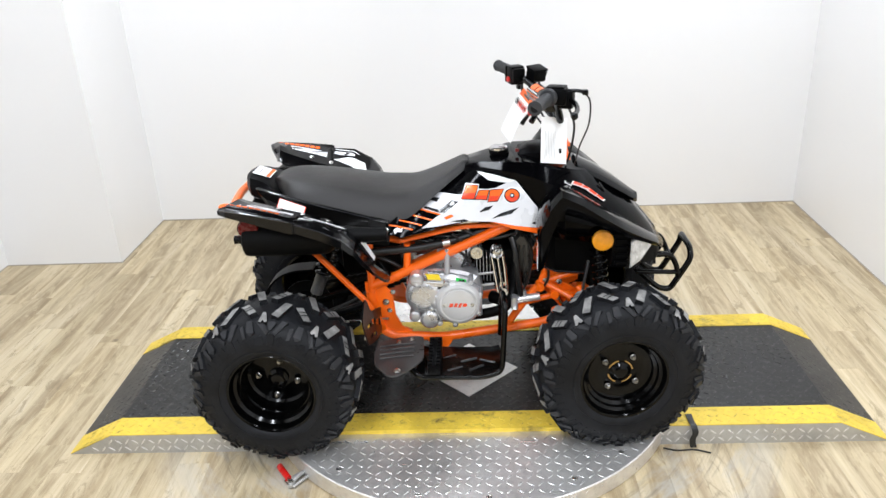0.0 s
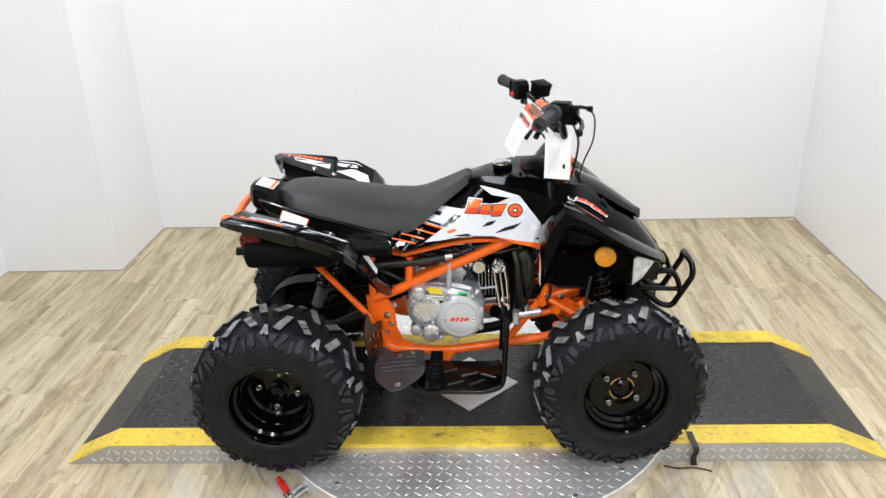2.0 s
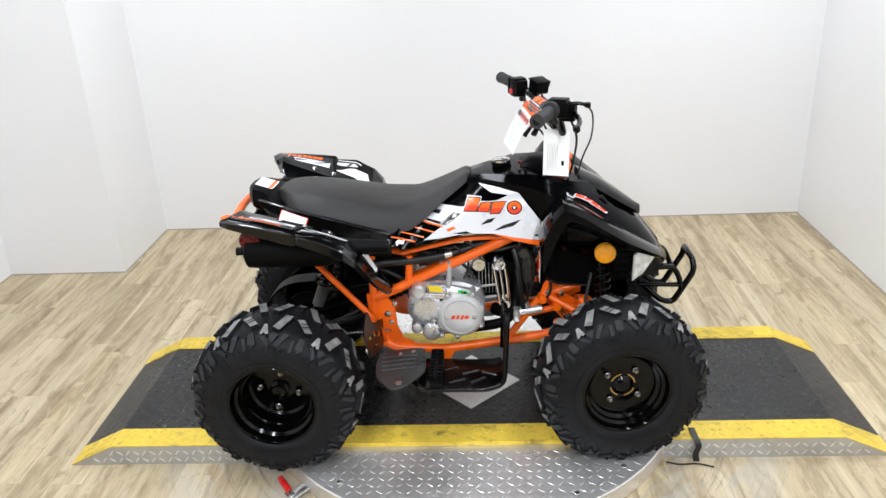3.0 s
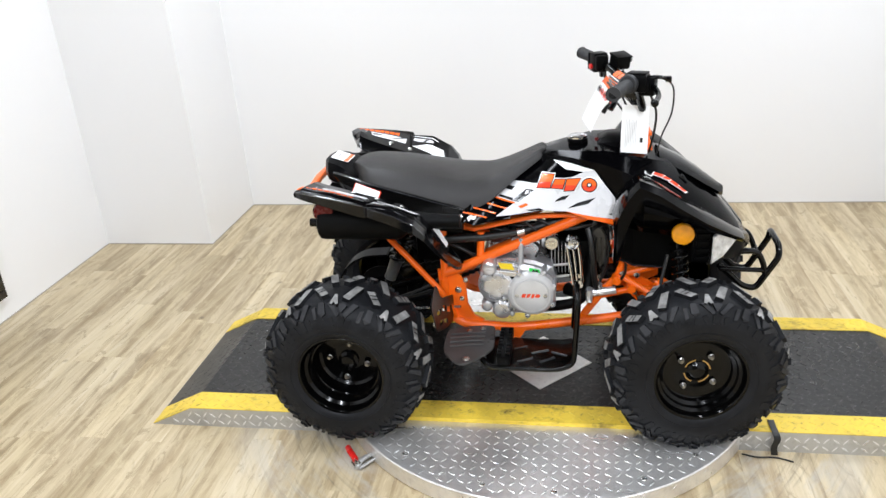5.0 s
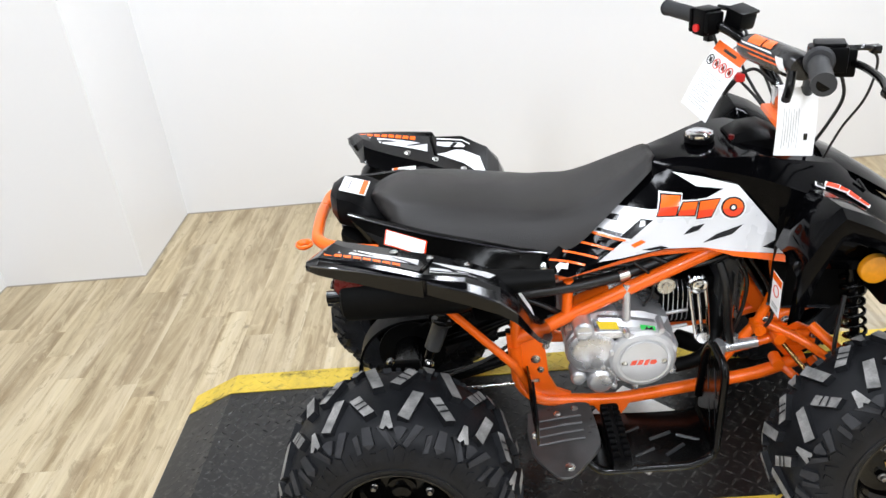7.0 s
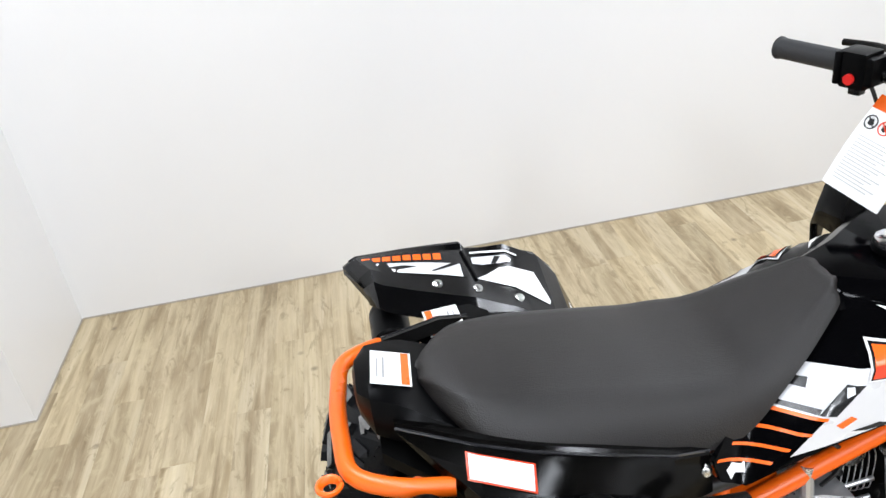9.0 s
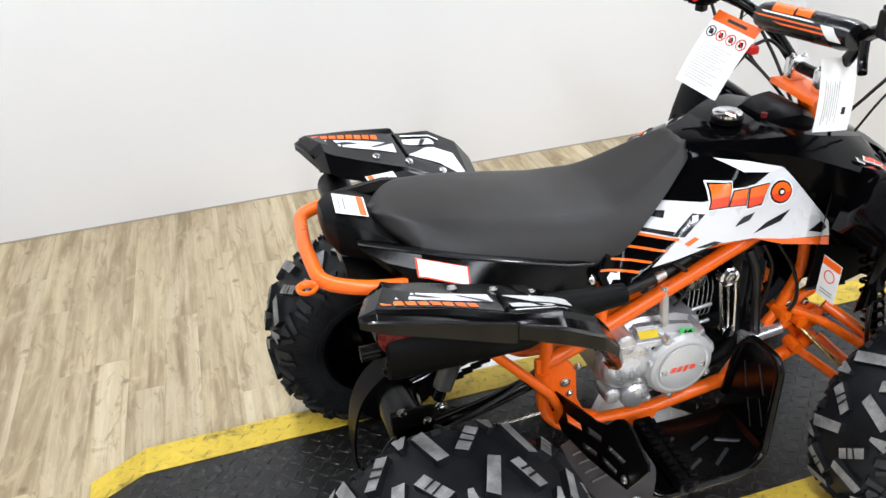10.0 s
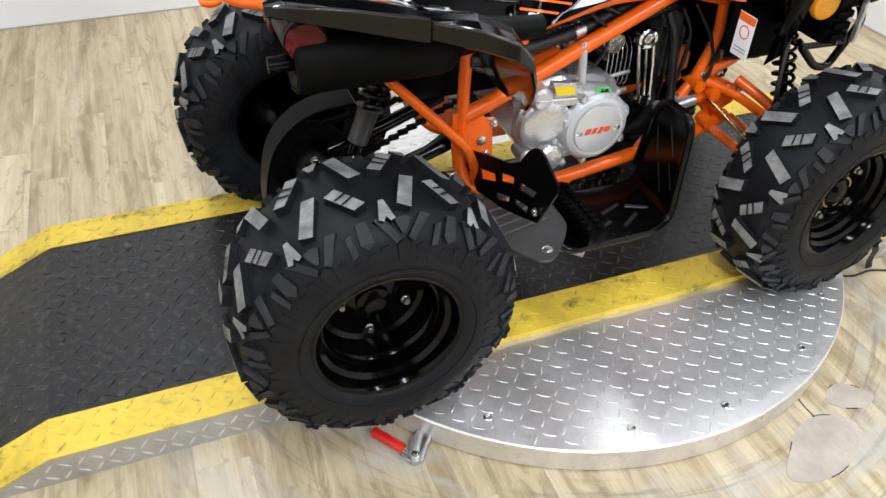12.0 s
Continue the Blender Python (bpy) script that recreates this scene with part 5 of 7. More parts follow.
pipe("upper_frame_tube", [(0.205, -0.116, 0.652), (-0.10, -0.118, 0.515), (-0.180, -0.120, 0.478), (-0.235, -0.120, 0.458)], 0.0150)
pipe("top_frame_tube", [(0.300, -0.130, 0.622), (0.185, -0.122, 0.652), (0.05, -0.118, 0.648), (-0.140, -0.120, 0.606)], 0.0085)
pipe("lower_frame_tube", [(-0.240, -0.122, 0.44), (-0.238, -0.122, 0.335), (-0.195, -0.124, 0.284), (-0.02, -0.126, 0.272), (0.13, -0.124, 0.292), (0.30, -0.118, 0.314), (0.40, -0.112, 0.345)], 0.0145)
pipe("front_down_tube", [(0.175, -0.120, 0.298), (0.235, -0.118, 0.385), (0.290, -0.114, 0.452), (0.365, -0.106, 0.470), (0.46, -0.09, 0.50)], 0.0115)
pipe("front_upright", [(0.300, -0.130, 0.622), (0.318, -0.118, 0.54), (0.29, -0.112, 0.452)], 0.011)
pipe("front_lower_tube", [(0.235, -0.118, 0.385), (0.34, -0.112, 0.408), (0.43, -0.1, 0.40)], 0.010)
pipe("rear_upright", [(-0.118, -0.110, 0.592), (-0.124, -0.116, 0.505)], 0.0115)
pipe("rear_strut", [(-0.232, -0.120, 0.62), (-0.236, -0.122, 0.50), (-0.238, -0.122, 0.42)], 0.0115)
pipe("rear_brace", [(-0.40, -0.140, 0.585), (-0.352, -0.150, 0.535), (-0.248, -0.170, 0.425), (-0.222, -0.160, 0.370), (-0.21, -0.13, 0.31)], 0.0095, corner=0.012)
pipe("seat_rail", [(-0.14, -0.10, 0.60), (-0.30, -0.10, 0.635), (-0.50, -0.09, 0.70)], 0.011)
for s in (-1, 1):
    bd = Build()
    prism(bd, [(-0.258, 0.470), (-0.205, 0.470), (-0.174, 0.430), (-0.168, 0.352), (-0.150, 0.312), (-0.118, 0.296), (-0.150, 0.282), (-0.192, 0.282), (-0.236, 0.318), (-0.254, 0.380)], lambda a, b, h: (a, s * (0.116 + h), b), 0.010, chamfer=0.002)
    pl = piece("frame_plate", bd, ORANGE, "orange steel swingarm pivot plate", angle=30)
    for x, z, r in ((-0.196, 0.402, 0.008), (-0.186, 0.372, 0.006), (-0.172, 0.436, 0.006)):
        b = Build()
        bolt_head(b, (x, s * 0.126, z), r, 0.006, (0, s, 0))
        part("bolt", b, ZINC, pl)
    bd = Build()
    prism(bd, [(-0.078, 0.282), (0.018, 0.282), (0.004, 0.256), (-0.014, 0.230), (-0.046, 0.230), (-0.064, 0.256)], lambda a, b, h: (a, s * (0.134 + h), b), 0.006, chamfer=0.002)
    piece("peg_bracket", bd, ORANGE, "orange footpeg mounting bracket", angle=30)
    bd = Build()
    prism(bd, [(0.28, 0.44), (0.325, 0.452), (0.375, 0.430), (0.43, 0.40), (0.43, 0.36), (0.37, 0.33), (0.33, 0.38)], lambda a, b, h: (a, s * (0.085 + h), b), 0.008, chamfer=0.002)
    tw = piece("front_gusset", bd, ORANGE, "orange front suspension bracket", angle=30)
    for x, z in ((0.300, 0.462), (0.345, 0.455), (0.34, 0.40), (0.41, 0.41)):
        b = Build()
        bolt_head(b, (x, s * 0.118, z), 0.007, 0.007, (0, s, 0))
        part("bolt", b, ZINC, tw)
    for x, z in ((0.285, 0.445), (0.33, 0.418), (0.335, 0.35)):
        b = Build()
        lathe(b, [(-0.018, 0.013), (0.018, 0.013)], 16, "y", (x, s * 0.125, z))
        piece("arm_bush", b, ORANGE)
bd = Build()
box(bd, -0.045, 0.045, -0.108, -0.066, 0.0, 0.004, 0.0015, m=Matrix.Translation((-0.070, 0, 0.532)) @ Matrix.Rotation(radians(-24), 4, "Y"))
piece("frame_tab", bd, ORANGE)

# ---- front suspension
pipe("upper_arm", [(0.300, -0.115, 0.450), (0.380, -0.150, 0.415), (0.432, -0.185, 0.378), (0.490, -0.262, 0.345)], 0.0098)
pipe("upper_arm", [(0.405, -0.112, 0.43), (0.45, -0.17, 0.395), (0.490, -0.262, 0.345)], 0.0115)
pipe("lower_arm", [(0.345, -0.112, 0.334), (0.385, -0.150, 0.305), (0.430, -0.205, 0.270), (0.490, -0.262, 0.235)], 0.0098)
pipe("lower_arm", [(0.42, -0.10, 0.33), (0.46, -0.18, 0.29), (0.490, -0.262, 0.235)], 0.0115)
pipe("tie_rod", [(0.315, -0.06, 0.425), (0.44, -0.25, 0.285)], 0.005, BRASS)
pipe("brake_hose", spline([(0.42, -0.20, 0.56), (0.40, -0.235, 0.45), (0.425, -0.24, 0.37), (0.45, -0.27, 0.31)]), 0.0045, HOSE, corner=0.002)
for s in (-1, 1):
    bd = Build()
    tube(bd, [(0.500, s * 0.262, 0.225), (0.496, s * 0.262, 0.36)], 0.016, 12)
    lathe(bd, [(0.25, 0.045), (0.285, 0.045), (0.29, 0.03)], 24, "y", (FRONT_X, 0, AXLE_F)) if s > 0 else lathe(bd, [(-0.25, 0.045), (-0.285, 0.045), (-0.29, 0.03)], 24, "y", (FRONT_X, 0, AXLE_F))
    piece("steering_knuckle", bd, MATTE)
    bd = Build()
    a, b2 = Vector((0.452, s * 0.140, 0.600)), Vector((0.478, s * 0.200, 0.345))
    tube(bd, [a, b2], 0.010, 10)
    turns = []
    ax = (b2 - a)
    e1 = ax.normalized().orthogonal().normalized()
    e2 = ax.normalized().cross(e1)
    for k in range(9 * 12 + 1):
        t = 2 * math.pi * k / 12
        turns.append(a + ax * (0.10 + 0.75 * k / 108) + (e1 * math.cos(t) + e2 * math.sin(t)) * 0.021)
    tube(bd, turns, 0.0042, 6)
    sh = piece("front_shock", bd, BLACKM, "black coil-over front shock absorber", angle=60)
    bd = Build()
    tube(bd, [b2 + ax * -0.12, b2], 0.013, 10)
    part("shock_body", bd, ZINC, sh)

# ---- engine
EX, EV = 0.033, -0.150
bd = Build()
case = [(-0.128, 0.470), (-0.110, 0.498), (-0.040, 0.508), (0.040, 0.500), (0.095, 0.478), (0.108, 0.440), (0.100, 0.380), (0.060, 0.335), (-0.010, 0.318), (-0.085, 0.330), (-0.126, 0.390)]
prism(bd, case, lambda a, b, h: (a, -h + 0.10, b), 0.235, chamfer=0.022)
engine = piece("engine", bd, CAST, "small air-cooled cast aluminium engine", angle=25)
bd = Build()
rear_end = [(-0.072 + 0.060 * math.cos(radians(a)), 0.428 + 0.064 * math.sin(radians(a))) for a in range(118, 271, 17)]
prism(bd, [(-0.060, 0.508), (0.000, 0.500), (0.060, 0.486), (0.098, 0.450), (0.104, 0.405), (0.088, 0.362), (0.040, 0.338), (-0.020, 0.334)][::-1] + rear_end[::-1], lambda a, b, h: (a, -0.126 - h, b), 0.024, chamfer=0.012)
part("side_cover", bd, CAST, engine, "smooth cast side cover", angle=25)
bd = Build()
lathe(bd, [(-0.140, 0.056), (-0.152, 0.054), (-0.158, 0.046), (-0.160, 0.030), (-0.160, 0.001)], 40, "y", (-0.074, 0, 0.428))
part("generator_cover", bd, CAST, engine, "domed cast cover behind the clutch", angle=30)
bd = Build()
prism(bd, [(-0.080, 0.482), (0.000, 0.476), (0.018, 0.462), (-0.066, 0.466)], lambda a, b, h: (a, -0.146 - h, b), 0.010, chamfer=0.003)
part("cover_ledge", bd, CAST, engine, angle=25)
bd = Build()
lathe(bd, [(-0.128, 0.074), (-0.160, 0.072), (-0.168, 0.066), (-0.171, 0.058), (-0.170, 0.056), (-0.170, 0.001)], 48, "y", (EX, 0, 0.409))
for k in range(5):
    a = radians(-30 + 48 * k)
    box(bd, EX + 0.066 * math.cos(a) - 0.009, EX + 0.066 * math.cos(a) + 0.009, -0.166, -0.13, 0.409 + 0.066 * math.sin(a) - 0.007, 0.409 + 0.066 * math.sin(a) + 0.007, 0.004)
part("clutch_cover", bd, COVER, engine, "round silver clutch cover with red badge bars", angle=30)
bd = Build()
lathe(bd, [(-0.1705, 0.052), (-0.1735, 0.051), (-0.1745, 0.048), (-0.1745, 0.001)], 48, "y", (EX, 0, 0.409))
part("cover_plate", bd, COVER, engine, angle=30)
for q in ([(-0.030, -0.006), (-0.025, 0.007), (-0.013, 0.007), (-0.018, -0.006)], [(-0.014, -0.006), (-0.009, 0.007), (0.001, 0.007), (-0.004, -0.006)], [(0.000, -0.008), (0.006, 0.007), (0.015, 0.007), (0.009, -0.008)],
          [(0.014, -0.003), (0.018, 0.006), (0.028, 0.006), (0.031, 0.000), (0.026, -0.006), (0.017, -0.006)]):
    b = Build()
    prism(b, q, lambda a, c, h: (EX - 0.002 + a * 0.95, -0.1747 - h, 0.409 + c * 0.95), 0.0007)
    part("badge_bar", b, DECRED, engine, smooth=False)
for dx, dz in ((-0.042, 0.0), (0.042, 0.0)):
    b = Build()
    bolt_head(b, (EX + dx, -0.1745, 0.409 + dz), 0.005, 0.003)
    part("bolt", b, ZINC, engine)
for x, z, r, d in ((-0.058, 0.352, 0.027, 0.165), (-0.105, 0.360, 0.016, 0.158), (-0.093, 0.492, 0.020, 0.170), (0.096, 0.372, 0.009, 0.165), (0.02, 0.331, 0.008, 0.160), (-0.028, 0.336, 0.008, 0.160), (-0.052, 0.388, 0.008, 0.160), (-0.004, 0.478, 0.008, 0.168), (0.072, 0.478, 0.008, 0.162), (-0.118, 0.432, 0.009, 0.150), (0.100, 0.435, 0.008, 0.160)):
    b = Build()
    lathe(b, [(-0.11, r * 1.1), (-d + 0.006, r * 1.1), (-d, r * 0.85), (-d - 0.002, r * 0.4), (-d - 0.002, 0.0005)], 20, "y", (x, 0, z))
    part("boss", b, CAST, engine, angle=30)
b = Build()
box(b, -0.108, -0.078, -0.176, -0.170, 0.489, 0.495, 0.002)
part("oil_cap_grip", b, CAST, engine)
for name, q, mat in (("yellow_label", [(-0.066, 0.510), (-0.024, 0.506), (-0.018, 0.486), (-0.058, 0.490)], YELF), ("green_label", [(0.026, 0.494), (0.058, 0.487), (0.060, 0.470), (0.030, 0.475)], GRNF), ("white_label", [(-0.078, 0.484), (-0.012, 0.478), (-0.010, 0.466), (-0.070, 0.470)], PAPER)):
    b = Build()
    prism(b, q, lambda a, c, h: (a, -0.1545 - h, c), 0.0008)
    part(name, b, mat, engine, "small " + name.replace("_", " ") + " on the engine case", smooth=False)
b = Build()
prism(b, [(0.034, 0.477), (0.040, 0.490), (0.046, 0.476), (0.052, 0.488), (0.056, 0.474), (0.050, 0.481), (0.044, 0.483), (0.040, 0.480)], lambda a, c, h: (a, -0.1555 - h, c), 0.0005)
part("label_mark", b, BLACKF, engine, smooth=False)
# cylinder with its fins
bd = Build()
box(bd, 0.085, 0.245, -0.060, 0.062, 0.424, 0.542, 0.010)
part("cylinder", bd, MATTE, engine, "dark finned cylinder barrel")
for k in range(6):
    b = Build()
    x = 0.091 + 0.0105 * k
    rim_line = [(-0.070, 0.440), (-0.079, 0.452), (-0.081, 0.475), (-0.081, 0.510), (-0.076, 0.528), (-0.062, 0.540), (-0.040, 0.545)]
    prism(b, [(0.060, 0.430)] + rim_line + [(0.060, 0.547)], lambda a, c, h: (x + h, a, c), 0.0022)
    fin = part("cooling_fin", b, MATTE, engine, smooth=False)
    b = Build()
    tube(b, spline([(x + 0.0011, a, c) for a, c in rim_line[:6]], 3), 0.0012, 6)
    part("fin_edge", b, CAST, fin, "bright machined fin edge")
for z in (0.426, 0.466):
    b = Build()
    tube(b, [(0.078, -0.082, z), (0.146, -0.082, z + 0.008)], 0.0042, 10)
    part("stud_boss", b, CAST, engine)
bd = Build()
prism(bd, [(0.206, 0.470), (0.206, 0.582), (0.228, 0.600), (0.262, 0.590), (0.270, 0.520), (0.262, 0.470), (0.236, 0.455)], lambda a, b, h: (a, 0.075 - h, b), 0.150, chamfer=0.010)
part("cylinder_head", bd, DARKC, engine, "cast aluminium cylinder head", angle=30)
bd = Build()
box(bd, 0.070, 0.262, 0.000, 0.075, 0.425, 0.585, 0.012)
part("cylinder_base", bd, MATTE, engine, "black barrel casting behind the fins")
bd = Build()
tube(bd, spline([(0.215, -0.045, 0.500), (0.214, -0.075, 0.450), (0.200, -0.085, 0.400), (0.180, -0.070, 0.370), (0.140, -0.030, 0.362)]), 0.021, 14)
part("exhaust_bend", bd, MATTE, engine, "black exhaust bend", angle=60)
bd = Build()
box(bd, 0.300, 0.405, -0.105, 0.070, 0.500, 0.590, 0.010)
box(bd, 0.310, 0.395, -0.109, -0.100, 0.512, 0.578, 0.003)
piece("electrics_box", bd, SATIN, "black electrics box behind the front axle")
for k in range(4):
    b = Build()
    box(b, 0.212 + 0.013 * k, 0.2145 + 0.013 * k, -0.094, -0.070, 0.440, 0.560, 0.0008)
    part("cooling_fin", b, DARKC, engine)
bd = Build()
lathe(bd, [(-0.06, 0.022), (-0.094, 0.022), (-0.098, 0.019), (-0.098, 0.010), (-0.101, 0.009), (-0.101, 0.001)], 28, "y", (0.093, 0, 0.548))
part("round_cap", bd, ZINC, engine, "round zinc cap", angle=30)
bd = Build()
lathe(bd, [(-0.04, 0.012), (-0.10, 0.012)], 14, "y", (-0.004, 0, 0.560))
tube(bd, [(0.0, -0.14, 0.50), (0.004, -0.12, 0.575)], 0.009, 10)
part("breather", bd, CAST, engine)
bd = Build()
box(bd, -0.100, -0.040, -0.060, 0.05, 0.53, 0.588, 0.012)
lathe(bd, [(-0.060, 0.022), (-0.076, 0.020), (-0.078, 0.002)], 24, "y", (-0.07, 0, 0.56))
tube(bd, [(-0.04, 0, 0.56), (0.10, 0, 0.565)], 0.020, 14)
piece("carburettor", bd, DARKC, "dull cast carburettor behind the cylinder", angle=30)
# chrome lever with its long slot
bd = Build()
for dx, r in ((-0.0165, 0.0055), (0.0, 0.0045), (0.0165, 0.0055)):
    tube(bd, [(0.156 + dx, -0.106, 0.552), (0.163 + dx, -0.109, 0.500), (0.172 + dx * 0.8, -0.114, 0.420)], r, 8, flat=0.7)
lathe(bd, [(-0.096, 0.022), (-0.114, 0.022), (-0.117, 0.018), (-0.114, 0.012)], 24, "y", (0.155, 0, 0.556))
lathe(bd, [(-0.098, 0.014), (-0.118, 0.014)], 20, "y", (0.173, 0, 0.420))
lever = piece("kick_lever", bd, CHROME, "folded chrome kick lever", angle=40)
bd = Build()
bolt_head(bd, (0.155, -0.116, 0.556), 0.009, 0.006)
part("bolt", bd, ZINC, lever)
bd = Build()
tube(bd, rounded([(0.20, -0.10, 0.60), (0.212, -0.118, 0.56), (0.222, -0.130, 0.44), (0.232, -0.128, 0.405)], 0.02), 0.0095, 10)
piece("vertical_hose", bd, HOSE, "black rubber hose")
bd = Build()
tube(bd, [(0.205, -0.128, 0.398), (0.285, -0.132, 0.412)], 0.0125, 12)
tube(bd, [(0.235, -0.128, 0.402), (0.236, -0.128, 0.430)], 0.009, 10)
box(bd, 0.196, 0.216, -0.142, -0.110, 0.370, 0.412, 0.004)
piece("brake_cylinder", bd, CAST, "cast aluminium rear brake cylinder", angle=40)
bd = Build()
tube(bd, rounded([(-0.23, -0.125, 0.574), (-0.10, -0.112, 0.576), (0.00, -0.099, 0.587), (0.08, -0.085, 0.606), (0.16, -0.07, 0.626)], 0.04), 0.0135, 12)
hz = piece("intake_hose", bd, HOSE, "black rubber intake hose with metal clip", angle=50)
bd = Build()
tube(bd, [(-0.011, -0.1005, 0.5855), (0.011, -0.0965, 0.589)], 0.0155, 16)
part("clip", bd, ZINC, hz, "bright metal hose clip")
bd = Build()
tube(bd, spline([(0.0, -0.106, 0.574), (0.004, -0.109, 0.558), (0.0, -0.100, 0.545)]), 0.004, 8)
part("clip_screw", bd, BRASS, hz)
bd = Build()
tube(bd, spline([(0.21, -0.06, 0.47), (0.20, -0.10, 0.40), (0.16, -0.11, 0.355), (0.05, -0.10, 0.33)]), 0.016, 10)
piece("exhaust_header", bd, MATTE, "matte black exhaust header pipe", angle=50)
for line, r in (([(-0.14, -0.09, 0.600), (-0.05, -0.085, 0.585), (0.03, -0.095, 0.560), (0.075, -0.098, 0.520)], 0.0055), ([(0.05, -0.09, 0.628), (0.10, -0.100, 0.605), (0.150, -0.104, 0.600), (0.215, -0.096, 0.612)], 0.006),
                ([(-0.10, -0.06, 0.625), (-0.02, -0.075, 0.600), (0.06, -0.07, 0.600), (0.12, -0.05, 0.640)], 0.008), ([(0.02, -0.112, 0.622), (0.055, -0.118, 0.590), (0.060, -0.112, 0.545), (0.045, -0.10, 0.505)], 0.0035),
                ([(0.24, -0.09, 0.60), (0.262, -0.10, 0.55), (0.255, -0.105, 0.48), (0.235, -0.11, 0.42)], 0.0045), ([(0.26, -0.10, 0.61), (0.30, -0.12, 0.54), (0.31, -0.13, 0.47), (0.27, -0.125, 0.41)], 0.004),
                ([(-0.22, -0.10, 0.55), (-0.17, -0.11, 0.53), (-0.13, -0.10, 0.50), (-0.10, -0.09, 0.49)], 0.006)):
    b = Build()
    tube(b, spline(line, 6), r, 8)
    piece("wiring_hose", b, HOSE, angle=60)
for x, z, w in ((0.185, 0.612, 0.030), (0.120, 0.620, 0.022)):
    b = Build()
    box(b, x - w, x + w, -0.08, 0.02, z - 0.016, z + 0.014, 0.005)
    piece("wiring_block", b, SATIN)
bd = Build()
box(bd, -0.33, -0.14, -0.085, 0.085, 0.48, 0.635, 0.02)
piece("air_box", bd, SATIN, "black air filter box under the seat")
bd = Build()
box(bd, -0.48, -0.34, -0.09, 0.09, 0.60, 0.70, 0.015)
piece("battery_box", bd, SATIN)
bd = Build()
loft(bd, [[(x, -hw, z), (x, hw, z), (x, hw, z - 0.02), (x, -hw, z - 0.02)] for x, hw, z in ((-0.585, 0.09, 0.735), (-0.45, 0.19, 0.70), (-0.30, 0.19, 0.655), (-0.17, 0.15, 0.625))])
piece("undertray", bd, MATTE, "matte black undertray")
bd = Build()
box(bd, 0.30, 0.40, -0.11, 0.11, 0.50, 0.78, 0.02)
box(bd, 0.40, 0.50, -0.10, 0.10, 0.46, 0.70, 0.02)
piece("front_inner_cover", bd, MATTE)

# ---- exhaust
bd = Build()
lathe(bd, [(-0.562, 0.034), (-0.568, 0.044), (-0.564, 0.050), (-0.552, 0.052), (-0.34, 0.052), (-0.325, 0.048), (-0.305, 0.030), (-0.20, 0.020), (-0.16, 0.018)], 32, "x", (0, -0.250, 0.683))
ex = piece("muffler", bd, MATTE, "matte black cylindrical muffler", angle=35)
bd = Build()
lathe(bd, [(-0.600, 0.0125), (-0.560, 0.0125)], 18, "x", (0, -0.250, 0.680))
lathe(bd, [(-0.6003, 0.0095), (-0.58, 0.0095)], 18, "x", (0, -0.250, 0.680))
part("tail_pipe", bd, BLACKM, ex, "short black tail pipe")
for k in range(5):
    a = radians(40 + 72 * k)
    b = Build()
    bolt_head(b, (-0.567, -0.250 + 0.040 * math.cos(a), 0.683 + 0.040 * math.sin(a)), 0.004, 0.003, (-1, 0, 0))
    part("rivet", b, BLACKM, ex)
for s in (-1, 1):
    bd = Build()
    lathe(bd, [(-0.008, 0.030), (0.002, 0.030), (0.006, 0.0275), (0.007, 0.020), (0.007, 0.001)], 32, "y")
    bd.v = [(-0.547 + x, MID_V + s * (0.262 + y), 0.722 + z) for x, y, z in bd.v]
    piece("rear_reflector", bd, REDL, "round red rear reflector")
    bd = Build()
    lathe(bd, [(-0.016, 0.024), (-0.010, 0.032), (0.001, 0.032)], 32, "y")
    bd.v = [(-0.547 + x, MID_V + s * (0.262 + y), 0.722 + z) for x, y, z in bd.v]
    cup = piece("reflector_cup", bd, SATIN)
    bd = Build()
    lathe(bd, [(-0.090, 0.001), (-0.090, 0.030), (-0.086, 0.033), (-0.012, 0.033)], 28, "y")
    bd.v = [(-0.546 + x, MID_V + s * (0.262 + y), 0.722 + z) for x, y, z in bd.v]
    part("boss", bd, SATIN, cup, "round black boss")
    bd = Build()
    bolt_head(bd, (-0.540, MID_V + s * 0.171, 0.720), 0.004, 0.003, (0, -s, 0))
    part("screw", bd, ZINC, cup)
    bd = Build()
    box(bd, -0.556, -0.536, MID_V + min(s * 0.246, s * 0.256), MID_V + max(s * 0.246, s * 0.256), 0.70, 0.78, 0.002)
    piece("reflector_stay", bd, MATTE)

# ---- rear axle, swing arm, chain
bd = Build()
tube(bd, [(REAR_X, -0.32, AXLE_R), (REAR_X, 0.32, AXLE_R)], 0.016, 16)
lathe(bd, [(-0.09, 0.040), (-0.05, 0.046), (0.09, 0.046), (0.13, 0.040)], 24, "y", (REAR_X, 0, AXLE_R))
piece("rear_axle", bd, BLACKM, "black rear axle", angle=35)
pipe("swing_arm", [(-0.20, -0.080, 0.395), (-0.34, -0.075, 0.345), (REAR_X, -0.070, AXLE_R + 0.01)], 0.015, BLACKM)
bd = Build()
lathe(bd, [(0.085, 0.085), (0.090, 0.085)], 36, "y", (REAR_X, 0, AXLE_R))
piece("sprocket", bd, MATTE, angle=35)
bd = Build()
lathe(bd, [(-0.112, 0.075), (-0.108, 0.075)], 36, "y", (REAR_X, 0, AXLE_R))
piece("brake_disc", bd, DARKC, angle=35)
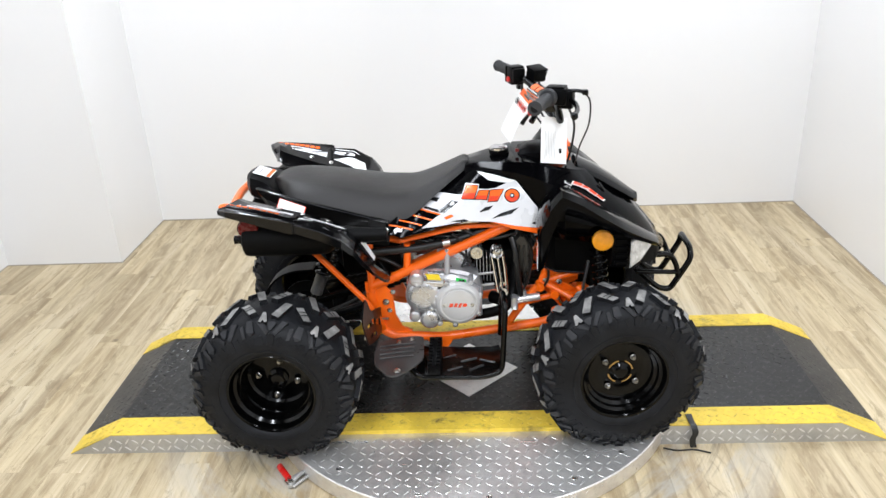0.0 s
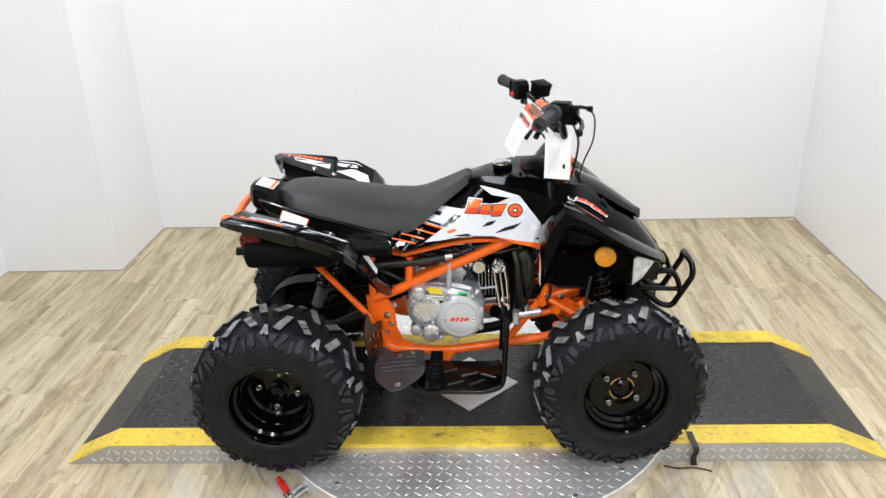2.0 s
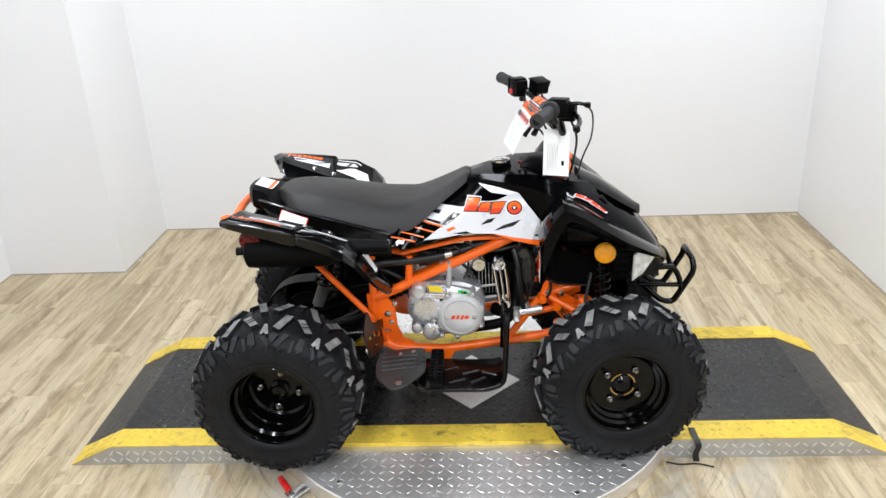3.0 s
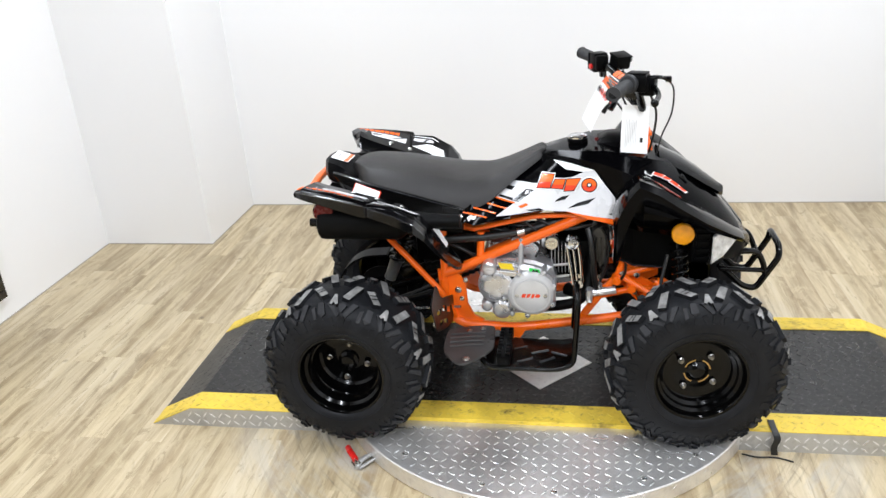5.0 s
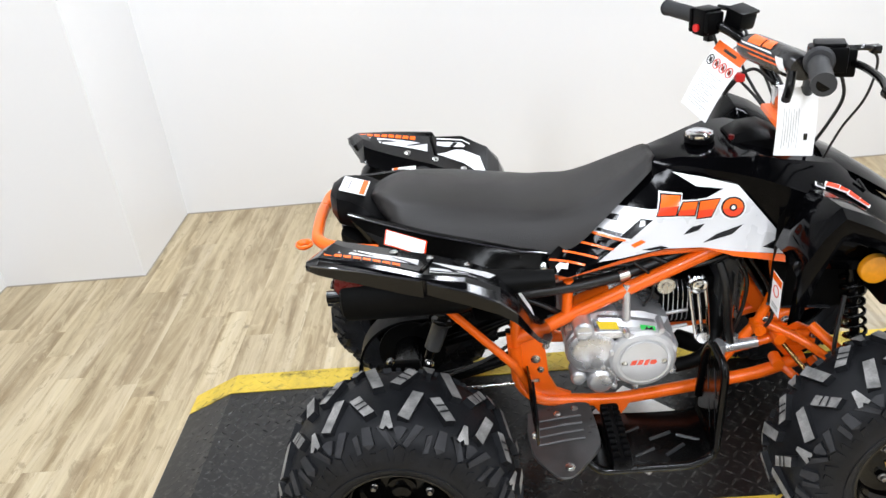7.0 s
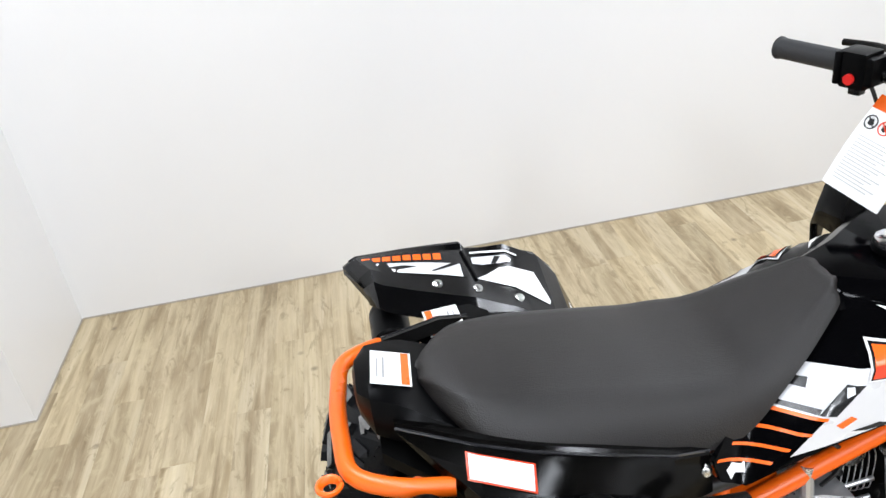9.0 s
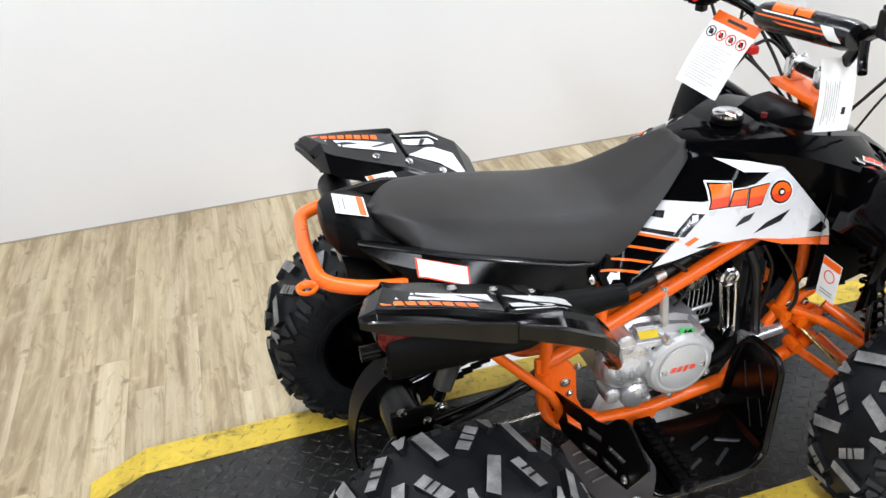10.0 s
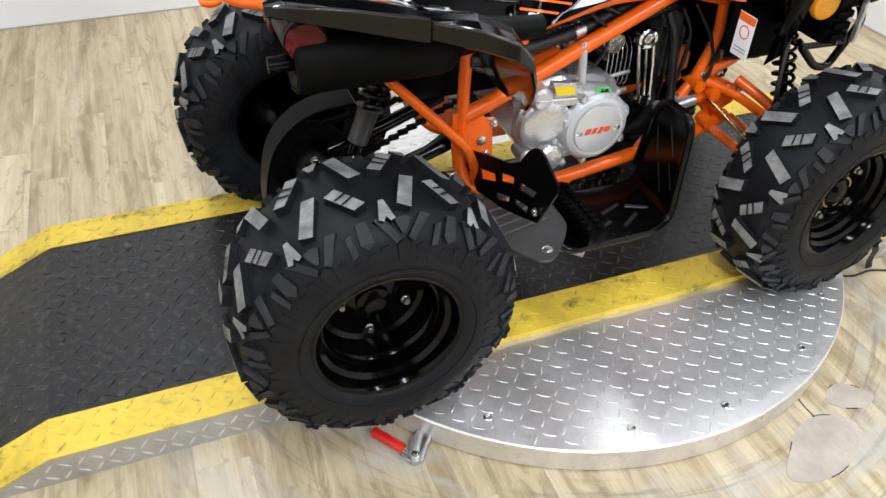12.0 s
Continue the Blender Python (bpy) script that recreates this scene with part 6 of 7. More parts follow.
for dz in (0.052, -0.055):
    for k in range(16):
        b = Build()
        t = k / 16
        x = -0.16 - 0.335 * t
        z = 0.395 + (AXLE_R - 0.395) * t + dz * (0.45 + 0.85 * t)
        box(b, x - 0.0118, x + 0.0118, 0.082, 0.094, z - 0.0055, z + 0.0055, 0.003, m=Matrix.Translation((x, 0, z)) @ Matrix.Rotation(radians(-18 - (6 if dz > 0 else -10)), 4, "Y") @ Matrix.Translation((-x, 0, -z)))
        piece("chain_link", b, MATTE)
# dark guard that arches over the axle
bd = Build()
arc = spline([(-0.600, 0, 0.200), (-0.612, 0, 0.300), (-0.596, 0, 0.400), (-0.560, 0, 0.458), (-0.505, 0, 0.490), (-0.430, 0, 0.498)])
loft(bd, [[(p.x, -0.075, p.z), (p.x, -0.015, p.z), (p.x + 0.004, -0.015, p.z - 0.005), (p.x + 0.004, -0.075, p.z - 0.005)] for p in arc])
gd = piece("chain_guard", bd, SATIN, "dark grey plastic axle guard", angle=40)
for x, z in ((-0.520, 0.418), (-0.475, 0.385), (-0.50, 0.335)):
    b = Build()
    bolt_head(b, (x, -0.118, z), 0.007, 0.006)
    part("bolt", b, ZINC, gd)
bd = Build()
box(bd, -0.540, -0.455, -0.112, -0.095, 0.315, 0.405, 0.02)
part("caliper_plate", bd, MATTE, gd)
bd = Build()
tube(bd, [(-0.595, -0.02, 0.20), (-0.575, -0.02, 0.09)], 0.004, 8)
piece("guard_stay", bd, MATTE)
bd = Build()
a, b2 = Vector((-0.330, -0.045, 0.640)), Vector((-0.438, -0.070, 0.385))
tube(bd, [a, b2], 0.012, 12)
ax = b2 - a
e1 = ax.normalized().orthogonal().normalized()
e2 = ax.normalized().cross(e1)
tube(bd, [a + ax * (0.06 + 0.56 * k / 96) + (e1 * math.cos(2 * math.pi * k / 12) + e2 * math.sin(2 * math.pi * k / 12)) * 0.027 for k in range(97)], 0.0055, 6)
rs = piece("rear_shock", bd, BLACKM, "black coil-over rear shock absorber", angle=60)
bd = Build()
tube(bd, [a + ax * 0.64, a + ax * 0.67, a + ax * 0.90], [0.026, 0.020, 0.019], 16)
part("shock_body", bd, DARKC, rs, "dark metal shock body")
bd = Build()
bolt_head(bd, (b2.x, -0.092, b2.z), 0.009, 0.008)
part("bolt", bd, ZINC, rs)
pipe("brake_cable", spline([(-0.20, -0.10, 0.47), (-0.30, -0.115, 0.405), (-0.42, -0.12, 0.36), (-0.50, -0.12, 0.33)]), 0.004, HOSE, corner=0.001, mirror=False)
pipe("link_rod", [(-0.19, -0.13, 0.345), (-0.46, -0.118, 0.322)], 0.004, ZINC, mirror=False)

# ---- grab bar
pipe("grab_bar", [(-0.50, -0.165, 0.728), (-0.570, -0.155, 0.732), (-0.632, -0.122, 0.736), (-0.640, 0.0, 0.738), (-0.632, 0.122, 0.736), (-0.570, 0.155, 0.732), (-0.50, 0.165, 0.728)], 0.0125, corner=0.035, mirror=False, label="orange tubular rear grab bar", n=14)
bd = Build()
ring = [(-0.655 + 0.0135 * math.cos(2 * math.pi * k / 20), -0.132 - 0.0135 * math.sin(2 * math.pi * k / 20), 0.737) for k in range(20)]
tube(bd, ring + ring[:1], 0.0065, 8, cap=False, flat=0.6)
piece("tie_eye", bd, ORANGE)
for s in (-1, 1):
    bd = Build()
    tube(bd, [(-0.548, s * 0.150, 0.730), (-0.540, s * 0.142, 0.690)], 0.011, 10)
    piece("bar_stay", bd, ORANGE)

# ---- foot rests
for s in (-1, 1):
    def pt(x, v, z):
        return (x, s * v, z)
    bd = Build()
    tube(bd, rounded([pt(-0.110, 0.300, 0.262), pt(-0.085, 0.322, 0.248), pt(0.110, 0.312, 0.238), pt(0.160, 0.292, 0.244), pt(0.172, 0.276, 0.440), pt(0.170, 0.262, 0.462), pt(0.168, 0.190, 0.462), pt(0.165, 0.165, 0.420), pt(0.160, 0.150, 0.29)], 0.03), 0.0085, 10)
    fr = piece("foot_guard", bd, BLACKM, "black steel foot well with slotted toe guard", angle=50)
    bd = Build()
    loft(bd, [[pt(x, 0.145, z), pt(x, 0.145, z + 0.003), pt(x, vo, z + 0.003), pt(x, vo, z)] for x, vo, z in ((-0.10, 0.315, 0.247), (0.05, 0.316, 0.240), (0.13, 0.308, 0.240), (0.155, 0.292, 0.246), (0.164, 0.285, 0.262))])
    part("foot_plate", bd, BLACKM, fr, "black sheet steel foot plate", angle=40)
    bd = Build()
    loft(bd, [[pt(x, v0, z), pt(x - 0.003, v0, z), pt(x - 0.003, v1, z), pt(x, v1, z)] for x, v0, v1, z in ((0.164, 0.150, 0.288, 0.262), (0.167, 0.160, 0.282, 0.36), (0.170, 0.178, 0.275, 0.44), (0.170, 0.192, 0.262, 0.460))])
    part("toe_guard", bd, BLACKM, fr, "black sheet steel toe guard", angle=40)
    for (x0, v0, x1, v1) in ((-0.005, 0.285, 0.040, 0.262), (0.060, 0.285, 0.105, 0.255), (0.035, 0.235, 0.085, 0.215), (0.095, 0.225, 0.140, 0.245), (-0.02, 0.215, 0.02, 0.195)):
        b = Build()
        tube(b, [pt(x0, v0, 0.2445), pt(x1, v1, 0.2440)], 0.0042, 8, flat=0.6)
        part("pressed_rib", b, GREYP, fr)
    for (v0, z0, v1, z1) in ((0.270, 0.30, 0.245, 0.35), (0.240, 0.275, 0.215, 0.33), (0.255, 0.365, 0.225, 0.42), (0.205, 0.35, 0.185, 0.40)):
        b = Build()
        tube(b, [pt(0.1625 + (z0 - 0.26) * 0.03, v0, z0), pt(0.1635 + (z1 - 0.26) * 0.03, v1, z1)], 0.0042, 8, flat=0.6)
        part("pressed_rib", b, GREYP, fr)
    # peg
    bd = Build()
    box(bd, -0.062, -0.022, min(s * 0.165, s * 0.345), max(s * 0.165, s * 0.345), 0.268, 0.296, 0.006)
    peg = piece("foot_peg", bd, SATIN, "ribbed black rubber foot peg")
    for k in range(9):
        for dx in (-0.054, -0.030):
            b = Build()
            v = 0.18 + 0.018 * k
            box(b, dx - 0.007, dx + 0.007, min(s * v, s * (v + 0.011)), max(s * v, s * (v + 0.011)), 0.293, 0.302, 0.002)
            part("peg_rib", b, SATIN, peg)
    bd = Build()
    bolt_head(bd, pt(-0.042, 0.3455, 0.282), 0.009, 0.005, (0, s, 0))
    part("bolt", bd, MATTE, peg)
    # upright mud guard with slots behind the foot, and the plate it stands on
    outline = [(0.127, 0.385), (0.210, 0.424), (0.295, 0.460), (0.335, 0.488), (0.362, 0.526), (0.380, 0.542), (0.398, 0.549), (0.415, 0.546), (0.462, 0.524), (0.464, 0.510), (0.447, 0.478), (0.412, 0.415), (0.356, 0.387), (0.278, 0.352), (0.164, 0.313), (0.131, 0.335)]
    slots = [[(0.173, 0.373), (0.242, 0.404), (0.247, 0.390), (0.181, 0.353)], [(0.265, 0.422), (0.319, 0.447), (0.318, 0.431), (0.267, 0.404)], [(0.345, 0.452), (0.401, 0.470), (0.392, 0.453), (0.340, 0.435)],
             [(0.251, 0.369), (0.307, 0.397), (0.305, 0.384), (0.258, 0.358)], [(0.325, 0.407), (0.377, 0.424), (0.374, 0.408), (0.327, 0.393)]]
    fill = bmesh.new()
    for ring in [outline] + slots:
        vs = [fill.verts.new(pt(-0.214 - (b - 0.30) * 0.02, a, b)) for a, b in ring]
        for p, q in zip(vs, vs[1:] + vs[:1]):
            fill.edges.new((p, q))
    bmesh.ops.triangle_fill(fill, use_beauty=True, use_dissolve=False, edges=list(fill.edges))
    fill.verts.index_update()
    bd = Build()
    bd.add([v.co.copy() for v in fill.verts], [[v.index for v in f.verts] for f in fill.faces])
    fill.free()
    hg = piece("mud_guard", bd, SATIN, "upright black mud guard with cooling slots", smooth=False)
    mod = hg.modifiers.new("thickness", "SOLIDIFY")
    mod.thickness, mod.offset = 0.004, 0
    for x, v, z in ((-0.209, 0.407, 0.435), (-0.209, 0.150, 0.372)):
        b = Build()
        bolt_head(b, pt(x - 0.012, v, z), 0.006, 0.005, (-1, 0, 0))
        part("bolt", b, ZINC, hg)
    corner = [(-0.224, 0.175), (-0.150, 0.150), (-0.090, 0.148), (-0.080, 0.180), (-0.076, 0.270), (-0.088, 0.304), (-0.112, 0.335), (-0.146, 0.370), (-0.174, 0.372), (-0.196, 0.346), (-0.220, 0.308), (-0.228, 0.240)]
    lobe = [(p.x, p.y) for p in spline([(a, b, 0) for a, b in corner + corner[:1]], 3)[:-1]]
    bd = Build()
    prism(bd, lobe, lambda a, b, h: pt(a, b, 0.283 + h), 0.005, chamfer=0.0015)
    hp = piece("heel_plate", bd, HEELP, "dull grey ribbed heel plate", angle=30)
    for k in range(4):
        b = Build()
        v = 0.196 + 0.024 * k
        tube(b, [pt(-0.214 + 0.002 * k, v + 0.010, 0.288), pt(-0.150, v, 0.289), pt(-0.108, v - 0.006, 0.288)], 0.0035, 6)
        part("plate_rib", b, HEELP, hp)
    for x, v, r in ((-0.150, 0.346, 0.008), (-0.158, 0.182, 0.006), (-0.118, 0.168, 0.006)):
        b = Build()
        bolt_head(b, pt(x, v, 0.288), r, 0.004, (0, 0, 1))
        part("bolt", b, ZINC, hp)

# ---- front bumper
pipe("bumper_hoop", [(0.588, -0.070, 0.470), (0.660, -0.070, 0.400), (0.698, -0.070, 0.392), (0.756, -0.070, 0.498), (0.754, -0.055, 0.530), (0.750, 0.0, 0.536), (0.754, 0.055, 0.530), (0.756, 0.070, 0.498), (0.698, 0.070, 0.392), (0.660, 0.070, 0.400), (0.588, 0.070, 0.470)],
     0.0095, BLACKM, 0.025, mirror=False, label="black tubular front bumper hoop")
pipe("bumper_bar", [(0.588, -0.090, 0.520), (0.690, -0.080, 0.520), (0.712, -0.072, 0.480), (0.7215, -0.070, 0.436)], 0.0085, BLACKM, 0.02)
pipe("bumper_bar", [(0.588, -0.080, 0.462), (0.688, -0.074, 0.455), (0.731, -0.070, 0.452)], 0.0075, BLACKM, 0.02)
pipe("bumper_cross_bar", [(0.716, -0.070, 0.470), (0.716, 0.070, 0.470)], 0.0075, BLACKM, mirror=False)

# ---- handlebar
BARS = [(0.183, 0.352, 1.034), (0.232, 0.215, 1.034), (0.285, 0.125, 1.010), (0.330, 0.075, 0.950), (0.348, 0.045, 0.908), (0.348, -0.045, 0.908), (0.345, -0.085, 0.955), (0.325, -0.135, 1.020), (0.300, -0.210, 1.048), (0.250, -0.356, 1.056)]
bd = Build()
tube(bd, rounded(BARS, 0.05), 0.0112, 14)
bars = piece("handlebar", bd, BLACKM, "black handlebar with padded crossbar and rubber grips", angle=50)


def grip(p, q):
    b = Build()
    a, c = Vector(p), Vector(q)
    pts, rs_ = [], []
    for k in range(41):
        t = k / 40
        pts.append(a + (c - a) * t)
        rs_.append(0.0190 if t < 0.05 or t > 0.95 else 0.0165 + (0.0009 if k % 2 else 0))
    tube(b, pts, rs_, 20)
    part("grip", b, GRIP, bars, "dark grey ribbed rubber grip", angle=60)


grip(BARS[0], (0.225, 0.235, 1.034))
grip(BARS[-1], (0.293, -0.232, 1.050))


def at_bar(p, q, c):
    """A frame with its x along the bar from p to q, at c."""
    x = (Vector(q) - Vector(p)).normalized()
    y = Vector((0, 0, 1)).cross(x).normalized()
    z = x.cross(y)
    m = Matrix((x, y, z)).transposed().to_4x4()
    m.translation = c
    return m


ml = at_bar(BARS[0], BARS[1], (0.232, 0.205, 1.032))
bd = Build()
box(bd, -0.022, 0.022, -0.022, 0.022, -0.030, 0.028, 0.006, m=ml)
box(bd, -0.030, -0.018, -0.025, 0.025, -0.026, 0.026, 0.004, m=ml)
box(bd, 0.010, 0.034, -0.020, 0.020, -0.022, 0.022, 0.005, m=ml)
part("switch_block", bd, SATIN, bars, "black switch housing with red button")
b = Build()
tube(b, [(0.226, 0.206, 1.019), (0.206, 0.196, 1.019)], 0.0085, 14)
part("stop_button", b, REDP, bars, "red stop button")
b = Build()
box(b, -0.026, -0.006, 0.012, 0.030, -0.052, -0.034, 0.003, m=ml)
part("choke_lever", b, BLACKM, bars)
bd = Build()
mb = at_bar(BARS[1], BARS[2], (0.296, 0.176, 1.040))
box(bd, -0.023, 0.023, -0.024, 0.024, -0.024, 0.014, 0.006, m=mb)
box(bd, -0.025, 0.025, -0.026, 0.026, 0.012, 0.018, 0.003, m=mb)
part("brake_reservoir", bd, SATIN, bars, "square black brake fluid reservoir")
bd = Build()
tube(bd, spline([(0.268, 0.185, 1.03), (0.325, 0.225, 1.026), (0.330, 0.30, 1.024), (0.305, 0.36, 1.022)]), [0.006] * 19, 10)
part("clutch_lever", bd, BLACKM, bars)
mr = at_bar(BARS[-1], BARS[-2], (0.303, -0.205, 1.052))
bd = Build()
lathe(bd, [(-0.034, 0.021), (-0.028, 0.025), (-0.022, 0.025), (-0.020, 0.020)], 24, "x")
bd.v = [mr @ Vector(v) for v in bd.v]
part("grip_flange", bd, GRIP, bars)
bd = Build()
box(bd, -0.020, 0.024, -0.045, 0.018, -0.022, 0.022, 0.006, m=mr)
box(bd, 0.000, 0.040, -0.060, -0.020, -0.034, 0.014, 0.005, m=mr)
box(bd, -0.016, 0.030, -0.040, 0.010, 0.020, 0.027, 0.003, m=mr)
part("throttle_housing", bd, SATIN, bars, "black thumb throttle housing")
bd = Build()
tube(bd, spline([(0.330, -0.19, 1.045), (0.360, -0.23, 1.042), (0.364, -0.30, 1.038), (0.350, -0.356, 1.034)]), [0.0065] * 19, 10)
lathe(bd, [(-0.009, 0.003), (-0.006, 0.0095), (0.006, 0.0095), (0.009, 0.003)], 14, "y", (0.349, -0.358, 1.034))
part("brake_lever", bd, BLACKM, bars, "black brake lever with ball end")
bd = Build()
tube(bd, spline([(0.328, -0.20, 1.062), (0.372, -0.215, 1.066), (0.396, -0.205, 1.058)]), 0.005, 8)
box(bd, 0.388, 0.404, -0.215, -0.197, 1.052, 1.066, 0.003)
part("thumb_lever", bd, BLACKM, bars)
bd = Build()
tube(bd, spline([(0.268, -0.19, 1.028), (0.262, -0.20, 1.00), (0.252, -0.215, 0.985)]), [0.008] * 13, 10)
part("lever_pivot", bd, BLACKM, bars)
# padded crossbar
bd = Build()
pa, pb = Vector((0.284, 0.078, 1.004)), Vector((0.317, -0.124, 1.010))
rows = []
for k in range(13):
    t = k / 12
    c = pa + (pb - pa) * t
    w = 0.027 * (1 if 0.04 < t < 0.96 else 0.86)
    rows.append([c + Vector((w * math.cos(a) * 1.1, 0, w * math.sin(a))) for a in [2 * math.pi * j / 16 for j in range(16)]])
loft(bd, rows)
pad = part("crossbar_pad", bd, BLACKF, bars, "black crossbar pad with orange stripes", angle=50)


def pad_film(name, t0, t1, a0, a1, mat, lift, slant=0.0):
    b = Build()
    vs, fs, n = [], [], 6
    for i in range(n + 1):
        for j in (0, 1):
            t = (t0 if j == 0 else t1) + slant * (i / n - 0.5)
            a = radians(a0 + (a1 - a0) * i / n)
            c = pa + (pb - pa) * t
            vs.append(c + Vector(((0.027 + lift) * math.cos(a) * 1.1, 0, (0.027 + lift) * math.sin(a))))
    fs = [(2 * i, 2 * i + 1, 2 * i + 3, 2 * i + 2) for i in range(n)]
    b.add(vs, fs)
    part(name, b, mat, pad, smooth=False, fix=False)


pad_film("badge_block", 0.16, 0.40, 92, 140, DECOR, 0.0010, 0.06)
pad_film("badge_block", 0.42, 0.58, 92, 136, DECOR, 0.0010, 0.06)
pad_film("badge_line", 0.10, 0.66, 144, 150, WHITEF, 0.0012, 0.05)
pad_film("orange_stripe", 0.05, 0.80, 160, 166, DECOR, 0.0010, 0.10)
pad_film("orange_stripe", 0.30, 0.94, 176, 183, DECOR, 0.0010, 0.10)
pad_film("white_patch", 0.80, 0.93, 150, 196, WHITEF, 0.0012, 0.12)
# clamps on the fork plate
bd = Build()
prism(bd, [(0.305, -0.072), (0.318, 0.072), (0.372, 0.060), (0.376, -0.060)], lambda a, b, h: (a, b, 0.868 + h), 0.012, chamfer=0.003)
tube(bd, [(0.350, 0, 0.87), (0.372, 0, 0.79)], 0.019, 14)
piece("steering_plate", bd, ORANGE, "orange steering stem plate", angle=30)
for v in (-0.040, 0.040):
    b = Build()
    box(b, 0.328, 0.368, v - 0.013, v + 0.013, 0.879, 0.926, 0.007)
    bolt_head(b, (0.334, v, 0.926), 0.005, 0.006, (0, 0, 1))
    bolt_head(b, (0.362, v, 0.926), 0.005, 0.006, (0, 0, 1))
    piece("bar_clamp", b, CHROME, "polished handlebar clamp")
for k, line in enumerate(([(0.388, -0.205, 1.062), (0.412, -0.19, 1.030), (0.414, -0.165, 0.960), (0.396, -0.13, 0.890), (0.385, -0.10, 0.82)], [(0.345, -0.19, 1.035), (0.372, -0.17, 0.97), (0.376, -0.12, 0.90), (0.37, -0.06, 0.82)],
                          [(0.245, 0.195, 1.005), (0.270, 0.170, 0.94), (0.315, 0.10, 0.885), (0.35, 0.05, 0.83)], [(0.300, 0.165, 1.022), (0.322, 0.13, 0.96), (0.342, 0.09, 0.90), (0.36, 0.04, 0.82)], [(0.290, 0.150, 1.02), (0.298, 0.16, 0.95), (0.322, 0.14, 0.895), (0.345, 0.08, 0.85)])):
    b = Build()
    tube(b, spline(line, 8), 0.0033 if k else 0.0024, 8)
    part("control_cable", b, HOSE, bars, angle=60)
bd = Build()
box(bd, 0.262, 0.281, 0.070, 0.094, 0.929, 0.946, 0.005)
part("cable_joint", bd, REDP, bars, "red cable connector")
bd = Build()
tube(bd, spline([(0.276, 0.082, 0.946), (0.300, 0.070, 0.955), (0.330, 0.055, 0.930)]), 0.0035, 8)
tube(bd, [(0.268, 0.088, 0.932), (0.256, 0.096, 0.914), (0.246, 0.102, 0.898)], [0.005, 0.006, 0.0075], 10)
part("cable_boot", bd, HOSE, bars, "black rubber cable boot")

# ---------------------------------------------------------------- hang tags on the handlebar
def hang_tag(o, u, w, rows, label, cord):
    """A printed card with its corner at o, its width along u and its height along w."""
    tag = tagged(new("hang_tag"), label, "tag", group="hang tags")
    O, U, Wd = Vector(o), Vector(u), Vector(w)
    N = U.cross(Wd).normalized()
    if N.y > 0:
        N = -N
    tag.location = O

    def put(lift, curl=0.006):
        return lambda a, b, h: U * a + Wd * b + N * (h + lift + curl * math.sin(math.pi * b))
    b = Build()
    n = 8
    loft(b, [[put(0)(0, k / n, 0), put(0)(1, k / n, 0), put(0)(1, k / n, 0.0006), put(0)(0, k / n, 0.0006)] for k in range(n + 1)])
    part("card", b, CARD, tag, smooth=False)
    for name, a0, a1, b0, b1, mat in rows:
        q = Build()
        ks = [b0 + (b1 - b0) * k / 8 for k in range(9)]
        loft(q, [[put(0.0009)(a0, k, 0), put(0.0009)(a1, k, 0), put(0.0009)(a1, k, 0.0003), put(0.0009)(a0, k, 0.0003)] for k in ks])
        part(name, q, mat, tag, smooth=False)
    q = Build()
    tube(q, [Vector(p) - O for p in cord], 0.0012, 6)
    part("cord", q, HOSE, tag)
    return tag


rows1 = [("top_band", 0.0, 1.0, 0.0, 0.14, DECOR)] + [("text_bar", 0.10, 0.80 - 0.1 * (k % 3), 0.42 + 0.036 * k, 0.431 + 0.036 * k, LIGHTG) for k in range(14)] + [("title_bar", 0.3, 0.75, 0.05, 0.09, BLACKF)]
TAG_U, TAG_W = Vector((0.025, -0.106, -0.016)), Vector((-0.073, 0.013, -0.137))
t1 = hang_tag((0.2568, 2.2302, 0.9926), TAG_U, TAG_W, rows1, "white warning tag with orange band on the handlebar", [(0.2690, 2.178, 0.984), (0.284, 2.177, 0.996), (0.284, 2.173, 1.010)])
for k in range(4):
    U, Wd = TAG_U, TAG_W
    face = Wd.cross(U).normalized()
    c = U * (0.14 + 0.235 * k) + Wd * 0.27
    ring = [c + U.normalized() * 0.0105 * math.cos(2 * math.pi * j / 18) + Wd.normalized() * 0.0105 * math.sin(2 * math.pi * j / 18) + face * 0.0065 for j in range(18)]
    b = Build()
    tube(b, ring + ring[:1], 0.0011, 5, cap=False)
    part("pictogram_ring", b, BLACKF if k == 0 else DECRED, t1)
    b = Build()
    tube(b, [ring[2], ring[11]], 0.0010, 5)
    part("pictogram_bar", b, BLACKF if k == 0 else DECRED, t1)
    b = Build()
    d = [c + U.normalized() * p + Wd.normalized() * q + face * 0.0060 for p, q in ((-0.005, -0.004), (0.002, -0.006), (0.006, 0.002), (0.001, 0.006), (-0.005, 0.004))]
    b.add(d, [(0, 1, 2, 3, 4)])
    part("pictogram", b, BLACKF, t1, smooth=False, fix=False)
rows2 = [("text_bar", 0.16 + 0.062 * k, 0.175 + 0.062 * k, 0.30 + 0.04 * (k % 2), 0.90 - 0.05 * (k % 3), LIGHTG) for k in range(7)] + [("code_square", 0.70, 0.80, 0.66, 0.76, BLACKF)]
hang_tag((0.290, 1.968, 0.965), (0.074, -0.004, -0.006), (-0.003, -0.018, -0.132), rows2, "plain white instruction card hanging from the handlebar", [(0.33, 1.962, 0.962), (0.335, 1.93, 0.99), (0.325, 1.90, 1.02)])

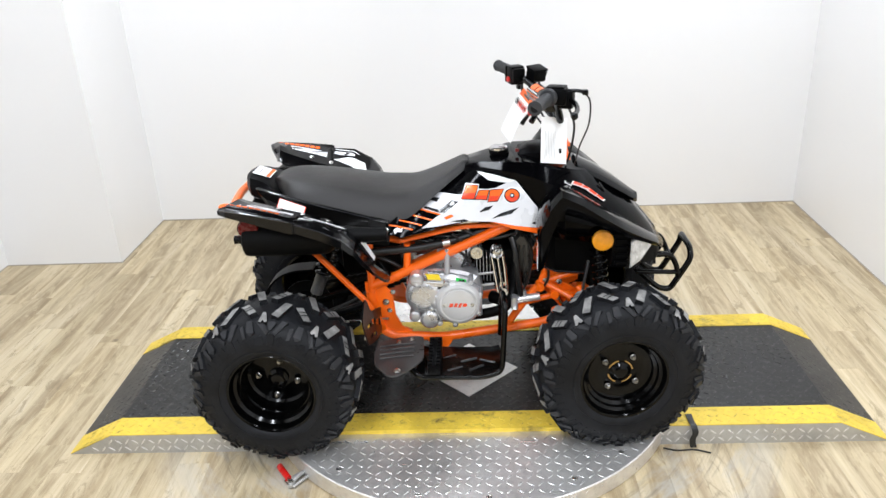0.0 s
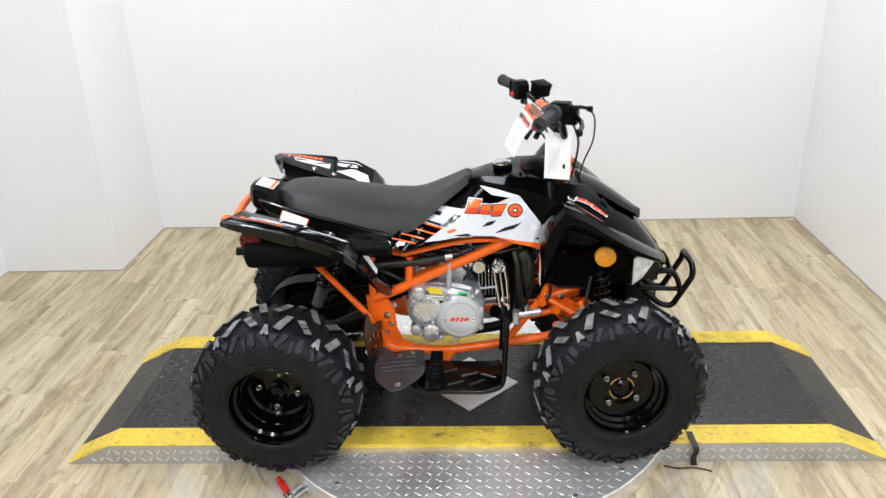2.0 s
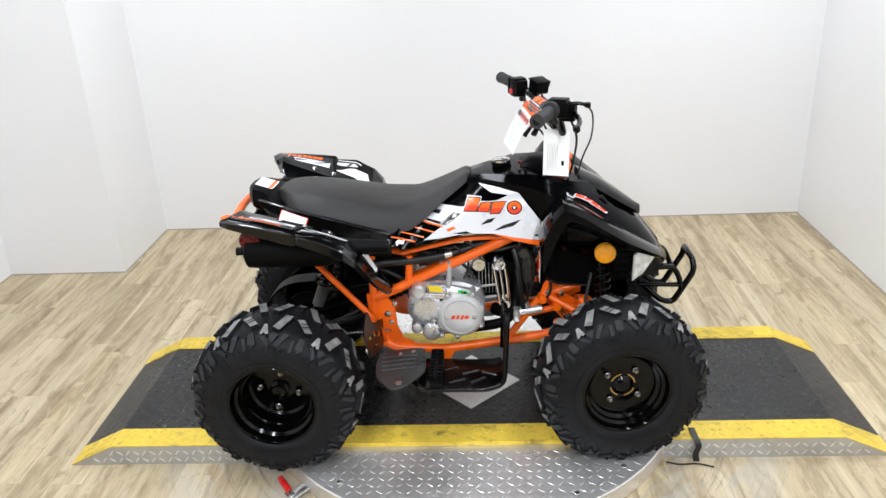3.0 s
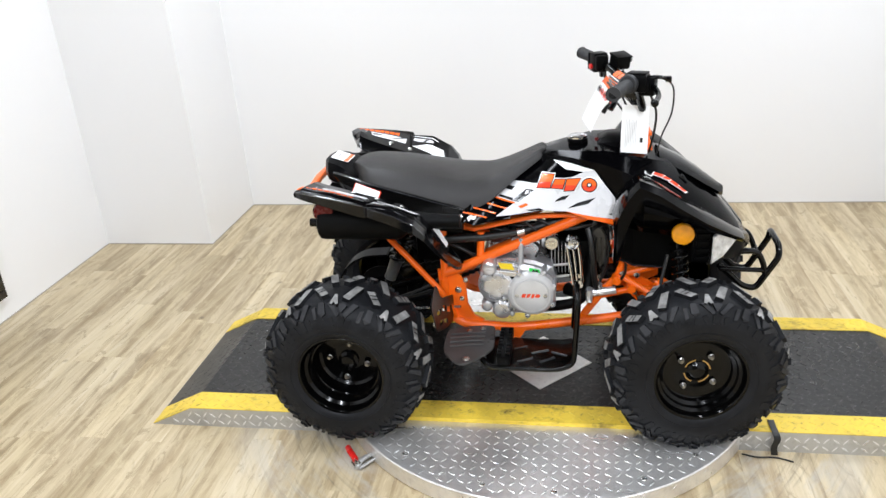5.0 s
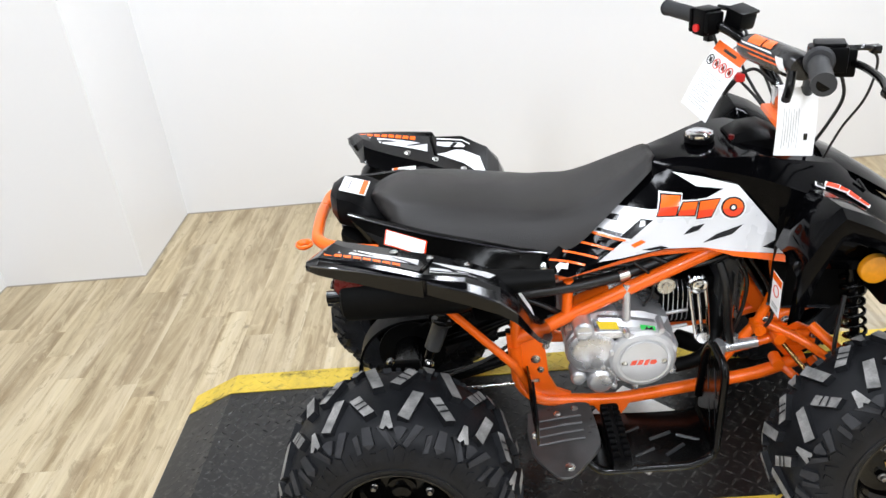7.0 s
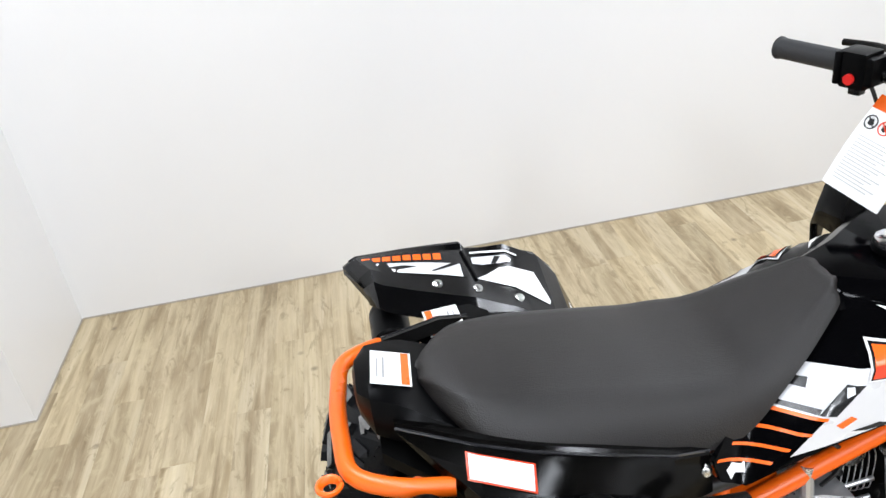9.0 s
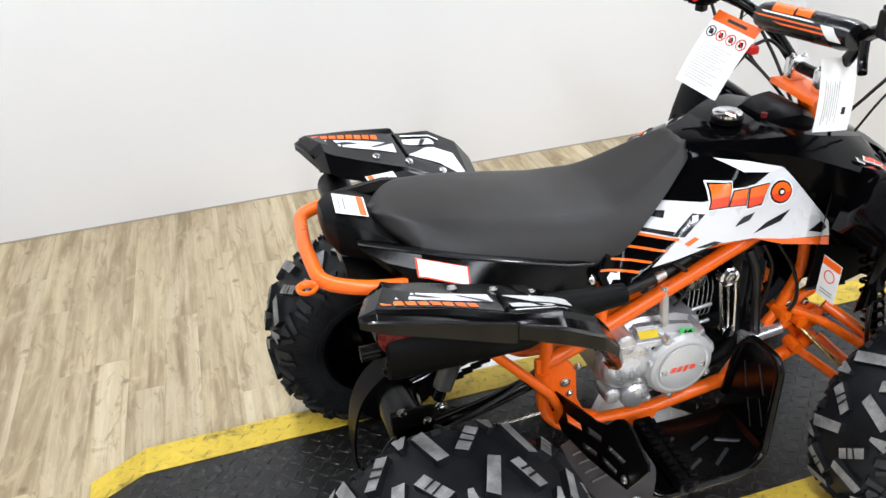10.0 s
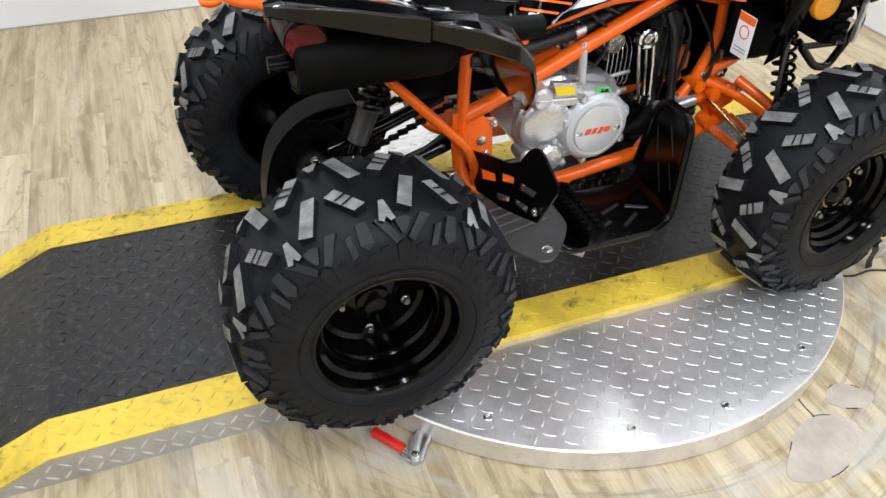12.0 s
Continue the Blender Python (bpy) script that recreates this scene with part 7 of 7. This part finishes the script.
# ---------------------------------------------------------------- small things on the floor
pl = tagged(new("locking_pliers"), "locking pliers with a red handle lying on the floor", "pliers")
pl.location = (-0.470, 1.553, 0.0)
bd = Build()
tube(bd, spline([(-0.047, 0.070, 0.012), (-0.036, 0.052, 0.014), (-0.022, 0.033, 0.014), (-0.008, 0.014, 0.013)]), 0.0098, 12, flat=0.85)
part("red_handle", bd, REDP, pl, "red dipped handle", angle=60)
bd = Build()
tube(bd, [(-0.012, 0.018, 0.012), (0.004, -0.006, 0.012)], 0.0042, 8)
tube(bd, [(-0.018, 0.006, 0.010), (0.002, -0.018, 0.010)], 0.0030, 8)
part("steel_shank", bd, ZINC, pl)
bd = Build()
tube(bd, spline([(0.004, -0.022, 0.011), (0.008, 0.000, 0.015), (0.022, 0.024, 0.016), (0.040, 0.044, 0.013)]), [0.008 + 0.004 * math.sin(math.pi * k / 18) for k in range(19)], 12, flat=0.75)
tube(bd, spline([(0.012, -0.020, 0.009), (0.030, 0.004, 0.010), (0.050, 0.030, 0.011), (0.046, 0.044, 0.012)]), 0.0052, 8)
part("steel_jaw", bd, SIDEP, pl, "worn steel jaws", angle=50)
b = Build()
bolt_head(b, (0.007, -0.010, 0.022), 0.0055, 0.004, (0, 0, 1))
part("pivot", b, ZINC, pl)

# places where the floor's top layer is rubbed pale, with short dark splits along their rims
rng = random.Random(41)
for cx, cy, ra, rb, turn in ((0.262, 1.312, 0.105, 0.050, 20), (0.402, 1.395, 0.050, 0.030, -10)):
    wear = tagged(new("floor_wear"), "rubbed pale grey patch on the plank floor", "floor patch", group="rubbed floor patches")
    wear.matrix_world = pose(cx, cy, 0, 0, 0, turn)
    lobes = [(rng.uniform(0.02, 0.07), rng.uniform(0, 6.28)) for _ in range(4)]
    rim = []
    for k in range(40):
        a = 2 * math.pi * k / 40
        r = 1 + sum(h * math.sin((n + 1) * a + p) for n, (h, p) in enumerate(lobes))
        rim.append((ra * r * math.cos(a), rb * r * math.sin(a)))
    bd = Build()
    prism(bd, rim, lambda a, c, h: (a, c, h + 0.0002), 0.0007)
    part("rubbed_film", bd, WORNF, wear, smooth=False)
    for k0, n in ((4, 4), (12, 3), (27, 4)):
        bd = Build()
        tube(bd, [(x, y, 0.0010) for x, y in (rim + rim)[k0:k0 + n]], 0.0011, 6, flat=0.6)
        part("split", bd, HOSE, wear)
for pts in ([(0.341, 1.449), (0.330, 1.437), (0.306, 1.430)], [(0.300, 1.421), (0.298, 1.400), (0.300, 1.376)]):
    bd = Build()
    tube(bd, [(x, y, 0.0008) for x, y in pts], 0.0011, 6, flat=0.6)
    tagged(part("floor_split", bd, HOSE), "short dark split in the plank floor", "floor mark", group="floor splits")

st = tagged(new("strap"), "short black webbing strap hanging over the ramp edge", "strap")
st.location = (0.722, 1.70, 0)
bd = Build()
ln = spline([(0.004, 0.06, 0.0745), (0.004, 0.02, 0.0745), (0.006, 0.002, 0.072), (0.010, -0.008, 0.055), (0.003, -0.010, 0.030), (0.006, -0.014, 0.006)])
loft(bd, [[(p.x - 0.009, p.y, p.z), (p.x + 0.009, p.y, p.z), (p.x + 0.009, p.y - 0.002, p.z + 0.002), (p.x - 0.009, p.y - 0.002, p.z + 0.002)] for p in ln])
part("webbing", bd, HOSE, st)
cord = tagged(new("cord"), "thin black cord lying on the floor", "cord")
cord.location = (0.70, 1.69, 0)
bd = Build()
tube(bd, spline([(-0.06, 0.0, 0.003), (-0.02, -0.012, 0.003), (0.03, -0.010, 0.003), (0.075, -0.026, 0.003)]), 0.0025, 8)
part("cord_line", bd, HOSE, cord)

# framed picture on the side wall
pic = tagged(new("framed_picture"), "dark framed picture on the white side wall", "picture")
pic.location = (LEFT_X, 2.005, 0.105)
bd = Build()
for y0, y1, z0, z1 in ((-0.36, 0.38, 0.0, 0.035), (-0.36, 0.38, 0.915, 0.95), (-0.36, -0.325, 0.035, 0.915), (0.345, 0.38, 0.035, 0.915)):
    box(bd, 0.001, 0.028, y0, y1, z0, z1, 0.004)
part("frame", bd, FRAMEW, pic, "dark wooden frame")
bd = Build()
box(bd, 0.001, 0.016, -0.325, 0.345, 0.035, 0.915, 0)
part("print", bd, surface("dark_print", (0.035, 0.030, 0.020), 0.25, vary=0.6, big=5), pic, "dark olive print", smooth=False)

# ---------------------------------------------------------------- floor of loose-laid planks
bd = Build()
box(bd, LEFT_X - TH, RIGHT_X + TH, FRONT_Y - TH, BACK_Y + TH, -0.12, -0.0062, bev=0)
floor = tagged(part("floor", bd, GROUT, smooth=False), "limed oak vinyl plank floor with worn grey streaks", "floor", kind="structure")
PW, GAP = 0.098, 0.00012


def plank_sheet(b, x, y0, y1):
    """One narrow plank with a fine eased edge."""
    w, c = PW / 2 - GAP, 0.00018
    ym, h = (y0 + y1) / 2, (y1 - y0) / 2 - GAP
    vs = [(x + sx * (w - k), ym + sy * (h - k), z) for k, z in ((0, -0.006), (0, -c), (c, 0)) for sx, sy in ((-1, -1), (1, -1), (1, 1), (-1, 1))]
    return b.add(vs, [(0, 1, 5, 4), (1, 2, 6, 5), (2, 3, 7, 6), (3, 0, 4, 7), (4, 5, 9, 8), (5, 6, 10, 9), (6, 7, 11, 10), (7, 4, 8, 11), (8, 9, 10, 11)])


lengths = (0.46, 0.62, 0.78, 0.94)
sheets = [plank_sheet(Build(), 0, -v / 2, v / 2).mesh("plank", PLANK, smooth=False) for v in lengths]
rest = Build()
rnd = random.Random(11)
x = LEFT_X - 0.03
while x < RIGHT_X + PW / 2:
    y = (BACK_Y if x > JUT_X - PW / 2 else JUT_Y + 0.06) + 0.03 + rnd.uniform(0, 0.5)
    while y > 0.35:
        k = rnd.randrange(len(lengths))
        ob = new("plank", sheets[k])
        ob.parent = floor
        ob.location = (x, y - lengths[k] / 2, 0)
        y -= lengths[k]
    while y > FRONT_Y:
        plank_sheet(rest, x, y - 0.9, y)
        y -= 0.9
    x += PW
tagged(part("plank_rest", rest, PLANK, floor, smooth=False, fix=False), kind="stuff")
